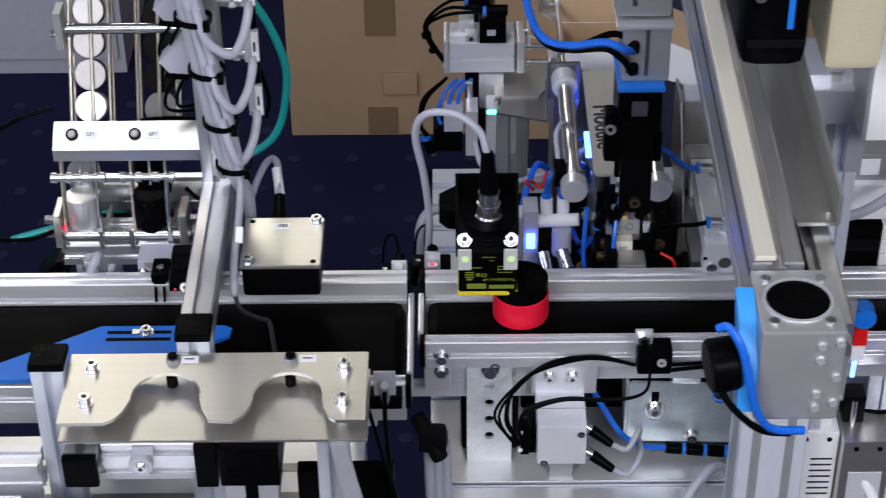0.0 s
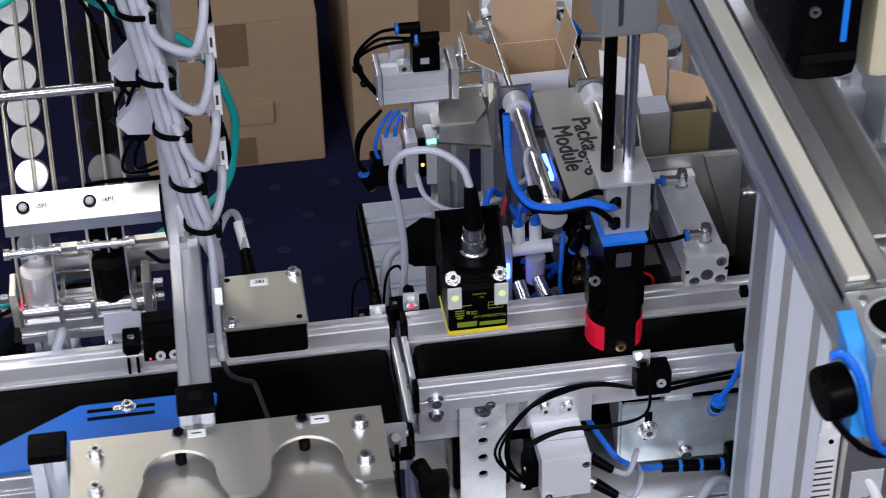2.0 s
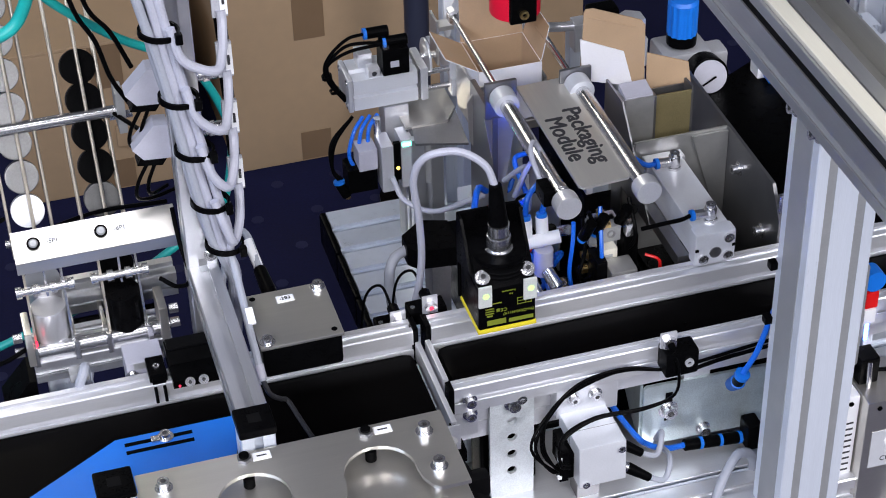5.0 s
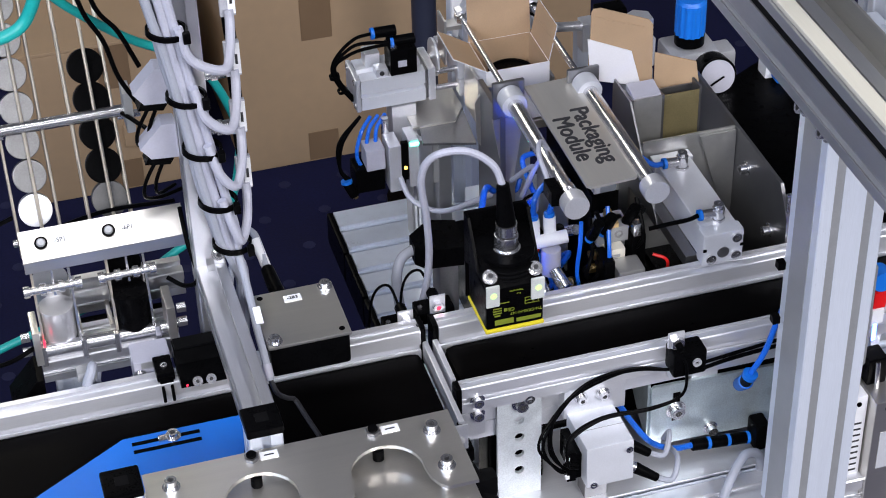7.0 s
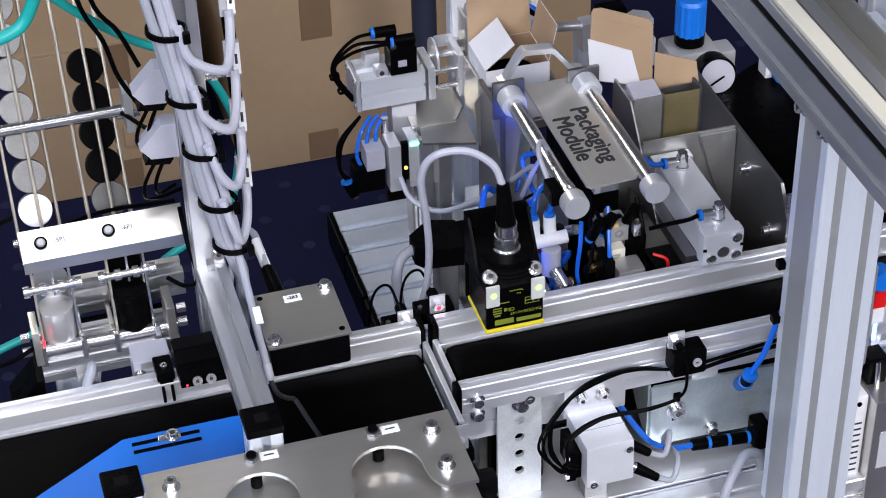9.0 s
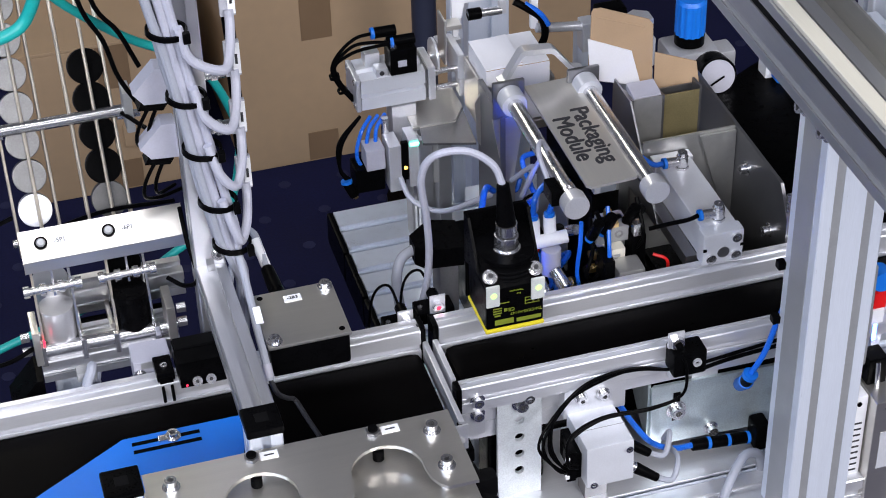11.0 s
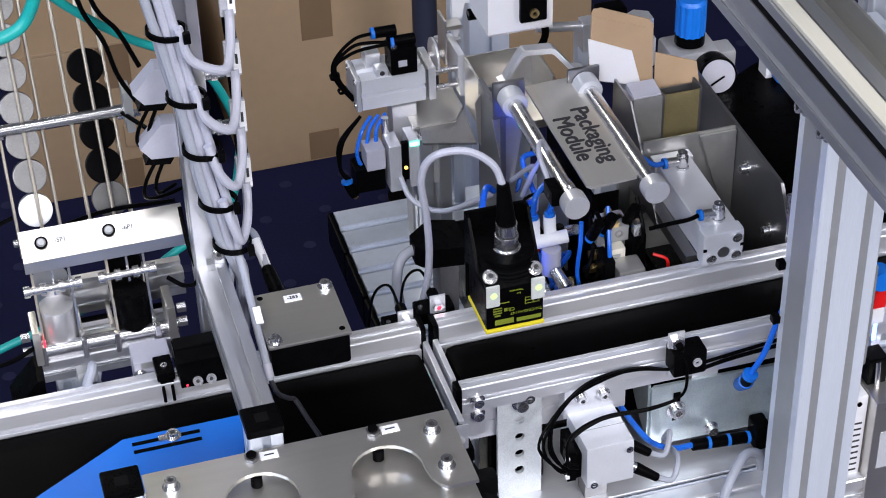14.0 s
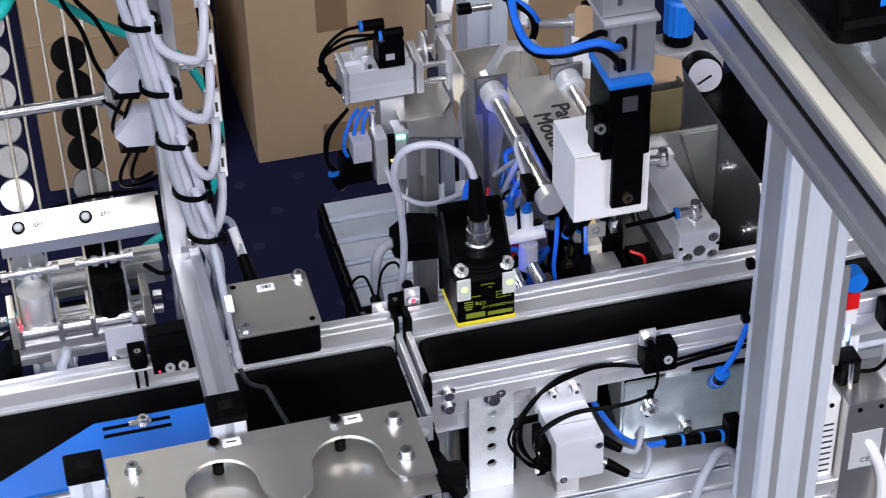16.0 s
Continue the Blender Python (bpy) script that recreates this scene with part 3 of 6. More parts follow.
for x in (-0.0165, 0.0145):
    bolt((x, -0.0015, 0.0715), (0, -0.62, 0.785), 0.0034, 0.004, rf, CHROME, "fixing_screw")
    part("light_guide", bx((x - 0.0047, -0.0088, 0.0515), (x + 0.0047, -0.0068, 0.0685), 0.001), LIGHTGUIDE, rf, "milky light guide with a green glow")
    part("indicator", cy((x + 0.0003, -0.0087, 0.061), (x + 0.0003, -0.0091, 0.061), 0.0024, n=18), GLOWGRN, rf, "yellow-green glowing indicator")
UPSIDE = Matrix(((-1, 0, 0, 0), (0, 0, -1, 0), (0, -1, 0, 0), (0, 0, 0, 1)))
for word, size, x, z in (("TN-CK40-H1147", 0.0031, 0.0068, 0.0425), ("CE", 0.0038, -0.0035, 0.0462), ("Pwr", 0.0018, 0.0015, 0.0585), ("Transmission", 0.0018, 0.0, 0.0612)):
    lettering(word, size, Matrix.Translation((x, -0.0072, z)) @ UPSIDE, GREENTXT, rf)
for x, z, w, h in ((0.0105, 0.0535, 0.009, 0.0004), (0.0105, 0.051, 0.009, 0.0004), (0.0105, 0.0485, 0.009, 0.0004), (0.006, 0.051, 0.0004, 0.006), (0.0115, 0.051, 0.0004, 0.006), (0.0155, 0.051, 0.0004, 0.006), (0.0085, 0.0362, 0.017, 0.003), (-0.0085, 0.0368, 0.013, 0.0042), (-0.0132, 0.0485, 0.006, 0.0008), (-0.0132, 0.0465, 0.006, 0.0008), (-0.0132, 0.0445, 0.006, 0.0008), (-0.0132, 0.0425, 0.004, 0.0012), (-0.0105, 0.0525, 0.011, 0.0007), (-0.0075, 0.0465, 0.0022, 0.0025)):
    part("print_bar", bx((x - w / 2, -0.0074, z - h / 2), (x + w / 2, -0.0071, z + h / 2), 0), GREENTXT, rf)

# junction box
jb = thing("junction_box", (-0.14, 0.014, 0.014), "black junction box with a steel lid on the conveyor rail", "junction box")
part("case", bx((-0.167, -0.013, 0.034), (-0.114, 0.041, 0.0575), 0.003), BLACK, jb)
part("mount", bx((-0.16, 0.028, 0.014), (-0.12, 0.04, 0.034), 0.001), BLACK, jb)
part("lid", bx((-0.168, -0.014, 0.0575), (-0.113, 0.042, 0.0605), 0.0015), STEEL, jb, "brushed steel lid")
for x, y in ((-0.1625, -0.009), (-0.1185, 0.037)):
    bolt((x, y, 0.0605), (0, 0, 1), 0.0034, 0.004, jb)
# Empty holes drawn as black discs for their inner shade.
for x, y in ((-0.1625, 0.037), (-0.1185, -0.009)):
    part("hole", cy((x, y, 0.0604), (x, y, 0.0608), 0.002), BLACK, jb)
part("label", bx((-0.1475, 0.028, 0.0605), (-0.136, 0.0345, 0.061), 0), WHITE, jb, "white label")
lettering("-2B3", 0.004, pose(-0.1418, 0.0312, 0.0612), PRINT_RECESS, jb)
part("gland", cy((-0.145, 0.041, 0.042), (-0.146, 0.05, 0.043), 0.0065, n=16), CHROME, jb)
part("plug", cy((-0.146, 0.05, 0.043), (-0.148, 0.085, 0.047), 0.0058, 0.0045, bev=0.001), BLACK, jb)
part("elbow_sleeve", cy((-0.148, 0.088, 0.047), (-0.151, 0.105, 0.058), 0.0035, n=12), WHITE, jb)
part("cable", hose([(-0.148, 0.085, 0.047), (-0.151, 0.11, 0.06), (-0.16, 0.115, 0.055), (-0.172, 0.1, 0.03), (-0.175, 0.09, 0.0)], 0.0026), CABLE2, jb)

# blue slotted guide plate
bt = thing("guide_plate", (-0.24, -0.03, 0.004), "blue slotted guide plate lying over the belt", "guide plate")
part("sheet", prism([(-0.345, -0.066), (-0.345, -0.057), (-0.335, -0.0505), (-0.267, -0.0095), (-0.182, -0.0095), (-0.177, -0.0125), (-0.178, -0.021), (-0.19, -0.028), (-0.2, -0.062)], "z", 0.0035, 0.0062), BLUE, bt)
# Both slots are black strips laid on top, for shade.
for y in (-0.0165, -0.024):
    part("slot", bx((-0.262, y - 0.0016, 0.0061), (-0.218, y + 0.0016, 0.0065), 0.0001), BLACK, bt)
bolt((-0.2355, -0.0165, 0.0062), (0, 0, 1), 0.0036, 0.004, bt)
part("square_nut", bx((-0.245, -0.02, 0.0062), (-0.239, -0.0145, 0.008), 0.0004), CHROME, bt)

# puck holder plates
hp = thing("holder_plate", (-0.17, -0.14, 0.05), "two-layer steel holder plate with two round cut-outs", "holder plate")


def arc(cx, cy_, r, a0, a1, n=14):
    return [(cx + r * math.cos(radians(a0 + (a1 - a0) * k / n)), cy_ + r * math.sin(radians(a0 + (a1 - a0) * k / n))) for k in range(n + 1)]


edge = [(-0.078, -0.1745), (-0.078, -0.1105), (-0.265, -0.1105), (-0.265, -0.1755), (-0.237, -0.1755), (-0.231, -0.172), (-0.2265, -0.166)]
edge += arc(-0.2015, -0.151, 0.0215, 188, -8) + [(-0.1785, -0.163), (-0.1735, -0.1735), (-0.1585, -0.1745), (-0.153, -0.17), (-0.1495, -0.163)]
edge += arc(-0.1265, -0.151, 0.0215, 188, -8) + [(-0.104, -0.163), (-0.1, -0.1715), (-0.096, -0.1745)]
up = prism(edge, "z", 0.0635, 0.066)
part("upper_plate", up, STEEL, hp, "brushed steel plate with two round cut-outs", smooth=False)
part("lower_plate", bx((-0.2655, -0.1785, 0.0515), (-0.077, -0.112, 0.0535), 0.001), STEEL, hp)
for x in (-0.25, -0.0925):
    for y in (-0.126, -0.1575):
        part("spacer", cy((x, y, 0.0535), (x, y, 0.0635), 0.0045), CHROME, hp)
        bolt((x, y, 0.066), (0, 0, 1), 0.0036, 0.006, hp)
for x in (-0.2005, -0.1265):
    part("sensor_tip", cy((x, -0.128, 0.055), (x, -0.128, 0.0625), 0.0035), BLACK, hp)
    part("sensor_nut", cy((x, -0.117, 0.066), (x, -0.117, 0.0685), 0.0046, n=6), DARKSTEEL, hp)
    part("sensor_end", cy((x, -0.117, 0.0685), (x, -0.117, 0.0705), 0.0031, n=16, bev=0.0005), BLACK, hp)
    part("label", bx((x + 0.005, -0.12, 0.066), (x + 0.016, -0.1135, 0.0664), 0), WHITE, hp, "white label")
    part("print_bar", bx((x + 0.0075, -0.1172, 0.0663), (x + 0.0135, -0.1162, 0.0666), 0), PRINT_RECESS, hp)


def capped_post(x, y, z0, z1, label, cap_z):
    t = thing("frame_post", (x, y, z0), label, "post", "frame posts")
    part("profile", profile("z", x, y, 0.021, 0.021, z0, z1), ALU_Z, t)
    part("cap", bx((x - 0.0115, y - 0.0115, z1), (x + 0.0115, y + 0.0115, z1 + cap_z), 0.0015), BLACK, t, "black plastic end cap")
    part("cap_mark", bx((x - 0.004, y - 0.004, z1 + cap_z), (x + 0.004, y + 0.004, z1 + cap_z + 0.0003), 0), RUBBER, t)
    return t


capped_post(-0.2775, -0.1215, -0.122, 0.070, "slotted aluminium post with a black cap", 0.005)
capped_post(-0.189, -0.095, -0.122, 0.071, "slotted aluminium post with a black cap", 0.006)
fr = thing("front_frame", (-0.3, -0.16, -0.122), "slotted aluminium rails with black caps below the holder plate", "frame rail")
part("cross_rail", profile("x", -0.13, 0.038, 0.02, 0.02, -0.266, -0.2), ALU_X, fr)
part("cross_rail", profile("x", -0.135, -0.012, 0.02, 0.03, -0.75, -0.29), ALU_X, fr)
part("cross_rail", profile("x", -0.165, -0.03, 0.02, 0.034, -0.75, -0.3, 1, 2), ALU_X, fr)
part("cross_rail", profile("x", -0.166, 0.034, 0.02, 0.03, -0.24, -0.1835, 1, 2, 0.005, 0.004), ALU_X, fr)
part("stub_rail", profile("y", -0.252, 0.038, 0.02, 0.02, -0.1815, -0.142), ALU_Y, fr)
part("end_cap", bx((-0.263, -0.1875, 0.0235), (-0.2415, -0.182, 0.0475), 0.0018), BLACK, fr, "black plastic end cap")
part("black_bracket", bx((-0.183, -0.182, 0.018), (-0.1695, -0.16, 0.0512), 0.001), BLACK, fr)
part("black_housing", bx((-0.168, -0.184, 0.0205), (-0.131, -0.14, 0.0512), 0.0015), BLACK, fr)
part("housing_foot", bx((-0.166, -0.181, 0.002), (-0.133, -0.15, 0.0203), 0.001), ALU, fr)
part("foot_slot", bx((-0.1535, -0.1816, 0.002), (-0.1455, -0.1808, 0.0205), 0), BLACK, fr)
part("corner_post", profile("z", -0.1, -0.15, 0.02, 0.02, -0.122, 0.0513), ALU_Z, fr)
part("slanted_strip", prism([(-0.1, 0.05), (-0.09, 0.05), (-0.07, -0.06), (-0.082, -0.06)], "y", -0.1795, -0.177), ALU, fr)
part("clip_ring", ring((-0.216, -0.1765, 0.0355), (-0.216, -0.182, 0.0355), 0.0072, 0.004), MILKY, fr, "milky cable clip")
part("clip_tab", bx((-0.2205, -0.1795, 0.0425), (-0.2075, -0.1765, 0.049), 0.0008), MILKY, fr)
part("lower_cover", bx((-0.4, -0.235, -0.12), (-0.168, -0.1885, 0.016), 0.001), PALEGREY, fr, "pale grey cover")
part("lower_cover", bx((-0.75, -0.235, -0.12), (-0.4, -0.2, -0.052), 0.001), PALEGREY, fr)
# Black sheet added to give the gap its shade.
part("dark_panel", bx((-0.13, -0.1, -0.122), (-0.065, -0.09, -0.046), 0.001), BLACK, fr)
bolt((-0.216, -0.182, 0.0355), (0, -1, 0), 0.003, 0.0025, fr)

# ---- column, arm and cables ----
col = thing("cable_column", (-0.188, 0.07, -0.1), "slotted aluminium column with a forward arm, carrying cables", "column")
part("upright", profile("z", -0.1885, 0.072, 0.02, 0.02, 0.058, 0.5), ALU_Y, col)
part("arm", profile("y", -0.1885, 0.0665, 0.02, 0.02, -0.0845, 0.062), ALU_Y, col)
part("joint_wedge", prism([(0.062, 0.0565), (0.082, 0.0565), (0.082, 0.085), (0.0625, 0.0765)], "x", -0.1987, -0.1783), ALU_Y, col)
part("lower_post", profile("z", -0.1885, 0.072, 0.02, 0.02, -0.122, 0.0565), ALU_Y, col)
bolt((-0.183, 0.0615, 0.085), (0, -1, 0.3), 0.003, 0.003, col, name="joint_screw")

cables = thing("cable_bundle", (-0.18, 0.055, 0.1), "bundle of light grey cables tied to the column with black ties", "cable bundle")
rng = random.Random(3)
for k in range(6):
    o = (k % 3) * 0.0058 - 0.006
    q = -0.0035 if k < 3 else 0.0015
    pts = []
    for j in range(9):
        z = 0.46 - j * 0.044
        slide = -0.15 * (z - 0.108)
        pts.append((-0.1775 + o + slide + rng.uniform(-0.0012, 0.0012), 0.0545 + q + rng.uniform(-0.0008, 0.0008), z))
    pts += [(-0.1735 + o * 0.4, 0.058 + q, 0.085), (-0.168 + o * 0.3, 0.066, 0.055), (-0.172, 0.075, 0.02 - 0.01 * k)]
    part("cable", hose(pts, 0.0031, 10), CABLE if k % 3 else CABLE2, cables)
part("cable", hose([(-0.1735, 0.056, 0.11), (-0.1705, 0.049, 0.085), (-0.1705, 0.024, 0.0715), (-0.1715, 0.0, 0.0645), (-0.1715, -0.019, 0.0565), (-0.171, -0.028, 0.046)], 0.0026, 10), CABLE2, cables)
part("cable", hose([(-0.171, -0.027, 0.047), (-0.167, -0.028, 0.034), (-0.158, -0.012, 0.014), (-0.152, -0.004, 0.004), (-0.148, -0.023, 0.0022), (-0.1445, -0.042, 0.0022)], 0.0017), DARKCABLE, cables)
part("tag", bx((-0.1715, 0.003, 0.0685), (-0.1665, 0.015, 0.071), 0.0005, turn=Matrix.Rotation(radians(25), 4, "X")), WHITE, cables, "white cable tag")
part("tag_sleeve", cy((-0.1714, -0.0215, 0.0545), (-0.171, -0.027, 0.0475), 0.0031, n=12), LIGHTGREY, cables)
for z, x in ((0.262, -0.2), (0.214, -0.1928), (0.174, -0.1868), (0.133, -0.1806), (0.098, -0.1745)):
    part("cable_tie", ring((x, 0.0535, z - 0.002), (x + 0.0004, 0.0535, z + 0.0015), 0.0128, 0.0112, 24), BLACK, cables, "black cable tie")
    part("cable_tie", bx((x + 0.008, 0.0395, z - 0.004), (x + 0.0125, 0.044, z + 0.003), 0.0006), BLACK, cables, "black cable tie")
for k, zl in enumerate((0.263, 0.22, 0.177, 0.134)):
    loop = thing("cable_loop", (-0.165, 0.07, zl), "grey cable loop with a milky tag holder and black sleeve", "cable", "tagged cable loops")
    part("cable", hose([(-0.194 + 0.005 * k, 0.0455, zl + 0.004), (-0.1885 + 0.005 * k, 0.0435, zl - 0.018), (-0.169, 0.0465, zl - 0.031), (-0.162, 0.06, zl - 0.026), (-0.1585, 0.072, zl - 0.014), (-0.1585, 0.0745, zl - 0.006)], 0.0031, 10), CABLE, loop)
    part("tag_holder", bx((-0.1635, 0.0755, zl - 0.0115), (-0.1535, 0.0785, zl + 0.0135), 0.0006), MILKY, loop, "milky tag holder")
    part("tag", bx((-0.1585, 0.0742, zl - 0.0095), (-0.1538, 0.0754, zl + 0.0125), 0.0003), WHITE, loop, "white tag")
    part("print_bar", bx((-0.1572, 0.0738, zl - 0.002), (-0.1556, 0.0742, zl + 0.005), 0), PRINT_RECESS, loop)
    part("sleeve", cy((-0.158, 0.079, zl + 0.0135), (-0.1585, 0.082, zl + 0.033), 0.004, n=12, bev=0.001), BLACK, loop, "black sleeve")
for k, z in enumerate((0.207, 0.166)):
    v = thing("valve_plug", (-0.21, 0.085, z), "milky valve plug with two black wires and a metal nipple", "valve plug", "valve plugs")
    part("housing", prism([(-0.2225, z - 0.002), (-0.207, z + 0.014), (-0.198, z + 0.013), (-0.1985, z - 0.012), (-0.216, z - 0.0105)], "y", 0.079, 0.092), LIGHTGREY, v, "milky plastic housing")
    part("foot", prism([(-0.218, z - 0.0095), (-0.2015, z - 0.0125), (-0.2045, z - 0.017), (-0.2205, z - 0.0145)], "y", 0.0795, 0.0915), BLACK, v)
    part("wire", hose([(-0.212, 0.088, z - 0.017), (-0.221, 0.086, z - 0.032), (-0.222, 0.09, z - 0.046), (-0.212, 0.1, z - 0.055), (-0.195, 0.11, z - 0.058)], 0.0013), BLACK, v)
    part("wire", hose([(-0.207, 0.09, z - 0.019), (-0.214, 0.088, z - 0.034), (-0.213, 0.092, z - 0.046), (-0.2, 0.11, z - 0.054)], 0.0013), BLACK, v)
    part("nipple", cy((-0.18, 0.086, z), (-0.1625, 0.086, z), 0.0042, n=12), CHROME, v)
    part("nipple_nut", cy((-0.172, 0.086, z), (-0.168, 0.086, z), 0.0056, n=6), CHROME, v)
tc = thing("teal_cable", (-0.28, 0.2, 0.2), "thick teal network cable hanging behind the column", "cable")
part("jacket", hose([(-0.36, 0.13, 0.233), (-0.315, 0.13, 0.23), (-0.29, 0.13, 0.232), (-0.275, 0.132, 0.243), (-0.266, 0.13, 0.275), (-0.265, 0.13, 0.35)], 0.0042, 12), TEAL, tc)
part("jacket", hose([(-0.266, 0.135, 0.262), (-0.25, 0.14, 0.24), (-0.215, 0.15, 0.205), (-0.17, 0.16, 0.17), (-0.148, 0.165, 0.12), (-0.147, 0.17, 0.08), (-0.16, 0.17, 0.04), (-0.2, 0.16, 0.02), (-0.25, 0.15, 0.0), (-0.36, 0.14, -0.03)], 0.003, 12), TEAL, tc)
part("collar", cy((-0.266, 0.13, 0.268), (-0.2655, 0.13, 0.3), 0.0052, n=14), TEAL, tc)
bw = thing("black_wires", (-0.23, 0.12, 0.2), "loose black sensor wires behind the column", "wires")
for pts in ([(-0.252, 0.13, 0.33), (-0.244, 0.13, 0.25), (-0.232, 0.125, 0.22), (-0.226, 0.12, 0.195), (-0.215, 0.11, 0.175)],
            [(-0.244, 0.13, 0.33), (-0.236, 0.13, 0.25), (-0.222, 0.125, 0.225), (-0.212, 0.12, 0.2)],
            [(-0.228, 0.2, 0.125), (-0.21, 0.16, 0.128), (-0.19, 0.12, 0.13)],
            [(-0.31, 0.16, 0.05), (-0.25, 0.16, 0.065), (-0.2, 0.13, 0.085)],
            [(-0.36, 0.1, 0.088), (-0.33, 0.11, 0.1), (-0.308, 0.12, 0.102)],
            [(-0.36, 0.06, 0.03), (-0.33, 0.07, 0.022), (-0.31, 0.078, 0.024)],
            [(-0.215, 0.09, 0.052), (-0.205, 0.08, 0.05), (-0.197, 0.07, 0.062), (-0.2, 0.08, 0.085), (-0.2, 0.1, 0.1)],
            [(-0.155, 0.09, 0.15), (-0.152, 0.1, 0.12), (-0.156, 0.11, 0.1)]):
    part("wire", hose(pts, 0.0016), BLACK, bw)

# ---- magazine ----
U = Vector((0, 0.4833, 0.8755))
NRM = Vector((0, -0.8755, 0.4833))


def chute(cx, label):
    t = thing("magazine_chute", (cx, 0.12, 0.02), label, "magazine", "magazine chutes")
    foot = Vector((cx, 0.168, 0.071))
    for dx in (-0.0145, 0.0145):
        a, b = foot + Vector((dx, 0, 0)) - U * 0.03, foot + Vector((dx, 0, 0)) + U * 0.3
        for s in (-0.009, 0.006):
            part("rail", cy(a + NRM * s, b + NRM * s, 0.0011, n=8), WIRE, t)
    part("front_rod", cy(foot - U * 0.03 + NRM * 0.009 + Vector((0.002, 0, 0)), foot + U * 0.3 + NRM * 0.009 + Vector((0.002, 0, 0)), 0.0013, n=8), WIRE, t)
    for dx in (-0.012, 0.0125):
        part("side_plate", prism([(0.094, 0.077), (0.1, 0.077), (0.092, 0.04), (0.088, 0.015), (0.08, 0.015), (0.082, 0.04)], "x", cx + dx - 0.0008, cx + dx + 0.0008), WIRE if dx < 0 else CHROME, t)
    part("centre_plate", prism([(0.094, 0.077), (0.097, 0.077), (0.094, 0.055), (0.09, 0.055)], "x", cx + 0.0005, cx + 0.002), CHROME, t)
    part("cross_pin", cy((cx - 0.016, 0.0885, 0.063), (cx + 0.017, 0.0885, 0.063), 0.0028, n=14), CHROME, t)
    for dx in (-0.017, -0.006, 0.006, 0.0175):
        part("pin_collar", cy((cx + dx - 0.002, 0.0885, 0.063), (cx + dx + 0.002, 0.0885, 0.063), 0.0042, n=14), CHROME, t)
    part("stop_block", bx((cx - 0.0105, 0.078, 0.012), (cx + 0.0115, 0.1, 0.021), 0.001), CHROME, t)
    for dx in (-0.0135, 0.014):
        part("clip", bx((cx + dx - 0.002, 0.0735, 0.01), (cx + dx + 0.002, 0.078, 0.026), 0.0008), CHROME, t)
    return t


chute(-0.291, "wire-railed magazine chute holding bright metal discs")
chute(-0.2415, "wire-railed magazine chute holding black discs")


def disc(c, way, r, h, material, label, group):
    t = thing("disc", c, label, "disc", group)
    c, way = Vector(c), Vector(way)
    part("body", cy(c - way * h, c, r, n=32, bev=0.0007), material, t)
    return t


# Base kept dark since disc faces mirror the front lamps; lowest disc stays pale.
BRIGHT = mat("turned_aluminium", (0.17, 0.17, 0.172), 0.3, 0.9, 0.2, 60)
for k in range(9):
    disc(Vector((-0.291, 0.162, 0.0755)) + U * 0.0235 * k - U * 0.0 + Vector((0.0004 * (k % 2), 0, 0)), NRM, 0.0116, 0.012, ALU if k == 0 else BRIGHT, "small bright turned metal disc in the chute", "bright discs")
for k in range(5):
    disc(Vector((-0.2395, 0.166, 0.071)) + U * 0.0232 * k, NRM, 0.0125, 0.012, OXIDE if k == 0 else BLACK, "small black disc in the chute", "black discs")
disc((-0.291, 0.0905, 0.047), (0, 0, 1), 0.0119, 0.025, TURNED, "bright turned metal cylinder on the stop block", "bright discs")
disc((-0.291, 0.109, 0.056), (0, -0.3, 0.95), 0.0119, 0.02, TURNED, "bright turned metal cylinder waiting behind", "bright discs")
disc((-0.2415, 0.0885, 0.05), (0, 0, 1), 0.0122, 0.029, BLACK, "black cylinder on the stop block", "black discs")
disc((-0.2415, 0.108, 0.059), (0, -0.3, 0.95), 0.0122, 0.026, BLACK, "black cylinder waiting behind", "black discs")
mg = thing("disc_dispenser", (-0.26, 0.09, -0.03), "disc dispenser of bent steel bar, shafts and base profile", "dispenser")
part("label_bar", prism([(0.0895, 0.0765), (0.0895, 0.0855), (0.1065, 0.099), (0.108, 0.0972), (0.0915, 0.084), (0.0915, 0.0765)], "x", -0.3065, -0.1985), STEEL, mg, "bent steel bar with two labels")
face = Vector((0, -0.62, 0.785))
for x, s in ((-0.2885, "-5P1"), (-0.244, "-6P1")):
    c = Vector((x, 0.0985, 0.0929))
    part("button", cy(c - Vector((0.0045, 0, 0)), c - Vector((0.0045, 0, 0)) + face * 0.002, 0.0044, n=20, bev=0.0006), BLACK, mg, "black round button")
    part("button_cap", cy(c - Vector((0.0045, 0, 0)) + face * 0.002, c - Vector((0.0045, 0, 0)) + face * 0.0032, 0.0031, 0.0022, n=18), GREYPAINT, mg, "grey domed button cap")
    m = Matrix.Translation(c + Vector((0.008, 0, 0))) @ Matrix.Rotation(math.atan2(0.62, 0.785), 4, "X")
    tag = bmesh.new()
    bmesh.ops.create_cube(tag, size=1, matrix=m @ Matrix.Diagonal((0.0105, 0.0065, 0.0006, 1)))
    part("label", tag, WHITE, mg, "white label")
    lettering(s, 0.0042, m @ Matrix.Translation((0, 0, 0.0005)), PRINT_RECESS, mg)
part("upper_shaft", cy((-0.312, 0.189, 0.126), (-0.214, 0.189, 0.126), 0.0042, n=18), CHROME, mg)
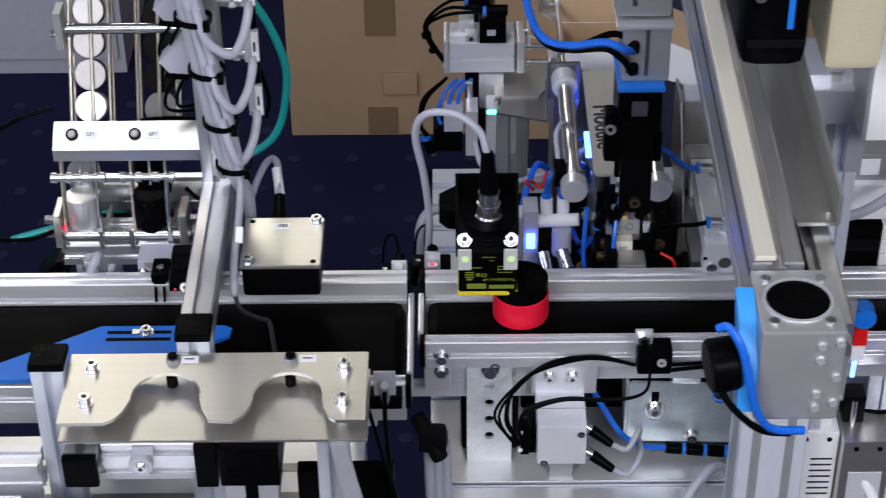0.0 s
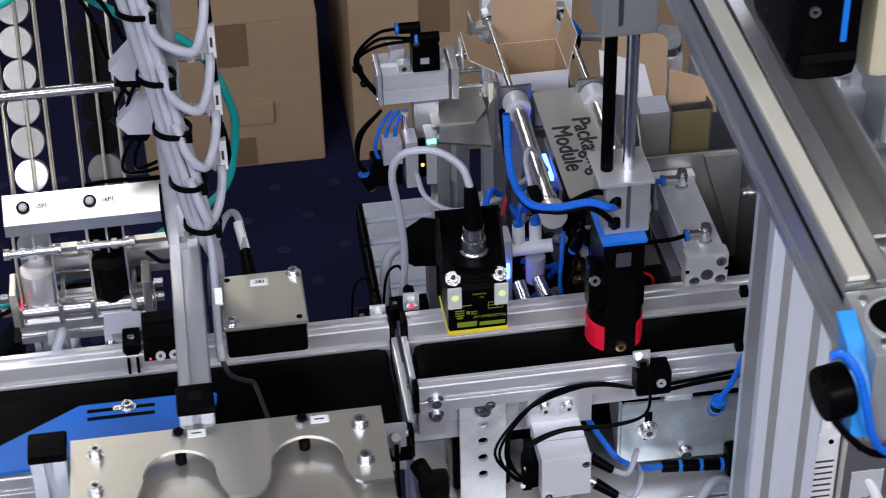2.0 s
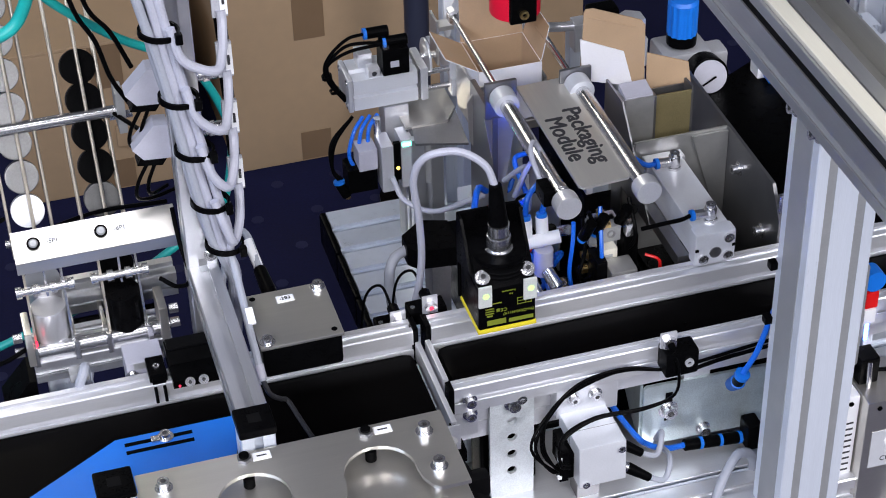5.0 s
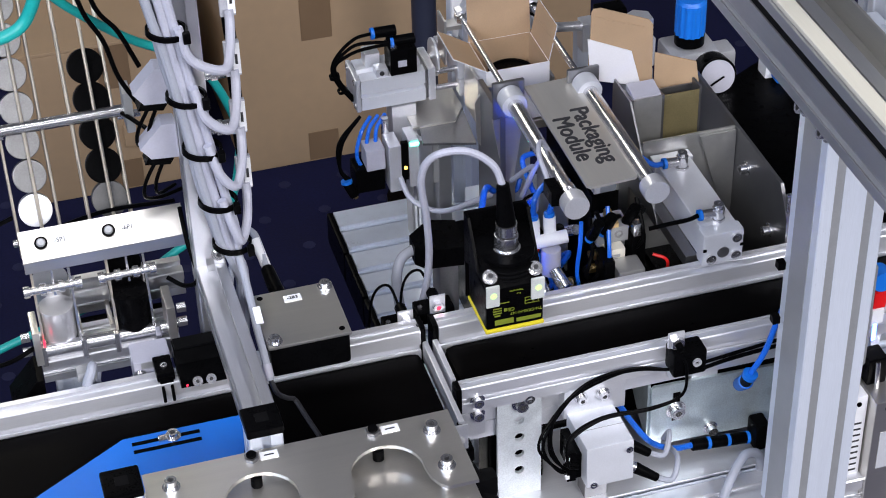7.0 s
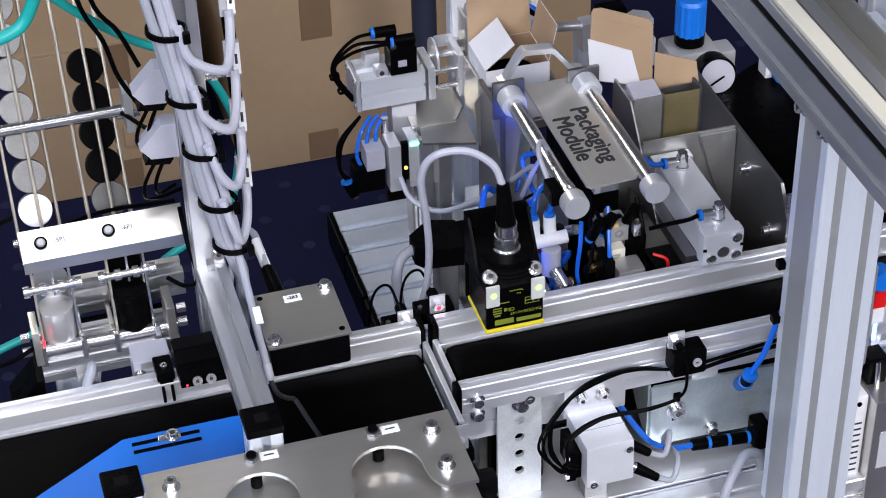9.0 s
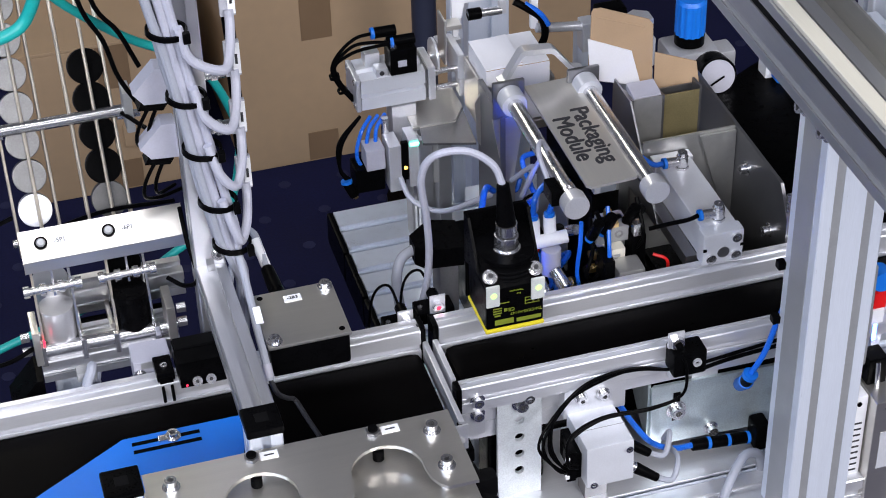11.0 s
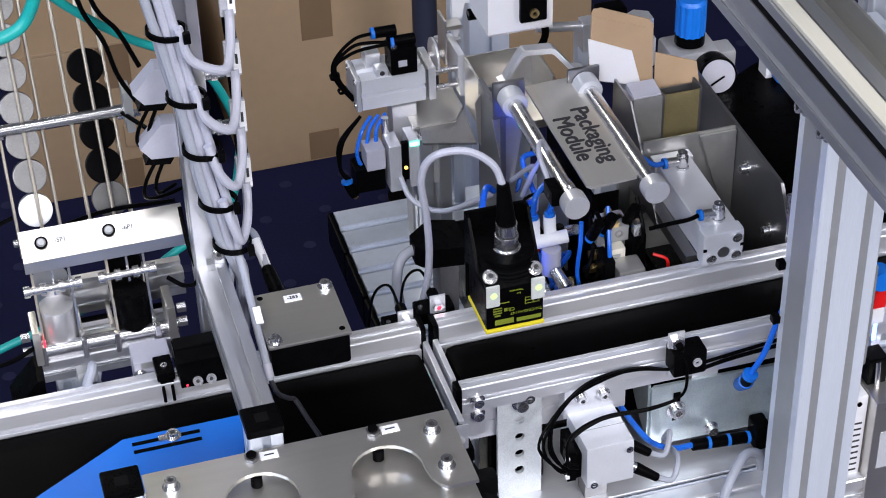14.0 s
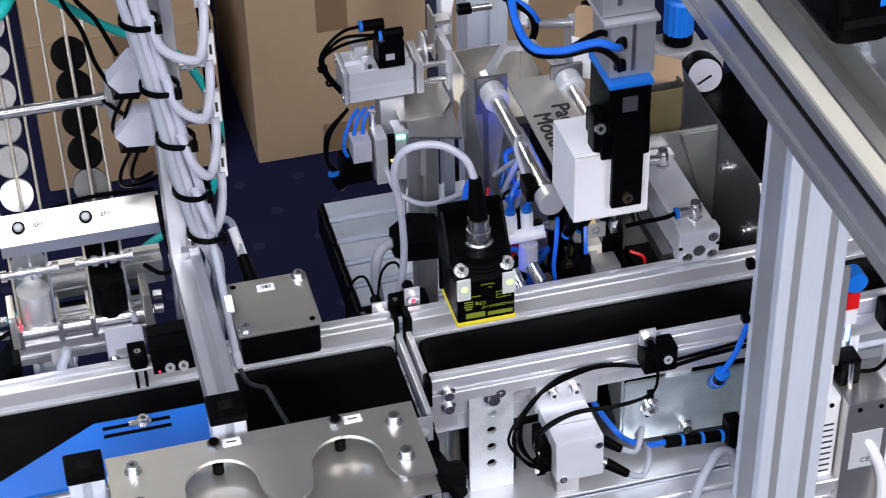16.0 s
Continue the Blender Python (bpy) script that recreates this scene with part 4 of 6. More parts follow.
for x in (-0.311, -0.217):
    part("shaft_block", bx((x - 0.003, 0.18, 0.112), (x + 0.003, 0.198, 0.144), 0.001), GREYPAINT, mg)
    part("shaft_nut", cy((x - 0.008, 0.189, 0.122), (x + 0.008, 0.189, 0.122), 0.003, n=6), CHROME, mg)
part("lower_shaft", cy((-0.31, 0.16, 0.052), (-0.21, 0.16, 0.052), 0.003, n=14), CHROME, mg)
part("base_profile", profile("x", 0.0925, 0.0035, 0.035, 0.018, -0.307, -0.2135, 2, 1, 0.006, 0.005), ALU_Y, mg)
part("front_shaft", cy((-0.307, 0.08, 0.0185), (-0.2135, 0.08, 0.0185), 0.005, n=18), CHROME, mg)
for x, w in ((-0.3075, 0.005), (-0.2175, 0.006)):
    part("end_block", bx((x - w / 2, 0.072, 0.0125), (x + w / 2, 0.098, 0.04), 0.001), STEEL, mg)
for x in (-0.3145, -0.2095):
    for z in (0.019, 0.031):
        part("hex_nut", cy((x - 0.003, 0.082, z), (x + 0.003, 0.082, z), 0.0036, n=6), CHROME, mg)
part("red_spot", bx((-0.3035, 0.0752, 0.026), (-0.302, 0.0782, 0.0295), 0.0006), GLOWRED, mg, "red light spot")
part("pedestal", profile("z", -0.285, 0.09, 0.03, 0.02, -0.122, -0.0055, 2, 1), ALU_Z, mg)
part("gusset", prism([(-0.331, -0.022), (-0.3075, -0.022), (-0.3075, 0.0), (-0.312, 0.0)], "y", 0.072, 0.1), BLACK, mg)
part("rear_rail", profile("x", 0.135, 0.018, 0.02, 0.02, -0.3, -0.2, 1, 1, 0.006, 0.005), ALU_Y, mg)
for x in (-0.277, -0.2555, -0.2275):
    part("cross_strut", bx((x - 0.0015, 0.098, 0.008), (x + 0.0015, 0.126, 0.016), 0.0004), STEEL, mg)
# Black slab added so the space behind the cylinders stays dark.
part("dark_tray", bx((-0.3, 0.1, -0.004), (-0.218, 0.124, 0.006), 0.0006), BLACK, mg)
part("cable", hose([(-0.272, 0.078, -0.006), (-0.276, 0.066, -0.012), (-0.2755, 0.052, 0.02), (-0.2775, 0.045, 0.021), (-0.2815, 0.043, 0.012), (-0.285, 0.043, -0.01), (-0.286, 0.044, -0.04)], 0.0034, 10), CABLE2, mg)
part("plug", bx((-0.2865, 0.0465, 0.013), (-0.2735, 0.056, 0.0205), 0.0015), GREYPAINT, mg)
am = thing("sensor_amplifier", (-0.205, 0.035, 0.0), "black sensor amplifier with two screws on the conveyor rail", "amplifier")
part("case", prism([(0.0185, 0.0145), (0.052, 0.0145), (0.052, 0.0285), (0.04, 0.0285), (0.034, 0.022), (0.0185, 0.0205)], "x", -0.2225, -0.187), BLACK, am)
part("top_lid", bx((-0.2215, 0.0405, 0.0285), (-0.188, 0.0515, 0.0305), 0.0006), RUBBER, am)
for x in (-0.2115, -0.2025):
    part("screw", ring((x, 0.0195, 0.0175), (x, 0.0172, 0.0188), 0.0034, 0.0012, 18), CHROME, am)
    part("screw_slot", cy((x, 0.0192, 0.0176), (x, 0.0182, 0.0182), 0.0013, n=6), PRINT_RECESS, am)
part("red_dot", cy((-0.2185, 0.0185, 0.0162), (-0.2185, 0.0178, 0.0165), 0.0008, n=10), GLOWRED, am)
gb = thing("sensor_block", (-0.235, 0.06, -0.01), "grey sensor block with a small black head on the rail", "sensor")
part("block", bx((-0.249, 0.05, -0.0135), (-0.2235, 0.072, 0.0165), 0.001), LIGHTGREY, gb)
part("block_print", bx((-0.244, 0.0497, 0.011), (-0.23, 0.05, 0.016), 0), GREYPAINT, gb)
part("head", bx((-0.2365, 0.0285, 0.0145), (-0.2245, 0.0485, 0.021), 0.001), BLACK, gb)
part("head_cap", bx((-0.235, 0.0275, 0.0035), (-0.226, 0.0285, 0.0185), 0.0004), BLACK, gb)
part("head_screw", ring((-0.2305, 0.037, 0.021), (-0.2305, 0.037, 0.0222), 0.0024, 0.001, 14), CHROME, gb)
bolt((-0.2455, 0.05, 0.007), (0, -1, 0), 0.0028, 0.003, gb)
for x in (-0.2335, -0.2275):
    part("lead", hose([(x, 0.0275, 0.012), (x, 0.0245, 0.006), (x, 0.0235, 0.0015)], 0.0011), BLACK, gb)

# ---- packaging module ----
pk = thing("packaging_frame", (0.1, 0.12, -0.122), "black and steel frame of the packaging module on the base plate", "machine frame")
part("floor_cover", bx((0.025, 0.046, -0.1215), (0.235, 0.225, -0.05), 0.002), BLACK, pk)
part("front_cover", bx((0.022, 0.0445, -0.05), (0.235, 0.0475, -0.012), 0.0008), BLACK, pk)
# Black puts the cavity's shade into the wall colour.
part("centre_wall", bx((0.0885, 0.09, -0.05), (0.0925, 0.19, 0.05), 0.0008), BLACK, pk)
part("trough_wall", prism([(0.045, -0.05), (0.14, -0.05), (0.19, -0.05), (0.232, 0.01), (0.232, 0.053), (0.06, 0.053), (0.045, 0.03)], "x", 0.219, 0.2215), DARKSTEEL, pk, "dull steel trough wall")
part("trough_back", bx((0.146, 0.1395, -0.05), (0.219, 0.1415, 0.052), 0.0006), CHANNEL, pk)
part("trough_liner", prism([(0.19, 0.05), (0.2185, 0.05), (0.2185, -0.045)], "y", 0.1365, 0.1385), CHANNEL, pk)
part("trough_floor", bx((0.15, 0.05, -0.05), (0.219, 0.14, -0.046), 0.0006), BLACK, pk)
for y, z in ((0.115, 0.03), (0.07, 0.005)):
    bolt((0.219, y, z), (-1, 0, 0), 0.0038, 0.006, pk)
part("trough_lip", bx((0.2195, 0.048, -0.03), (0.2235, 0.051, 0.05), 0.0006), CHROME, pk)
# Walls, back and left sheet use a darker steel than the hopper front.
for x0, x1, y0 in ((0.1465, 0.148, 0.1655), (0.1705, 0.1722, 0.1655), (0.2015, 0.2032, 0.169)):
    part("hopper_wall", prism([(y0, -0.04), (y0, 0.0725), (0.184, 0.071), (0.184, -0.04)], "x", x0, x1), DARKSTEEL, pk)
part("hopper_front", bx((0.148, 0.1655, -0.04), (0.1705, 0.167, 0.0725), 0.0004), CHANNEL, pk, "bright folded steel front")
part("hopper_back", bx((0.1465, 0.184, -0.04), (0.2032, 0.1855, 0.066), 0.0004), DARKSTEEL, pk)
part("hopper_front_right", bx((0.1722, 0.169, -0.04), (0.2015, 0.1705, 0.0695), 0.0004), OCHRE, pk, "ochre-toned mirror-like steel front")
part("left_sheet", prism([(0.1, 0.0), (0.1655, 0.0725), (0.2, 0.0725), (0.2, 0.0)], "x", 0.1445, 0.146), DARKSTEEL, pk, "darker steel side sheet")
part("bent_lever", hose([(0.1515, 0.16, 0.03), (0.1555, 0.156, 0.035), (0.161, 0.15, 0.031), (0.166, 0.146, 0.02)], 0.0032, 10), ALU, pk)
part("black_shelf", prism([(0.222, 0.05), (0.222, 0.24), (0.33, 0.3), (0.4, 0.16), (0.33, 0.05)], "z", 0.0, 0.005), BLACK, pk, "matt black shelf")
part("shelf_post", cy((0.3, 0.15, -0.122), (0.3, 0.15, 0.0), 0.008), BLACK, pk)
# Steel darkened here to carry the shade of the gap.
part("side_sheet", prism([(0.0525, 0.062), (0.0565, 0.062), (0.0565, -0.05), (0.0525, -0.05)], "y", 0.19, 0.246), DARKSTEEL, pk)
part("hopper_sheet", prism([(0.048, 0.045), (0.056, 0.058), (0.084, 0.055), (0.084, 0.022), (0.066, -0.02), (0.05, 0.01)], "y", 0.2395, 0.2415), STEEL, pk)
part("left_wing", prism([(0.012, 0.262), (0.052, 0.25), (0.056, 0.3), (0.04, 0.312), (0.02, 0.305)], "z", 0.0, 0.002), DARKSTEEL, pk, "steel wing sheet")
part("wing_post", profile("z", 0.024, 0.28, 0.026, 0.022, -0.122, 0.0, 1, 1), ALU_Y, pk)
part("carton_seat", bx((0.058, 0.248, 0.006), (0.116, 0.3, 0.0135), 0.0006), STEEL, pk)
part("seat_leg", bx((0.075, 0.26, -0.122), (0.1, 0.29, 0.006), 0.001), ALU_Z, pk)
part("seat_side", bx((0.0575, 0.25, 0.0135), (0.0595, 0.3, 0.05), 0.0005), STEEL, pk)
part("seat_side", bx((0.114, 0.25, 0.0135), (0.116, 0.3, 0.05), 0.0005), STEEL, pk)
part("seat_back", bx((0.0595, 0.2985, 0.0135), (0.114, 0.3005, 0.05), 0.0005), STEEL, pk)

np_ = thing("name_plate", (0.094, 0.13, 0.078), "brushed steel name plate with cut-out lettering", "name plate")
pl = prism([(0.074, 0.0645), (0.077, 0.0615), (0.11, 0.0635), (0.113, 0.067), (0.1135, 0.2), (0.0735, 0.198)], "z", 0.0785, 0.0805)
part("sheet", pl, STEEL_Y, np_, smooth=False)
turn = Matrix.Rotation(radians(-90), 4, "Z")
# Dark solid letters take the place of shaded cut-outs.
for word, x, y in (("Packaging", 0.1005, 0.1225), ("Module", 0.0843, 0.1215)):
    for shift, lift in ((-0.0004, 0), (0.0004, 0.0001)):
        lettering(word, 0.0188, Matrix.Translation((x + shift, y + shift, 0.0806 + lift)) @ turn, PRINT_RECESS, np_)
for y in (0.09, 0.185):
    part("standoff", bx((0.088, y - 0.004, 0.055), (0.093, y + 0.004, 0.0785), 0.0005), ALU, np_)


def air_cylinder(x):
    t = thing("air_cylinder", (x, 0.12, 0.06), "slim round steel air cylinder with grey end caps", "air cylinder", "closing cylinders")
    part("tube", cy((x, 0.05, 0.0795), (x, 0.19, 0.0795), 0.0058, n=24), CHROME, t)
    part("end_cap", cy((x, 0.042, 0.0795), (x, 0.054, 0.0795), 0.0093, n=28, bev=0.0012), ALU, t, "round aluminium end cap")
    part("neck", cy((x, 0.178, 0.0795), (x, 0.191, 0.0795), 0.0078, n=24, bev=0.001), ALU, t)
    part("flange", bx((x - 0.0125, 0.191, 0.06), (x + 0.0125, 0.1945, 0.0915), 0.0015), DARKSTEEL, t, "dull steel mounting flange")
    part("collar", cy((x, 0.176, 0.0795), (x, 0.1905, 0.0795), 0.0098, n=28, bev=0.001), PALEGREY, t)
    part("nut", cy((x, 0.195, 0.0795), (x, 0.2, 0.0795), 0.0065, n=6), CHROME, t)
    part("mount", prism([(x - 0.0125, 0.0598), (x + 0.0125, 0.0598), (x + 0.005, 0.012), (x + 0.005, -0.05), (x - 0.005, -0.05), (x - 0.005, 0.012)], "y", 0.1915, 0.194), STEEL, t, "tapering steel mount")
    return t


air_cylinder(0.0595)
air_cylinder(0.1175)
rs = thing("reed_switch", (0.052, 0.06, 0.07), "black reed switch strapped on the air cylinder", "switch")
part("case", bx((0.046, 0.056, 0.074), (0.0545, 0.074, 0.086), 0.001), BLACK, rs)
part("strap", ring((0.0595, 0.06, 0.0795), (0.0595, 0.066, 0.0795), 0.0068, 0.006, 20), CHROME, rs)
part("cable", hose([(0.05, 0.074, 0.082), (0.049, 0.092, 0.094), (0.056, 0.106, 0.094), (0.068, 0.112, 0.07)], 0.0018), CABLE, rs)

cb = thing("block_cylinder", (0.167, 0.09, 0.0), "square aluminium block cylinder with push-in fittings", "air cylinder")
part("body", bx((0.1525, 0.038, 0.0235), (0.18, 0.138, 0.0395), 0.002), PALEGREY, cb)
part("end_cap", bx((0.1505, 0.034, 0.0135), (0.1815, 0.046, 0.0405), 0.0025), PALEGREY, cb)
part("lower_rail", bx((0.154, 0.046, 0.0125), (0.1785, 0.136, 0.0235), 0.001), PALEGREY, cb)
part("rear_cap", bx((0.151, 0.128, 0.0125), (0.1815, 0.1385, 0.0405), 0.001), ALU, cb)
for x, z in ((0.1755, 0.0345), (0.157, 0.0195), (0.1755, 0.0195)):
    part("end_screw", ring((x, 0.0345, z), (x, 0.0325, z), 0.0037, 0.002, 16), CHROME, cb)
    part("screw_socket", cy((x, 0.0345, z), (x, 0.0337, z), 0.002, n=6), PRINT_RECESS, cb)
part("port", cy((0.166, 0.0345, 0.0235), (0.166, 0.0335, 0.0235), 0.0045), DARKSTEEL, cb)
# Grooves drawn as black bars for the shade in them.
part("groove", bx((0.1508, 0.0335, 0.0262), (0.1535, 0.0345, 0.0285), 0.0003), BLACK, cb)
part("groove", bx((0.1785, 0.0335, 0.0262), (0.1812, 0.0345, 0.0285), 0.0003), BLACK, cb)
for y in (0.051, 0.118):
    part("fitting_collar", cy((0.168, y, 0.0395), (0.168, y, 0.0415), 0.0052, n=6), CHROME, cb)
    part("fitting", cy((0.168, y, 0.0415), (0.168, y, 0.0505), 0.0044, n=18, bev=0.0006), CHROME, cb)
    part("fitting_head", ring((0.168, y, 0.0505), (0.168, y, 0.0535), 0.0036, 0.0016, 12), CHROME, cb)
    part("fitting_arm", cy((0.168, y, 0.0455), (0.156, y + 0.001, 0.0455), 0.0037, n=16, bev=0.0005), CHROME, cb)
    part("release_ring", cy((0.156, y + 0.001, 0.0455), (0.1535, y + 0.001, 0.0455), 0.0042, n=14), BLUE, cb)
part("hose", hose([(0.1535, 0.119, 0.0455), (0.146, 0.12, 0.046), (0.133, 0.124, 0.056), (0.122, 0.13, 0.06)], 0.002), BLUETUBE, cb)
part("hose", hose([(0.1535, 0.052, 0.0455), (0.146, 0.052, 0.0435), (0.134, 0.056, 0.04), (0.12, 0.06, 0.036)], 0.0016), BLACK, cb)
part("side_tab", bx((0.145, 0.05, 0.003), (0.154, 0.14, 0.0125), 0.0008), DARKSTEEL, cb)

cl = thing("guide_clamp", (0.11, 0.05, 0.01), "small aluminium guide clamp with a knurled screw behind the belt", "clamp")
part("body", bx((0.0985, 0.0435, 0.004), (0.1185, 0.062, 0.024), 0.002), CHANNEL, cl)
part("bearing", ring((0.1085, 0.0435, 0.0135), (0.1085, 0.0405, 0.0135), 0.0075, 0.0055), CHROME, cl)
part("rubber_seal", ring((0.1085, 0.0434, 0.0135), (0.1085, 0.0425, 0.0135), 0.0054, 0.003), PRINT_RECESS, cl)
part("screw", cy((0.1085, 0.042, 0.0135), (0.1085, 0.033, 0.0115), 0.0022, n=14), CHROME, cl)
part("upper_block", bx((0.096, 0.062, 0.0165), (0.11, 0.078, 0.031), 0.0012), CREAM, cl, "small cream valve")
part("print_bar", bx((0.1, 0.0617, 0.024), (0.106, 0.0621, 0.0265), 0), GREYPAINT, cl)
part("manifold", bx((0.091, 0.07, 0.031), (0.115, 0.086, 0.044), 0.001), GREYPAINT, cl)
for x in (0.0985, 0.1075):
    part("manifold_port", ring((x, 0.07, 0.038), (x, 0.0694, 0.038), 0.0032, 0.0018, 16), DARKSTEEL, cl)
for x, z in ((0.0915, 0.024), (0.0915, 0.012), (0.103, 0.048)):
    part("brass_fitting", cy((x - 0.006, 0.07, z), (x + 0.003, 0.07, z), 0.0036, n=6), BRASS, cl)
part("port_ring", ring((0.107, 0.0545, -0.002), (0.107, 0.053, -0.002), 0.0105, 0.0085, 28), CHROME, cl)
part("port_ring", ring((0.107, 0.0545, -0.002), (0.107, 0.0532, -0.002), 0.006, 0.004, 24), DARKSTEEL, cl)
part("port_pin", cy((0.107, 0.056, -0.002), (0.108, 0.044, -0.004), 0.0028, n=14), CHROME, cl)
part("steel_head", bx((0.096, 0.078, 0.02), (0.116, 0.09, 0.044), 0.001), ALU, cl)
part("brass_nipple", cy((0.0955, 0.07, 0.022), (0.089, 0.07, 0.022), 0.003, n=6), BRASS, cl)
part("brass_nipple", cy((0.104, 0.084, 0.044), (0.104, 0.084, 0.05), 0.003, n=6), BRASS, cl)
part("blue_dot", bx((0.1085, 0.0635, 0.018), (0.1105, 0.0642, 0.02), 0), BLUE, cl)
part("pivot_bar", bx((0.09, 0.05, -0.03), (0.098, 0.07, 0.03), 0.001), BLACK, cl)
part("wire", hose([(0.13, 0.06, 0.022), (0.139, 0.055, 0.018), (0.14, 0.058, 0.0), (0.136, 0.06, -0.02)], 0.0012), REDWIRE, cl)
part("side_block", bx((0.116, 0.066, 0.0), (0.127, 0.085, 0.036), 0.001), BLACK, cl)
part("tie_screw", bx((0.117, 0.065, 0.036), (0.125, 0.072, 0.047), 0.001), CHROME, cl)
cl.location += Vector((-0.006, 0.0, -0.009))

vt = thing("vacuum_unit", (0.05, 0.08, -0.03), "white vacuum ejector with blue hoses and a glowing blue light", "vacuum unit")
part("ejector", cy((0.034, 0.082, 0.032), (0.062, 0.078, 0.036), 0.0048, n=18), WHITE, vt)
part("body", cy((0.05, 0.078, 0.006), (0.05, 0.078, 0.028), 0.007, n=20, bev=0.001), LIGHTGREY, vt)
part("silencer", cy((0.05, 0.07, 0.014), (0.054, 0.058, 0.006), 0.0048, n=16), CHROME, vt)
part("silencer", cy((0.036, 0.07, 0.012), (0.039, 0.058, 0.004), 0.0048, n=16), CHROME, vt)
for x in (0.039, 0.051):
    part("push_fitting", cy((x, 0.084, 0.036), (x, 0.086, 0.05), 0.0045, n=16), WHITE, vt)
    part("release_ring", cy((x, 0.086, 0.05), (x, 0.0865, 0.053), 0.0038, n=16), BLUE, vt)
part("hose", hose([(0.039, 0.0865, 0.053), (0.042, 0.09, 0.066), (0.055, 0.1, 0.07), (0.066, 0.12, 0.055)], 0.0021), BLUETUBE, vt)
part("hose", hose([(0.051, 0.0865, 0.053), (0.056, 0.085, 0.07), (0.066, 0.09, 0.074), (0.072, 0.12, 0.04)], 0.0021), BLUETUBE, vt)
part("hose", hose([(0.05, 0.068, 0.004), (0.05, 0.06, -0.01), (0.05, 0.056, -0.05)], 0.0022), BLUETUBE, vt)
tangle = random.Random(11)
for k, x in enumerate((0.066, 0.074, 0.08, 0.09, 0.113)):
    wob = [tangle.uniform(-0.007, 0.007) for _ in range(8)]
    part("hose", hose([(x, 0.062 + 0.004 * k, 0.058), (x + wob[0], 0.06 + wob[1], 0.035 + wob[2]), (x + wob[3] * 1.4, 0.066 + wob[4], 0.012), (x + wob[5] * 1.6, 0.072 + wob[6], -0.012), (x + wob[7] * 2, 0.085, -0.045)], 0.0016), BLUETUBE if k in (0, 3) else BLACK, vt)
for k in range(7):
    x, y, z = tangle.uniform(0.062, 0.13), tangle.uniform(0.075, 0.13), tangle.uniform(-0.02, 0.03)
    part("small_fitting", cy((x, y, z), (x + tangle.uniform(-0.006, 0.006), y - 0.008, z + 0.006), 0.004, n=12, bev=0.0006), (BLACK, CHROME, BRASS, BLACK)[k % 4], vt)
for x, y in ((0.075, 0.066), (0.086, 0.07), (0.105, 0.075)):
    part("black_elbow", cy((x, y, 0.04), (x + 0.004, y - 0.006, 0.056), 0.0042, n=14, bev=0.0008), BLACK, vt)
    part("release_ring", cy((x, y, 0.04), (x - 0.0008, y + 0.001, 0.0375), 0.0036, n=14), BLUE, vt)
part("blue_light", bx((0.0245, 0.0725, 0.014), (0.0305, 0.0755, 0.026), 0.0006), GLOWBLUE, vt, "glowing blue indicator")
deep = random.Random(23)
for k in range(12):
    x, y, z = deep.uniform(0.028, 0.082), deep.uniform(0.1, 0.2), deep.uniform(-0.03, 0.035)
    run = [(x, y, z)]
    for _ in range(4):
        x, y, z = x + deep.uniform(-0.014, 0.014), y + deep.uniform(-0.022, 0.01), min(0.06, z + deep.uniform(-0.02, 0.022))
        run.append((x, y, z))
    part(("hose", "wire")[k % 2], hose(run, (0.0021, 0.0012)[k % 2]), (BLUETUBE, BLACK, BLUETUBE, REDWIRE, CABLE2, BLACK)[k % 6], vt)
part("valve_body", bx((0.022, 0.075, -0.02), (0.033, 0.095, 0.045), 0.0015), LIGHTGREY, vt)
part("slide_bar", bx((0.012, 0.112, -0.05), (0.034, 0.13, 0.012), 0.001), ALU_Z, vt)
part("strip_light", bx((0.07, 0.135, 0.05), (0.074, 0.165, 0.054), 0.0005), GLOWBLUE, vt, "glowing blue indicator")
part("glow_sheet", bx((0.0765, 0.12, -0.03), (0.078, 0.188, 0.052), 0.0004), CHANNEL, vt, "steel sheet lit by the blue light")
bolt((0.0765, 0.16, 0.018), (-1, 0, 0), 0.004, 0.004, vt)
vt.location += Vector((0.004, 0.0, -0.006))
part("red_wire", hose([(0.0, 0.1, -0.03), (0.01, 0.09, 0.0), (0.014, 0.12, 0.004), (0.02, 0.16, -0.02)], 0.0011), REDWIRE, vt)

dp = thing("data_plug", (-0.035, 0.115, -0.01), "black flat data plug with a thick pale blue cable", "plug")
part("case", prism([(-0.052, 0.13), (-0.052, 0.112), (-0.044, 0.102), (-0.01, 0.098), (-0.006, 0.104), (-0.006, 0.14), (-0.03, 0.148)], "z", -0.006, 0.014), BLACK, dp)
part("cable", hose([(-0.05, 0.122, 0.004), (-0.064, 0.116, 0.0), (-0.0705, 0.11, -0.02), (-0.068, 0.105, -0.06), (-0.06, 0.11, -0.12)], 0.0048, 12), CABLE2, dp)
part("support", bx((-0.03, 0.11, -0.122), (-0.012, 0.135, -0.006), 0.001), DARKSTEEL, dp)

dp.location += Vector((0.014, 0.008, 0.004))
dp.scale = (0.8, 0.8, 0.8)

# side pusher with its slide
sp = thing("side_gripper", (0.0, 0.3, -0.122), "aluminium slide cylinder with black valves and looped hoses", "air cylinder")
part("body", prism([(0.3, 0.0165), (0.3, 0.0275), (0.3035, 0.0285), (0.3035, 0.031), (0.3, 0.032), (0.3, 0.0435), (0.308, 0.0445), (0.31, 0.042), (0.314, 0.042), (0.316, 0.0445), (0.332, 0.0445), (0.332, 0.0165)], "x", -0.026, 0.026), PALEGREY, sp)
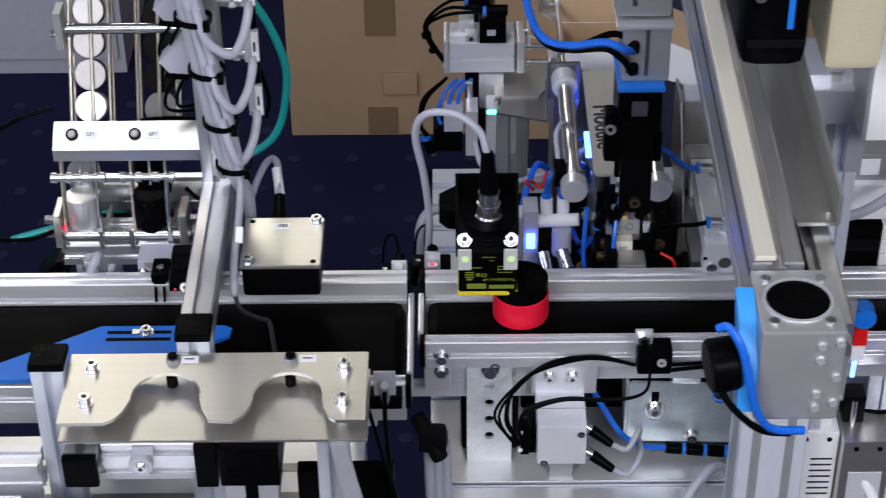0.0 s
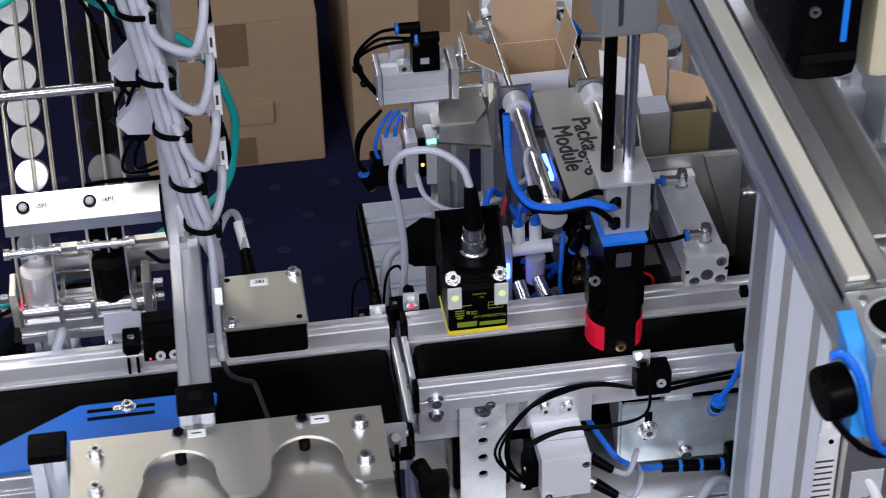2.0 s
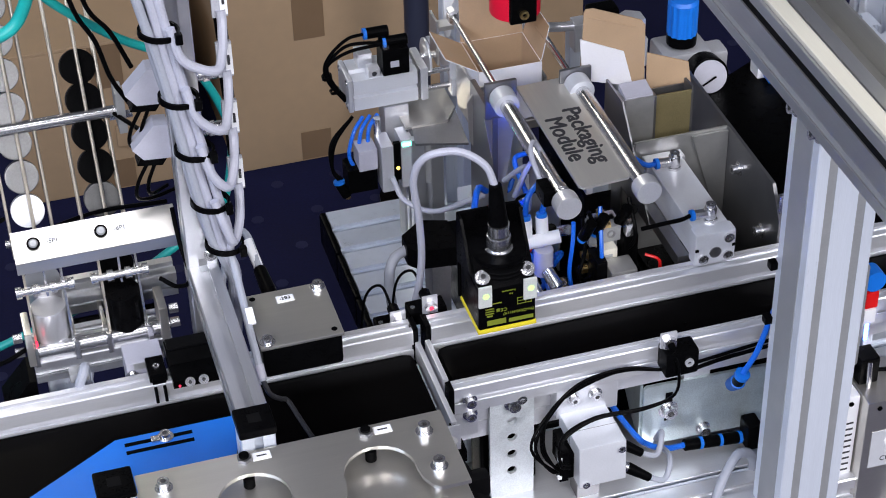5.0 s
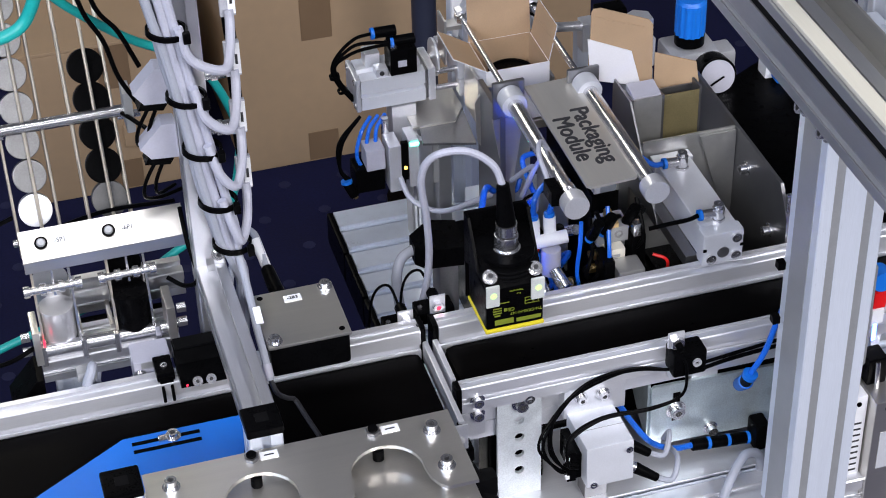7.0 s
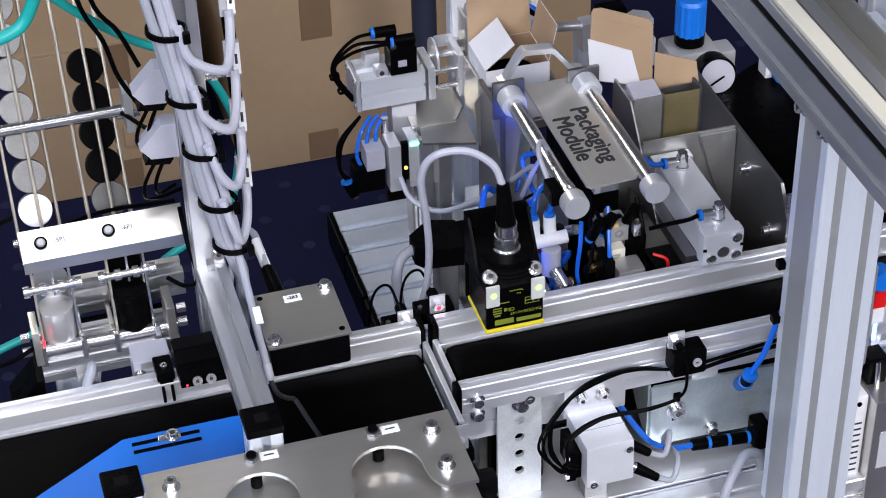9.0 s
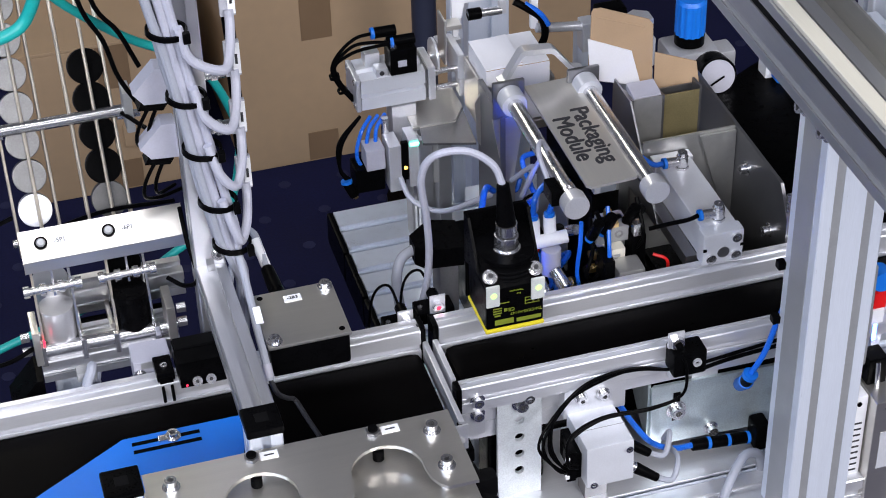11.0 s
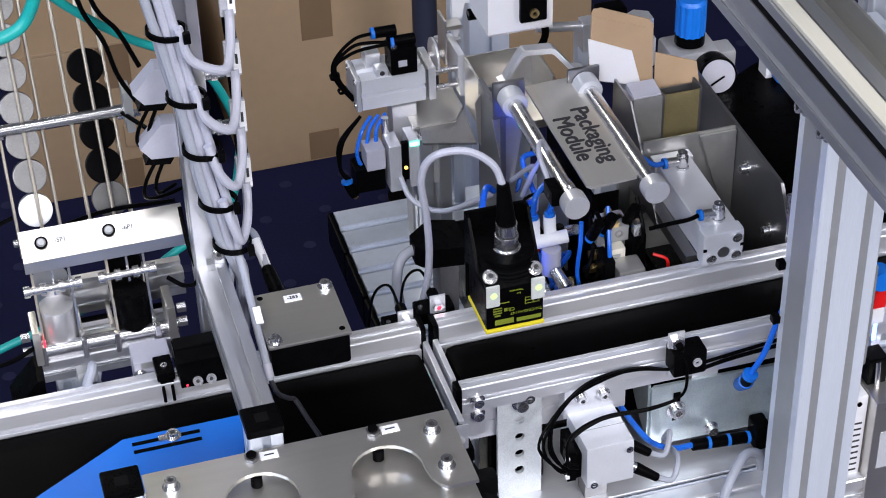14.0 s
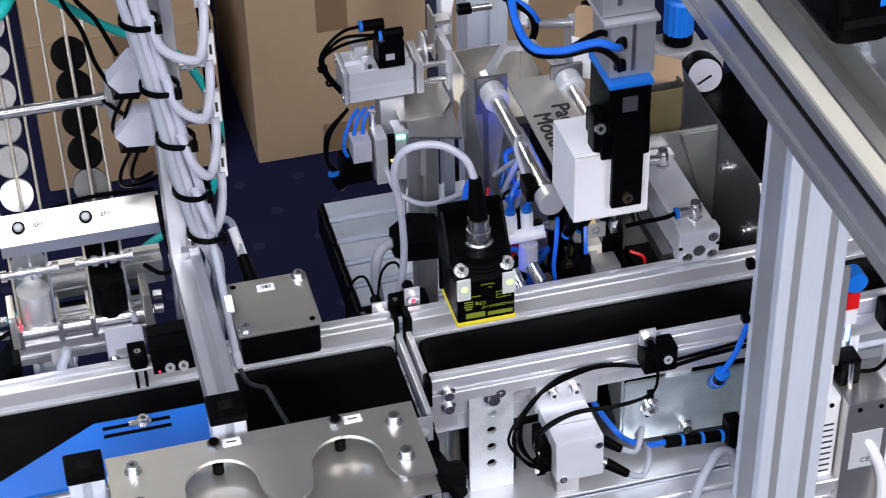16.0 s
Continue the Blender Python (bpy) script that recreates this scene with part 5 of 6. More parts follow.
part("head_cap", bx((-0.0305, 0.299, 0.0158), (-0.0265, 0.333, 0.0452), 0.0012), ALU, sp)
part("tail_cap", bx((0.0285, 0.299, 0.0158), (0.0345, 0.333, 0.0452), 0.0012), ALU, sp)
part("seal", bx((0.026, 0.3005, 0.0175), (0.0285, 0.3315, 0.0435), 0.0005), DARKSTEEL, sp)
for y, z in ((0.304, 0.02), (0.328, 0.02), (0.304, 0.041), (0.328, 0.041)):
    part("cap_screw", ring((-0.0305, y, z), (-0.0312, y, z), 0.0026, 0.0014, 14), CHROME, sp)
part("port_block", bx((-0.013, 0.301, 0.0435), (-0.0035, 0.312, 0.0505), 0.0008), ALU, sp)
part("port", cy((-0.0085, 0.3011, 0.047), (-0.0085, 0.3006, 0.047), 0.002, n=14), PRINT_RECESS, sp)
part("port_block", bx((-0.018, 0.316, 0.0443), (-0.006, 0.33, 0.057), 0.0008), ALU, sp)
part("end_plate", bx((0.0535, 0.3025, 0.028), (0.0595, 0.334, 0.05), 0.0015), ALU, sp)
part("end_plate_toe", bx((0.0545, 0.3025, 0.012), (0.0595, 0.314, 0.028), 0.0015), ALU, sp)
part("curved_flange", cy((0.0375, 0.319, 0.043), (0.0395, 0.319, 0.043), 0.0155, n=28, bev=0.0006), ALU, sp)
for z in (0.022, 0.037):
    part("tie_rod", cy((0.0345, 0.306, z), (0.0535, 0.306, z), 0.0024, n=12), CHROME, sp)
part("valve", bx((-0.002, 0.298, 0.0446), (0.0195, 0.318, 0.067), 0.0012), BLACK, sp)
part("valve_print", bx((0.004, 0.2976, 0.052), (0.011, 0.2979, 0.0575), 0), LIGHTGREY, sp)
part("top_screw", cy((0.002, 0.303, 0.067), (0.002, 0.303, 0.0685), 0.0028, n=6), CHROME, sp)
for x, y, z in ((-0.004, 0.312, 0.0775), (0.0105, 0.31, 0.0685)):
    part("valve_cap", cy((x - 0.007, y, z), (x + 0.0105, y - 0.001, z + 0.0005), 0.0045, n=18, bev=0.001), BLACK, sp)
    part("release_ring", cy((x - 0.0095, y, z), (x - 0.007, y, z), 0.0047, n=16), BLUE, sp)
part("valve_neck", cy((0.002, 0.312, 0.0665), (0.002, 0.312, 0.0755), 0.0036, n=14), BLACK, sp)
for k, start in enumerate(((-0.0135, 0.312, 0.0775), (0.001, 0.31, 0.0685), (0.001, 0.3095, 0.0672))):
    o = 0.0022 * k
    part("hose", hose([start, (-0.026 + o, 0.312, 0.0755 - 2.5 * o), (-0.039 + 0.8 * o, 0.311, 0.066 - 1.2 * o), (-0.046 + 0.5 * o, 0.31, 0.054), (-0.0425 + 0.6 * o, 0.31, 0.039), (-0.031 + 0.5 * o, 0.31, 0.021)], 0.0014), BLACK, sp)
part("hose_tie", ring((-0.0448, 0.31, 0.0475), (-0.0442, 0.31, 0.0445), 0.0042, 0.0033, 16), BLACK, sp)
part("hose_tie", ring((-0.0395, 0.31, 0.0335), (-0.0385, 0.31, 0.031), 0.004, 0.0032, 16), BLACK, sp)
part("mint_light", bx((0.004, 0.2705, -0.005), (0.012, 0.2718, -0.0025), 0.0003), GLOWMINT, sp, "mint green indicator light")
part("pillar", bx((-0.002, 0.3, -0.02), (0.018, 0.32, 0.0145), 0.001), ALU, sp)
part("guide_rod", cy((-0.0105, 0.292, -0.02), (-0.0105, 0.292, 0.012), 0.003, n=14), CHROME, sp)
part("lower_body", bx((-0.0135, 0.27, -0.045), (-0.0035, 0.292, -0.002), 0.001), ALU, sp)
part("sensor_strip", bx((-0.003, 0.271, -0.036), (0.0025, 0.275, -0.001), 0.0005), BLACK, sp)
part("amber_light", cy((-0.0002, 0.2708, -0.024), (-0.0002, 0.27, -0.024), 0.0014, n=12), GLOWYEL, sp, "amber indicator light")
part("lower_body", bx((0.003, 0.272, -0.045), (0.013, 0.292, 0.0), 0.001), ALU, sp)
part("lower_body", bx((0.0145, 0.272, -0.045), (0.038, 0.292, -0.006), 0.001), GREYPAINT, sp)
part("foot_valve", bx((-0.04, 0.275, -0.044), (-0.016, 0.295, -0.022), 0.001), BLACK, sp)
part("foot_block", bx((-0.031, 0.274, -0.024), (-0.0155, 0.292, -0.005), 0.001), LIGHTGREY, sp)
for k in range(3):
    part("hose", hose([(-0.02 + 0.006 * k, 0.3, 0.01), (-0.03 + 0.006 * k, 0.29, 0.004), (-0.036 + 0.008 * k, 0.285, -0.014), (-0.03 + 0.006 * k, 0.282, -0.03 + 0.004 * k)], 0.0016), BLUETUBE, sp)
for k in range(2):
    part("hose", hose([(-0.028, 0.3, 0.012), (-0.045 - 0.003 * k, 0.292, -0.004), (-0.05, 0.286, -0.024), (-0.046 + 0.003 * k, 0.282, -0.034)], 0.0014), BLACK, sp)
part("release_ring", cy((-0.0465, 0.281, -0.033), (-0.0462, 0.2805, -0.0355), 0.0046, n=14), BLUE, sp)
part("nozzle", cy((-0.0462, 0.2805, -0.0355), (-0.041, 0.278, -0.047), 0.0042, n=14, bev=0.0006), BLACK, sp)
part("nozzle_tip", cy((-0.041, 0.278, -0.047), (-0.0402, 0.2776, -0.049), 0.0022, n=12), BRASS, sp)
part("grey_cable", hose([(-0.006, 0.268, -0.03), (0.0, 0.255, -0.045), (0.02, 0.24, -0.05), (0.045, 0.22, -0.03), (0.055, 0.21, -0.02)], 0.0022), CABLE, sp)
part("slide_plate", prism([(0.01, 0.283), (0.045, 0.283), (0.056, 0.3), (0.056, 0.336), (0.01, 0.336)], "z", 0.002, 0.004), STEEL, sp)
part("leg", bx((0.012, 0.302, -0.122), (0.03, 0.32, -0.02), 0.001), GREYPAINT, sp)
part("blue_hose", hose([(0.05, 0.2, -0.01), (0.04, 0.19, 0.0), (0.03, 0.17, -0.02), (0.025, 0.15, -0.05)], 0.0025), BLUETUBE, sp)

pusher = thing("flap_pusher", (0.045, 0.32, 0.045), "steel pusher bracket on the slide beside the carton", "pusher")
part("push_plate", bx((0.0465, 0.315, 0.035), (0.0485, 0.335, 0.075), 0.0006), STEEL, pusher)
part("push_rod", cy((-0.02, 0.325, 0.04), (0.0465, 0.325, 0.04), 0.003, n=14), CHROME, pusher)
part("push_finger", bx((0.0485, 0.318, 0.064), (0.062, 0.33, 0.068), 0.0006), STEEL, pusher)

# swinging arm that folds the lid
sw = thing("folding_arm", (0.06, 0.36, 0.06), "white metal folding arm with a small black cylinder behind the carton", "folding arm")
part("left_leg", prism([(0.0605, 0.046), (0.064, 0.044), (0.0705, 0.075), (0.126, 0.073), (0.126, 0.041), (0.132, 0.039), (0.1325, 0.0795), (0.069, 0.083), (0.0685, 0.135), (0.0585, 0.137)], "y", 0.338, 0.342), WHITE, sw)
part("foot_plate", bx((0.046, 0.334, 0.041), (0.066, 0.346, 0.045), 0.0006), ALU, sw)
part("piston", cy((0.072, 0.335, 0.0655), (0.1, 0.335, 0.065), 0.0035, n=14), CHROME, sw)
part("piston", cy((0.072, 0.335, 0.0655), (0.083, 0.335, 0.0653), 0.0048, n=14, bev=0.0006), BLACK, sw)
part("piston_mount", bx((0.098, 0.333, 0.062), (0.104, 0.338, 0.074), 0.0005), ALU, sw)
part("hinge_arm", cy((0.13, 0.336, 0.042), (0.172, 0.336, 0.036), 0.004, n=16), ALU, sw)
part("hinge_block", bx((0.168, 0.33, 0.014), (0.18, 0.344, 0.041), 0.0015), ALU, sw)
part("hose", hose([(0.11, 0.333, 0.072), (0.12, 0.328, 0.066), (0.131, 0.326, 0.056), (0.135, 0.328, 0.04), (0.131, 0.33, 0.026)], 0.0032), BLACK, sw)
part("hose", hose([(0.118, 0.33, 0.07), (0.129, 0.325, 0.062), (0.1365, 0.325, 0.05)], 0.0024), BLUETUBE, sw)
part("stand", bx((0.06, 0.344, -0.122), (0.07, 0.356, 0.13), 0.001), ALU_Z, sw)
part("stand", bx((0.169, 0.344, -0.122), (0.179, 0.356, 0.03), 0.001), ALU_Z, sw)

# flat carton blanks in the hopper
fl = thing("carton_blank", (0.17, 0.19, 0.05), "flat carton blanks with brown flaps standing in the hopper", "carton blank")
part("white_panel", prism([(0.123, 0.111), (0.158, 0.094), (0.1665, 0.062), (0.126, 0.075)], "y", 0.1985, 0.1995), WHITECARD, fl, smooth=False)
part("brown_flap", prism([(0.126, 0.132), (0.1275, 0.1345), (0.133, 0.1345), (0.1715, 0.1178), (0.1748, 0.113), (0.176, 0.058), (0.166, 0.062), (0.125, 0.075)], "y", 0.2, 0.201), CARD, fl, smooth=False)
part("crease", bx((0.1275, 0.1994, 0.1195), (0.17, 0.2, 0.1203), 0.0002, turn=Matrix.Rotation(radians(22), 4, "Y")), CARD, fl)
part("fold_flap", prism([(0.177, 0.089), (0.211, 0.0745), (0.2155, 0.046), (0.1775, 0.058)], "y", 0.199, 0.2), CARD, fl, smooth=False)
part("folded_end", prism([(0.1675, 0.06), (0.1675, 0.0735), (0.1835, 0.0765), (0.1835, 0.06)], "x", 0.1485, 0.17), LIGHTGREY, fl, "pale folded card end", smooth=False)

# air regulator
ar = thing("air_regulator", (0.235, 0.27, -0.122), "air regulator with a blue knob and a round gauge", "regulator")
part("body", bx((0.217, 0.258, -0.01), (0.258, 0.292, 0.042), 0.004), ALU, ar)
part("side_block", bx((0.258, 0.262, 0.012), (0.274, 0.282, 0.036), 0.003), ALU, ar)
part("left_block", cy((0.196, 0.276, 0.03), (0.196, 0.276, 0.056), 0.0125, n=6, bev=0.001), ALU, ar)
part("left_nut", cy((0.196, 0.276, 0.056), (0.196, 0.276, 0.064), 0.0105, n=24, bev=0.001), CHROME, ar)
part("left_nut", cy((0.194, 0.276, 0.064), (0.194, 0.276, 0.074), 0.012, n=6, bev=0.001), ALU, ar)
part("left_stem", bx((0.184, 0.266, -0.122), (0.205, 0.286, 0.03), 0.002), GREYPAINT, ar)
part("left_top", bx((0.158, 0.268, 0.062), (0.182, 0.285, 0.088), 0.003), BLACK, ar)
part("left_screw", cy((0.167, 0.268, 0.08), (0.167, 0.264, 0.081), 0.0035, n=6), BRASS, ar)
part("neck", cy((0.2365, 0.272, 0.045), (0.2365, 0.272, 0.054), 0.012, n=28), BLACK, ar)
star = []
for k in range(56):
    rr = 0.0122 if k % 4 < 2 else 0.0114
    star.append((0.2365 + rr * math.cos(2 * math.pi * k / 56), 0.272 + rr * math.sin(2 * math.pi * k / 56)))
part("knob", prism(star, "z", 0.054, 0.082), BLUE, ar, "ribbed blue plastic knob")
part("knob_top", cy((0.2365, 0.272, 0.082), (0.2365, 0.272, 0.085), 0.0122, 0.0105, n=40), BLUE, ar)
part("gauge_case", cy((0.249, 0.255, 0.0265), (0.247, 0.236, 0.032), 0.0155, n=36, bev=0.001), BLACK, ar)
part("gauge_face", cy((0.247, 0.236, 0.032), (0.24693, 0.23551, 0.03214), 0.0135, n=36), LIGHTGREY, ar, "pale dial")
part("gauge_needle", bx((0.239, 0.2325, 0.029), (0.252, 0.2335, 0.0303), 0.0002, turn=Matrix.Rotation(radians(-30), 4, "Y")), BLACK, ar)
part("stand", bx((0.225, 0.265, -0.122), (0.245, 0.285, -0.01), 0.001), ALU_Z, ar)
part("far_fitting", bx((0.3, 0.26, -0.02), (0.32, 0.275, 0.03), 0.001), WHITE, ar)
part("far_fitting_ring", cy((0.31, 0.258, 0.01), (0.31, 0.25, 0.01), 0.006), BLUE, ar)

# ---- gantry ----
gn = thing("gantry", (0.18, -0.08, -0.122), "aluminium gantry column and long linear axis with end block", "gantry")
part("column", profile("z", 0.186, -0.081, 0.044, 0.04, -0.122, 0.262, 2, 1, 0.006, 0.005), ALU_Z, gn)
for x in (0.175, 0.197):
    part("slot_cover", bx((x - 0.0031, -0.1006, -0.122), (x + 0.0031, -0.0985, 0.262), 0.0003), GREYPAINT, gn)
part("slot_cover", bx((0.1634, -0.0925, -0.122), (0.1648, -0.0695, 0.262), 0.0004), GREYPAINT, gn)
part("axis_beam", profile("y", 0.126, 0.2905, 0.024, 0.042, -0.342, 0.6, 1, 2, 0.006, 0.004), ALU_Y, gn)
part("cover_strip", bx((0.115, -0.342, 0.312), (0.125, 0.6, 0.315), 0.0008), CREAM, gn, "cream anodised strip")
# Strips put the grooves' shade into colour, the upper one black.
for z, stuffing in ((0.2805, GREYPAINT), (0.3015, RUBBER)):
    part("slot_cover", bx((0.1145, -0.342, z - 0.003), (0.1175, 0.6, z + 0.003), 0.0003), stuffing, gn)
part("channel_floor", bx((0.1385, -0.272, 0.28), (0.1685, 0.6, 0.2825), 0.0005), CHANNEL, gn, "open steel cable channel")
part("channel_wall", bx((0.1665, -0.274, 0.2825), (0.1685, 0.6, 0.3), 0.0005), CHANNEL, gn)
for x in (0.1435, 0.164):
    part("channel_screw", cy((x, -0.264, 0.2825), (x, -0.264, 0.2845), 0.0022, n=14), CHROME, gn)
part("inner_beam", profile("y", 0.1525, 0.267, 0.024, 0.02, -0.345, 0.6), ALU_Y, gn)
part("dark_cable", hose([(0.143, -0.34, 0.284), (0.1425, -0.31, 0.286), (0.1425, -0.275, 0.284), (0.1425, -0.265, 0.276)], 0.0042, 10), BLACK, gn)
part("end_block", bx((0.1125, -0.39, 0.257), (0.151, -0.344, 0.309), 0.002), GREYPAINT, gn, "grey cast end block")
# No recess is cut: the bore's shade is a black disc.
part("bore", cy((0.1315, -0.3675, 0.3088), (0.1315, -0.3675, 0.3093), 0.0145, n=40), BLACK, gn, "round bore drawn as a flat black disc")
part("bore_rim", ring((0.1315, -0.3675, 0.3085), (0.1315, -0.3675, 0.31), 0.016, 0.0145, 40), ALU, gn)
for x, y in ((0.119, -0.352), (0.144, -0.352), (0.119, -0.383), (0.144, -0.383)):
    part("block_screw", cy((x, y, 0.309), (x, y, 0.3105), 0.0022, n=12), CHROME, gn)
for x, z in ((0.14, 0.301), (0.14, 0.293), (0.14, 0.273), (0.14, 0.265), (0.148, 0.303), (0.148, 0.283), (0.148, 0.268)):
    part("block_screw", cy((x, -0.39, z), (x, -0.3915, z), 0.002, n=12), ALU, gn)
part("blue_cover", prism([(-0.394, 0.266), (-0.391, 0.288), (-0.376, 0.306), (-0.36, 0.311), (-0.373, 0.29), (-0.384, 0.264)], "x", 0.104, 0.1122), SKYBLUE, gn, "light blue plastic side cover")
part("black_plug", cy((0.1035, -0.385, 0.288), (0.09, -0.387, 0.287), 0.0125, n=24, bev=0.002), BLACK, gn)
part("cable", hose([(0.093, -0.388, 0.31), (0.0975, -0.39, 0.312), (0.1035, -0.395, 0.304), (0.108, -0.398, 0.287), (0.1125, -0.398, 0.27), (0.1205, -0.396, 0.2575), (0.136, -0.393, 0.2535)], 0.002), BLUETUBE, gn)
part("cable", hose([(0.096, -0.39, 0.276), (0.104, -0.394, 0.266), (0.116, -0.394, 0.255), (0.13, -0.392, 0.251)], 0.0018), BLACK, gn)
part("support_beam", bx((0.1405, -0.11, 0.234), (0.208, -0.05, 0.2565), 0.001), ALU, gn)
for y in (-0.07, -0.1):
    bolt((0.163, y, 0.209), (-1, 0, 0.2), 0.004, 0.006, gn)
for z in (0.08, 0.035):
    part("cable_tie", bx((0.159, -0.064, z), (0.1645, -0.058, z + 0.006), 0.0008), BLACK, gn)
part("far_column", profile("z", 0.16, 0.58, 0.04, 0.04, -0.75, 0.257), ALU_Z, gn)
part("axis_motor", bx((0.163, -0.215, 0.335), (0.193, -0.16, 0.42), 0.006), FOAM, gn, "cream rounded motor cover")

hs = thing("hose_fitting", (0.15, -0.02, -0.1), "blue air hoses on black push-in couplings below the rail", "hose")
part("hose", hose([(0.182, -0.045, 0.05), (0.174, -0.043, 0.022), (0.167, -0.041, -0.008), (0.1585, -0.04, -0.026)], 0.0021, 10), BLUETUBE, hs)
part("ring", cy((0.1585, -0.04, -0.026), (0.1578, -0.039, -0.0295), 0.0054, n=18), BLUE, hs)
part("coupling", cy((0.1578, -0.039, -0.0295), (0.1595, -0.032, -0.04), 0.0044, n=16), BLACK, hs)
part("elbow", cy((0.1595, -0.032, -0.04), (0.163, -0.016, -0.057), 0.0056, 0.005, n=18, bev=0.001), BLUE, hs, "blue push-in elbow")
for k in range(3):
    x = 0.1265 + k * 0.0152
    part("coupling", cy((x, -0.022, -0.0995 - 0.0016 * k), (x + 0.0115, -0.022, -0.1007 - 0.0016 * k), 0.0044, n=16, bev=0.0006), BLACK, hs)
    part("ring", cy((x + 0.0115, -0.022, -0.1007 - 0.0016 * k), (x + 0.0138, -0.022, -0.101 - 0.0016 * k), 0.0046, n=16), BLUE, hs)
part("hose", hose([(0.1265, -0.022, -0.0995), (0.112, -0.022, -0.0985), (0.096, -0.02, -0.09), (0.084, -0.014, -0.074), (0.074, -0.01, -0.056)], 0.0022), BLUETUBE, hs)
part("black_elbow", bx((0.1725, -0.03, -0.112), (0.184, -0.014, -0.09), 0.002), BLACK, hs)
part("coil", hose([(0.132, -0.062, -0.14), (0.138, -0.058, -0.118), (0.148, -0.05, -0.106), (0.16, -0.042, -0.1), (0.172, -0.038, -0.108), (0.176, -0.036, -0.125)], 0.0036, 12), CABLE2, hs)

# cable tubes rising between the two stations
ct = thing("conduit", (-0.03, -0.06, -0.3), "grey conduits with a black clamp between the two stations", "conduit")
for k in range(3):
    part("pipe", hose([(-0.043 + 0.006 * k, -0.05, -0.066), (-0.042 + 0.006 * k, -0.055, -0.1), (-0.04 + 0.006 * k, -0.07, -0.2), (-0.035 + 0.006 * k, -0.09, -0.4)], 0.0035, 10), CABLE2, ct)
part("clamp", bx((-0.05, -0.06, -0.07), (-0.029, -0.047, -0.05), 0.005), RUBBER, ct)
part("clamp_rod", cy((-0.05, -0.048, -0.044), (-0.034, -0.058, -0.075), 0.006, n=16, bev=0.001), RUBBER, ct)
part("loose_wire", hose([(-0.08, -0.12, 0.03), (-0.07, -0.12, -0.02), (-0.062, -0.1, -0.08), (-0.06, -0.08, -0.13)], 0.0014), BLACK, ct)

# ---- right-hand electrics ----
el = thing("shelf", (0.25, -0.04, -0.122), "aluminium shelf carrying the modules beside the column", "shelf")
part("board", bx((0.208, -0.075, -0.16), (0.4, -0.037, -0.15), 0.001), ALU, el)


ORANGE = mat("orange_plastic", (0.8, 0.18, 0.02), 0.45, 0.0, 0.06, 60)
FACING = Matrix(((1, 0, 0, 0), (0, 0, -1, 0), (0, 1, 0, 0), (0, 0, 0, 1)))


def module(x0, x1, y0, y1, z0, z1, material, name, label, bars):
    t = thing(name, ((x0 + x1) / 2, (y0 + y1) / 2, z0), label, "module", "control modules")
    part("case", bx((x0, y0, z0), (x1, y1, z1), 0.0012), material, t)
    for bx0, bx1, bz0, bz1, m in bars:
        part("print_bar", bx((bx0, y0 - 0.0003, bz0), (bx1, y0, bz1), 0), m, t)
    part("screw", cy(((x0 + x1) / 2 - 0.008, y0, z1 - 0.006), ((x0 + x1) / 2 - 0.008, y0 - 0.001, z1 - 0.006), 0.0018, n=12), BLACK, t)
    part("screw", cy(((x0 + x1) / 2 + 0.008, y0, z1 - 0.006), ((x0 + x1) / 2 + 0.008, y0 - 0.001, z1 - 0.006), 0.0018, n=12), BLACK, t)
    return t


module(0.21, 0.2395, -0.062, -0.038, -0.15, -0.05, WHITE, "control_module", "white control module with a printed label", [(0.2125, 0.2165, -0.115, -0.085, PRINT_RECESS)] + [(0.2215, 0.2365, -0.075 - 0.0055 * k, -0.0735 - 0.0055 * k, PRINT_RECESS) for k in range(9)])
module(0.2405, 0.2745, -0.072, -0.038, -0.15, -0.05, STEEL, "control_module", "metal control module with a rating label and cable", [(0.248, 0.258, -0.085, -0.082, BLUE), (0.248, 0.264, -0.092, -0.0905, PRINT_RECESS), (0.248, 0.266, -0.095, -0.0935, PRINT_RECESS), (0.253, 0.2585, -0.105, -0.1, PRINT_RECESS)])
module(0.2755, 0.302, -0.062, -0.038, -0.15, -0.05, WHITE, "control_module", "white control module with orange clip", [(0.284, 0.2875, -0.078, -0.0745, PRINT_RECESS), (0.29, 0.2935, -0.1, -0.08, PRINT_RECESS)] + [(0.278, 0.286, -0.09 - 0.004 * k, -0.089 - 0.004 * k, PRINT_RECESS) for k in range(5)])
for k, (x, y0) in enumerate(((0.226, -0.062), (0.2585, -0.072), (0.2955, -0.062))):
    m = (bpy.data.objects["control_module"], bpy.data.objects["control_module.001"], bpy.data.objects["control_module.002"])[k]
    if k:
        lettering("CE", 0.006, Matrix.Translation((x, y0 - 0.0004, -0.105 if k == 1 else -0.066)) @ FACING, PRINT_RECESS, m)
    if k == 1:
        part("rating_label", bx((0.2465, y0 - 0.0004, -0.112), (0.2695, y0 - 0.0001, -0.078), 0), PALEGREY, m)
        continue
    x0, x1 = ((0.2125, 0.2345), (0.278, 0.3))[k // 2]
    part("terminal_cap", bx((x0, -0.056, -0.0498), (x1, -0.04, -0.026), 0.0012), WHITE, m)
    for j in range(2 + k // 2):
        xx = x0 + (j + 0.5) * (x1 - x0) / (2 + k // 2)
        part("terminal", cy((xx, -0.0561, -0.037), (xx, -0.0568, -0.037), 0.0021, n=14), BLUE if k else BLACK, m)
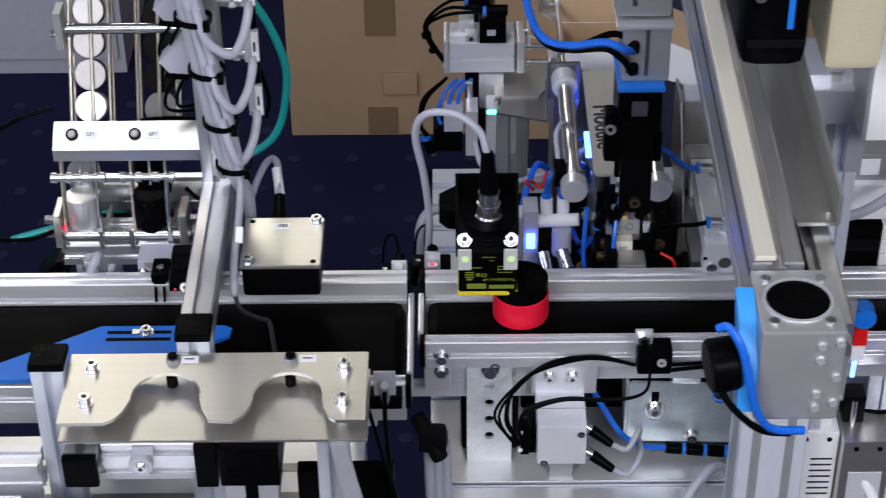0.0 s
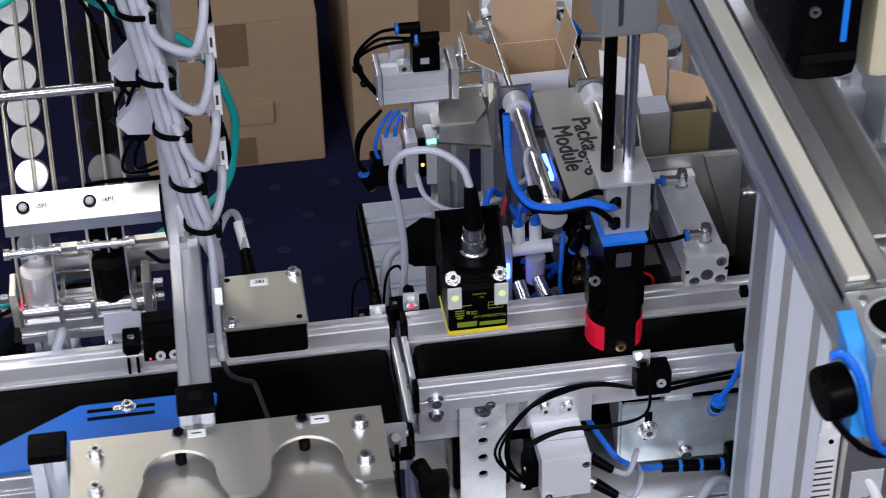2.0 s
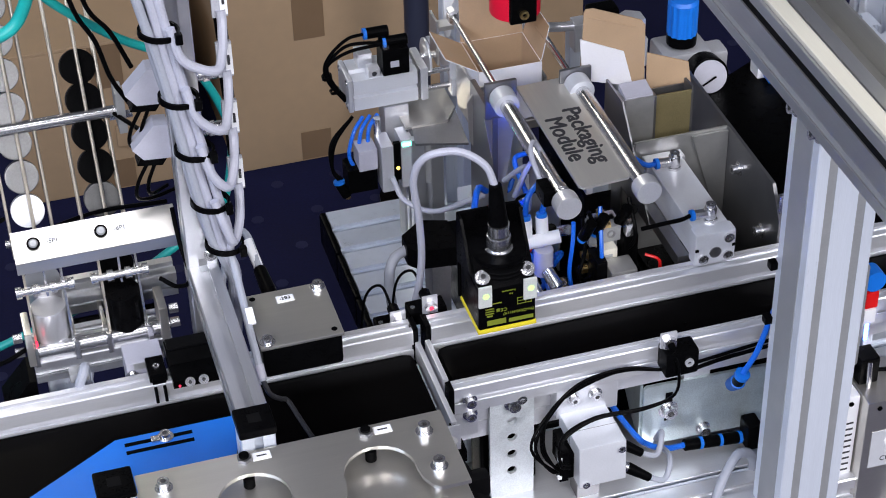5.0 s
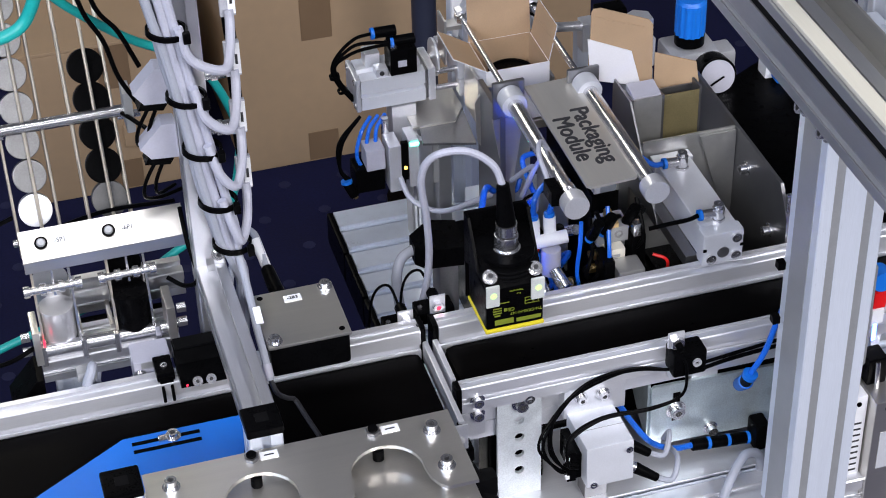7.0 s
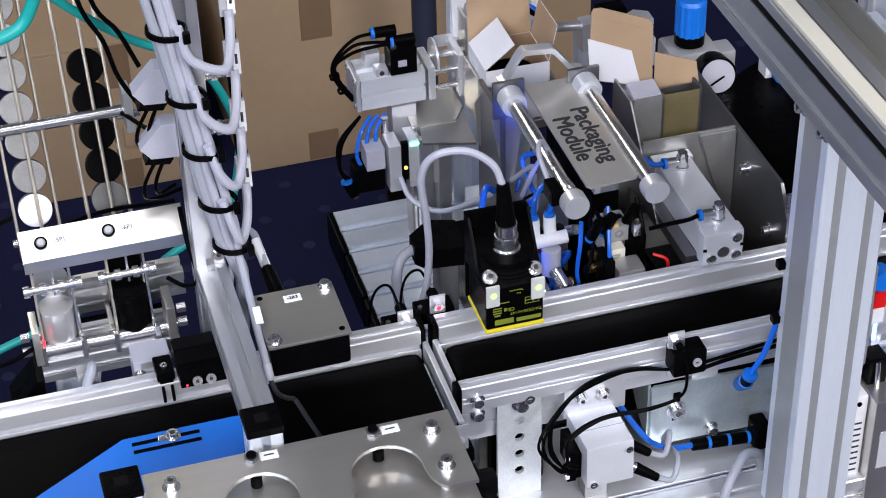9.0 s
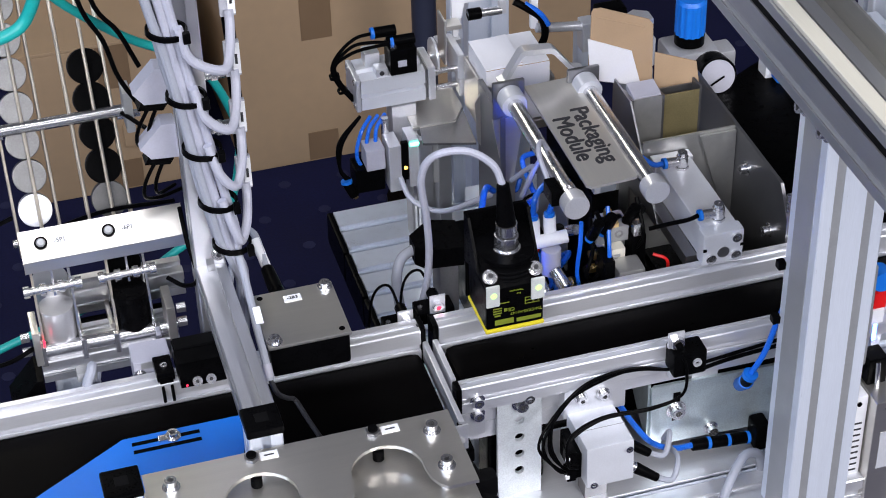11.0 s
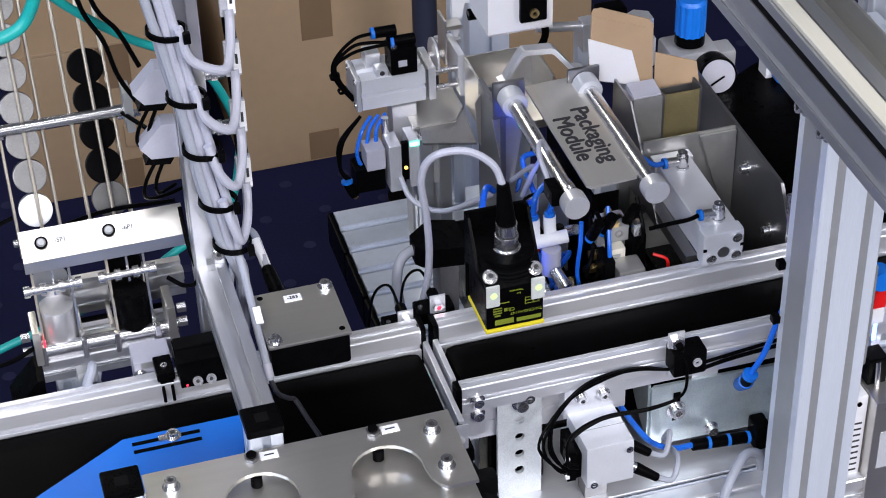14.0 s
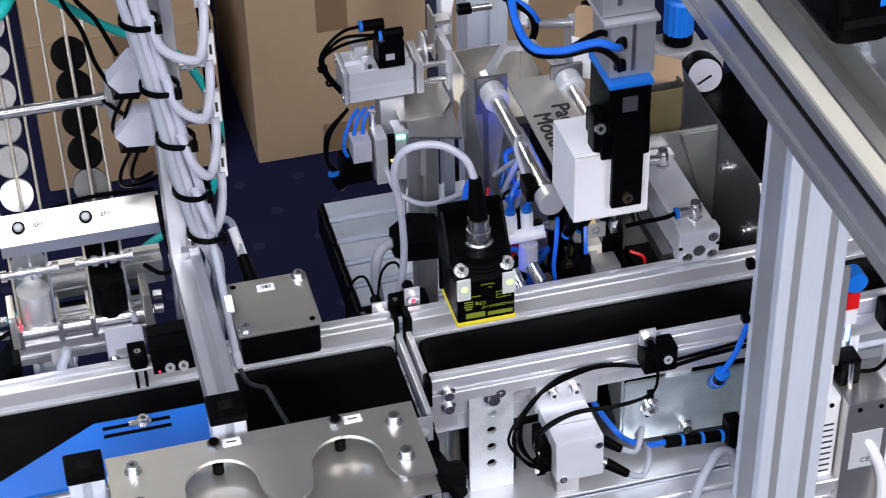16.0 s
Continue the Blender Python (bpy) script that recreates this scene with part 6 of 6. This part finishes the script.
for z in (-0.07, -0.092):
    part("orange_clip", bx((0.3005, -0.063, z - 0.006), (0.3055, -0.055, z + 0.006), 0.001), ORANGE, bpy.data.objects["control_module.002"], "orange release clip")
fb = thing("sensor_bracket", (0.235, -0.045, -0.05), "flat grey sensor bracket beside the conveyor", "bracket")
part("sheet", bx((0.2235, -0.047, -0.035), (0.2425, -0.043, 0.052), 0.002), GREYPAINT, fb)
part("black_clamp", bx((0.2425, -0.052, -0.05), (0.257, -0.036, -0.028), 0.001), BLACK, fb)
part("steel_pin", cy((0.249, -0.052, -0.03), (0.2485, -0.056, -0.055), 0.002, n=12), CHROME, fb)
part("white_cap", bx((0.243, -0.046, 0.0), (0.252, -0.038, 0.012), 0.001), WHITE, fb)
part("red_plug", bx((0.2435, -0.045, 0.0125), (0.253, -0.036, 0.026), 0.001), REDWIRE, fb)
part("blue_plug", cy((0.249, -0.045, 0.035), (0.249, -0.033, 0.035), 0.008, n=20), BLUE, fb)
part("blue_light", bx((0.2445, -0.0465, -0.014), (0.2475, -0.0455, 0.0), 0.0004), GLOWBLUE, fb)
part("cable", hose([(0.2485, -0.056, -0.055), (0.25, -0.062, -0.075), (0.26, -0.07, -0.09), (0.272, -0.076, -0.12), (0.274, -0.08, -0.16)], 0.004, 10), WHITE, fb)
part("stand", bx((0.228, -0.043, -0.15), (0.236, -0.038, -0.035), 0.001), ALU_Z, fb)
e2 = thing("light_sensor", (0.285, -0.035, -0.02), "light sensor on a black clamp block on the rail", "sensor", "light sensors")
part("clamp_block", bx((0.276, -0.042, -0.016), (0.302, -0.0255, 0.004), 0.002), BLACK, e2)
part("angle_bracket", bx((0.279, -0.036, 0.004), (0.289, -0.0345, 0.02), 0.0005), ALU, e2)
part("stem", cy((0.284, -0.04, -0.01), (0.284, -0.036, 0.012), 0.0038), CHROME, e2)
part("cable", hose([(0.284, -0.043, 0.006), (0.283, -0.05, -0.02), (0.274, -0.046, -0.045), (0.26, -0.04, -0.05)], 0.0015), BLACK, e2)
vi = thing("valve_island", (0.268, 0.06, -0.122), "white and black valve island with red wires on a profile", "valve island")
part("top_cover", bx((0.2445, 0.05, 0.048), (0.2955, 0.09, 0.078), 0.0015), WHITE, vi)
for k in range(4):
    z = 0.044 - k * 0.0125
    part("valve", bx((0.244, 0.05, z - 0.0115), (0.277, 0.09, z), 0.0006), BLACK, vi)
    part("coil", bx((0.277, 0.048, z - 0.0115), (0.293, 0.09, z), 0.001), WHITE, vi)
    part("lever", bx((0.283, 0.0472, z - 0.007), (0.286, 0.048, z - 0.004), 0.0002), BLACK, vi)
part("bottom_cover", bx((0.25, 0.05, -0.03), (0.291, 0.09, -0.006), 0.001), WHITE, vi)
part("print_bar", bx((0.256, 0.0497, -0.018), (0.262, 0.05, -0.012), 0), PRINT_RECESS, vi)
part("stand", bx((0.255, 0.06, -0.122), (0.285, 0.09, -0.03), 0.001), ALU_Z, vi)
for k in range(3):
    part("red_wire", hose([(0.244 - 0.002 * k, 0.05, 0.045), (0.241 - 0.002 * k, 0.04, 0.02), (0.243, 0.03, -0.005), (0.25, 0.025, -0.016), (0.262, 0.02, -0.02)], 0.0013), REDWIRE, vi)
part("terminal_head", bx((0.25, 0.055, 0.078), (0.296, 0.085, 0.1), 0.001), GREYPAINT, vi)
part("terminal_key", bx((0.257, 0.0545, 0.083), (0.27, 0.055, 0.096), 0.0002), WHITE, vi)
part("terminal_key", bx((0.279, 0.0545, 0.083), (0.288, 0.055, 0.096), 0.0002), WHITE, vi)
part("grey_cable", hose([(0.222, -0.02, 0.1), (0.25, 0.0, 0.092), (0.28, 0.02, 0.1), (0.31, 0.05, 0.12), (0.34, 0.08, 0.14)], 0.0035, 10), CABLE, vi)
pc = thing("control_unit", (0.23, -0.13, 0.1), "white control unit with a network socket on a bracket", "control unit")
part("case", bx((0.2085, -0.14, 0.242), (0.2465, -0.09, 0.42), 0.0015), WHITE, pc)
part("socket", bx((0.2265, -0.1405, 0.283), (0.2365, -0.14, 0.293), 0.0003), BLACK, pc)
part("socket_rim", bx((0.2255, -0.1402, 0.282), (0.2375, -0.1399, 0.294), 0.0003), BRASS, pc)
part("print_bar", bx((0.2275, -0.1403, 0.299), (0.2365, -0.14, 0.31), 0), GREYPAINT, pc)
part("side_strip", bx((0.2065, -0.139, 0.242), (0.2085, -0.09, 0.42), 0.0003), GREYPAINT, pc)
part("bracket", bx((0.206, -0.11, 0.2), (0.216, -0.1, 0.242), 0.0006), ALU, pc)
part("post", profile("z", 0.216, -0.05, 0.02, 0.02, -0.15, 0.3), ALU_Z, pc)

# ---- moving things ----
PUCK = (0.0, 0.007, 0.0)
puck = thing("puck", PUCK, "red plastic puck with a black top cap", "puck")
part("body", cy((0, 0.007, 0), (0, 0.007, 0.0205), 0.0195, n=48, bev=0.001), RED, puck, "red plastic body")
part("cap", cy((0, 0.007, 0.0205), (0, 0.007, 0.0305), 0.0188, n=48, bev=0.0008), BLACK, puck, "black top cap")
part("rim", ring((0, 0.007, 0.0302), (0, 0.007, 0.0318), 0.0185, 0.0165, 48), BLACK, puck)

# gripper, origin at the finger screw
G = Vector((0.095, -0.010, 0.0))
grip = thing("gripper", G, "black two-finger gripper with a blue edged body and brass screw", "gripper")
gx, gy, gz = G


def at(x, y, z):
    return (gx + x, gy + y, gz + z)


part("front_finger", bx(at(-0.0105, -0.0025, -0.008), at(0.0105, 0.0025, 0.062), 0.0015), BLACK, grip)
part("rear_finger", bx(at(-0.0105, 0.0365, -0.008), at(0.0105, 0.0415, 0.062), 0.0015), BLACK, grip)
part("side_pad", bx(at(-0.021, 0.006, 0.026), at(-0.0135, 0.02, 0.062), 0.002), BLACK, grip)
part("lower_jaw", bx(at(-0.017, 0.0025, 0.028), at(0.0165, 0.0365, 0.05), 0.002), BLACK, grip)
part("jaw_body", bx(at(-0.0135, -0.001, 0.05), at(0.0145, 0.04, 0.084), 0.002), BLACK, grip)
part("blue_edge", bx(at(-0.0145, -0.002, 0.084), at(0.0155, 0.041, 0.0875), 0.001), BLUE, grip, "blue seal edge")
part("label", bx(at(-0.005, -0.0014, 0.066), at(0.005, -0.001, 0.077), 0), DARKSTEEL, grip)
part("brass_screw", ring(at(0, -0.0025, 0), at(0, -0.0048, 0), 0.0036, 0.0018, 20), BRASS, grip, "brass insert screw")
part("side_screw", ring(at(-0.0175, 0.006, 0.052), at(-0.0175, 0.003, 0.053), 0.0036, 0.0015, 18), CHROME, grip)
part("housing", bx(at(-0.012, 0.006, 0.0875), at(0.018, 0.042, 0.126), 0.0015), GREYPAINT, grip, "grey metal housing")
part("housing_groove", bx(at(0.002, 0.0055, 0.092), at(0.0045, 0.0062, 0.125), 0), DARKSTEEL, grip)
part("housing_cap", bx(at(-0.0165, 0.004, 0.126), at(0.02, 0.044, 0.129), 0.0008), ALU, grip)
for k in range(2):
    part("elbow", cy(at(-0.006, 0.004, 0.095 + 0.016 * k), at(-0.004, 0.01, 0.1 + 0.016 * k), 0.004, n=14), BLACK, grip)
    part("hose", hose([at(-0.006, 0.004, 0.095 + 0.016 * k), at(-0.012, -0.002, 0.108 + 0.008 * k), at(-0.024, 0.0, 0.116 + 0.004 * k), at(-0.045, 0.005, 0.112 + 0.003 * k), at(-0.062, 0.01, 0.118), at(-0.072, 0.015, 0.14), at(-0.074, 0.02, 0.18)], 0.0026 if k else 0.0023, 8), BLUETUBE if k else BLACK, grip)
part("hose", hose([at(-0.006, 0.02, 0.11), at(-0.02, 0.01, 0.12), at(-0.046, 0.012, 0.108), at(-0.064, 0.016, 0.115), at(-0.073, 0.02, 0.145), at(-0.076, 0.025, 0.18)], 0.0022), BLACK, grip)
for k in range(2):
    part("guide_rod", cy(at(-0.008 + 0.014 * k, 0.022, 0.129), at(-0.008 + 0.014 * k, 0.022, 0.26), 0.0042, n=16), CHROME if k else BLACK, grip)

# carriage that carries the gripper along the axis; origin above the same line
C0 = Vector((0.095, -0.010, 0.12))
car = thing("carriage", C0, "grey lifting carriage that rides along the axis", "carriage")
part("lift_body", bx((0.078, 0.0, 0.242), (0.113, 0.036, 0.36), 0.002), GREYPAINT, car)
part("lift_plate", bx((0.075, 0.004, 0.36), (0.117, 0.034, 0.38), 0.002), ALU, car)
part("carrier_arm", bx((0.117, 0.0, 0.325), (0.17, 0.03, 0.372), 0.002), ALU, car)
part("lift_groove", bx((0.088, -0.0004, 0.25), (0.091, 0.0, 0.35), 0), DARKSTEEL, car)
part("motor_cover", bx((0.1165, -0.235, 0.349), (0.151, -0.16, 0.43), 0.009), BLACK, car, "black motor and drag chain cover")
part("chain_link", bx((0.122, -0.16, 0.35), (0.148, 0.0, 0.37), 0.003), BLACK, car)
part("cover_light", bx((0.139, -0.2355, 0.372), (0.142, -0.235, 0.41), 0.0003), BLUE, car)
part("cover_rib", bx((0.12, -0.2365, 0.362), (0.148, -0.235, 0.3665), 0.0006), RUBBER, car)
part("cover_rib", bx((0.12, -0.2365, 0.415), (0.148, -0.235, 0.4195), 0.0006), RUBBER, car)
part("cover_screw", ring((0.125, -0.235, 0.39), (0.125, -0.2365, 0.39), 0.0028, 0.0012, 14), DARKSTEEL, car)

# carton that gets filled, closed and lifted
K = Vector((0.0865, 0.2745, 0.0136))
ctn = thing("carton", K, "small white folding carton with brown inside, open then closed", "carton")
w, d, hh, th = 0.0255, 0.0235, 0.05, 0.0007
kx, ky, kz = K


def lined(name, lo, hi, inner, label="white outside, brown inside", pivot=None):
    """A card panel: white sheet with a thin brown inner face."""
    p = part(name, bx(lo, hi, 0), WHITECARD, ctn, label, pivot=pivot)
    lo2, hi2 = list(lo), list(hi)
    ax, s = inner
    if s > 0:
        lo2[ax], hi2[ax] = hi[ax], hi[ax] + 0.0003
    else:
        lo2[ax], hi2[ax] = lo[ax] - 0.0003, lo[ax]
    part("lining", bx(lo2, hi2, 0), CARD, p)
    return p


lined("front_panel", (kx - w, ky - d, kz), (kx + w, ky - d + th, kz + hh), (1, 1))
lined("rear_panel", (kx - w, ky + d - th, kz), (kx + w, ky + d, kz + hh), (1, -1))
lined("side_panel", (kx - w, ky - d + th, kz), (kx - w + th, ky + d - th, kz + hh), (0, 1))
lined("side_panel", (kx + w - th, ky - d + th, kz), (kx + w, ky + d - th, kz + hh), (0, -1))
lined("bottom_panel", (kx - w, ky - d, kz), (kx + w, ky + d, kz + th), (2, 1))
lid = lined("lid", (kx - w, ky + d, kz + hh), (kx + w, ky + d + th, kz + hh + 0.046), (1, -1), "white lid with brown lining", pivot=(kx, ky + d, kz + hh))
lflap = lined("left_flap", (kx - w - th, ky - d + 0.002, kz + hh), (kx - w, ky + d - 0.002, kz + hh + 0.03), (0, 1), "white side flap with brown lining", pivot=(kx - w, ky, kz + hh))
rflap = lined("right_flap", (kx + w, ky - d + 0.002, kz + hh), (kx + w + th, ky + d - 0.002, kz + hh + 0.03), (0, -1), "white side flap with brown lining", pivot=(kx + w, ky, kz + hh))
part("print_bar", bx((kx + w - 0.009, ky - d - 0.0003, kz + 0.02), (kx + w - 0.005, ky - d, kz + 0.024), 0), PRINT_RECESS, ctn)

# yoke on the two cylinder rods
Y0 = Vector((0.0885, 0.203, 0.08))
yoke = thing("yoke", Y0, "bent aluminium yoke on two polished piston rods", "yoke")
part("piston_rod", cy((0.0595, 0.1, 0.0795), (0.0595, 0.203, 0.0795), 0.0024, n=14), CHROME, yoke)
part("piston_rod", cy((0.1175, 0.1, 0.0795), (0.1175, 0.203, 0.0795), 0.0024, n=14), CHROME, yoke)
for x in (0.0595, 0.1175):
    part("rod_clevis", cy((x, 0.2, 0.0795), (x, 0.208, 0.0795), 0.0052, n=6), CHROME, yoke)
bow = [(0.055, 0.086), (0.0595, 0.0875), (0.0715, 0.1075), (0.0745, 0.1095), (0.096, 0.1075), (0.0985, 0.106), (0.1135, 0.087), (0.121, 0.0855)]
part("bow", prism([(x, z) for x, z in bow] + [(x + (0.001 if x < 0.085 else -0.001), z - 0.0045) for x, z in bow[::-1]], "y", 0.2, 0.2085), ALU, yoke, "bent aluminium strip")


def motions():
    """All that moves, from the clip's start to its end."""
    gripper_rows = [(0, -0.010, 0.110), (1.25, -0.010, 0.110), (1.35, -0.010, 0.098), (1.5, -0.010, 0.048), (1.65, -0.010, 0.012), (1.75, -0.010, 0.008),
                    (2.1, -0.010, 0.008), (2.2, -0.010, 0.015), (2.35, -0.010, 0.05), (2.5, -0.010, 0.094), (2.65, -0.010, 0.111), (3.05, -0.010, 0.112), (3.2, 0.008, 0.112), (3.5, 0.050, 0.112),
                    (3.8, 0.094, 0.112), (4.2, 0.146, 0.112), (4.85, 0.237, 0.112), (5.0, 0.247, 0.112), (5.1, 0.247, 0.108), (5.5, 0.247, 0.04), (5.6, 0.247, 0.032), (6.0, 0.247, 0.032),
                    (6.3, 0.247, 0.071), (6.5, 0.247, 0.092), (6.7, 0.247, 0.122), (6.9, 0.247, 0.135), (11.9, 0.247, 0.135), (12.2, 0.247, 0.128), (12.35, 0.247, 0.108), (12.5, 0.247, 0.064), (12.65, 0.247, 0.035),
                    (12.75, 0.247, 0.032), (13.05, 0.247, 0.032), (13.2, 0.247, 0.055), (13.35, 0.247, 0.1), (13.5, 0.247, 0.122), (13.75, 0.247, 0.122), (13.95, 0.244, 0.118), (14.2, 0.232, 0.112), (14.5, 0.199, 0.112),
                    (14.8, 0.156, 0.112), (15.0, 0.130, 0.112), (15.5, 0.063, 0.112), (15.6, 0.048, 0.112), (15.9, 0.006, 0.112), (16.0, -0.004, 0.112)]
    walk(grip, [(t, pose(0.095, y, z)) for t, y, z in gripper_rows])
    walk(car, [(t, pose(0.095, y, 0.12)) for t, y, z in gripper_rows])
    shift = 0.019
    carried = [(t, pose(0.095, y + shift, z - 0.008)) for t, y, z in gripper_rows if 1.75 <= t <= 5.6]
    rest = (0.095 - 0.0065, 0.247 + 0.0265, 0.032 - 0.0172)
    with_box = [(t, pose(rest[0], rest[1] + y - 0.247, rest[2] + z - 0.032)) for t, y, z in gripper_rows if t >= 13.05]
    walk(puck, [(t, pose(x, 0.009, 0)) for t, x in ((0, 0.0225), (0.2, 0.0445), (0.4, 0.066), (0.5, 0.0765), (0.6, 0.0865), (0.7, 0.0915), (0.8, 0.0925), (1.2, 0.0925), (1.4, 0.0935), (1.6, 0.095))]
         + carried + [(5.75, pose(*rest)), (6.0, pose(*rest))] + with_box)
    walk(ctn, [(0, pose(*K)), (13.0, pose(*K))] + [(t, pose(K.x, K.y + y - 0.247, K.z + z - 0.032)) for t, y, z in gripper_rows if t >= 13.05])
    lid_at = lid.location.copy()
    walk(lid, [(t, Matrix.Translation(lid_at) @ pose(0, 0, 0, rx)) for t, rx in ((0, -6), (9.9, -6), (10.2, 20), (10.5, 62), (10.8, 88), (11.0, 89.5), (16, 89.5))])
    l_at = lflap.location.copy()
    walk(lflap, [(t, Matrix.Translation(l_at) @ pose(0, 0, 0, 0, ry)) for t, ry in ((0, -58), (8.5, -58), (8.62, -30), (8.75, 12), (8.85, 34), (9.0, 52), (9.2, 72), (9.6, 86), (16, 86))])
    r_at = rflap.location.copy()
    walk(rflap, [(t, Matrix.Translation(r_at) @ pose(0, 0, 0, 0, ry)) for t, ry in ((0, 12), (9.3, 12), (9.6, -30), (9.9, -80), (10.1, -88), (16, -88))])
    walk(yoke, [(t, pose(Y0.x, y, Y0.z)) for t, y in ((0, 0.31), (7.65, 0.31), (7.8, 0.302), (8.0, 0.262), (8.2, 0.227), (8.4, 0.208), (8.55, 0.203), (16, 0.203))])
    walk(pusher, [(t, pose(x, 0.32, 0.045)) for t, x in ((0, 0.045), (8.7, 0.045), (8.9, 0.054), (9.1, 0.066), (9.6, 0.066), (9.9, 0.045), (16, 0.045))])


motions()
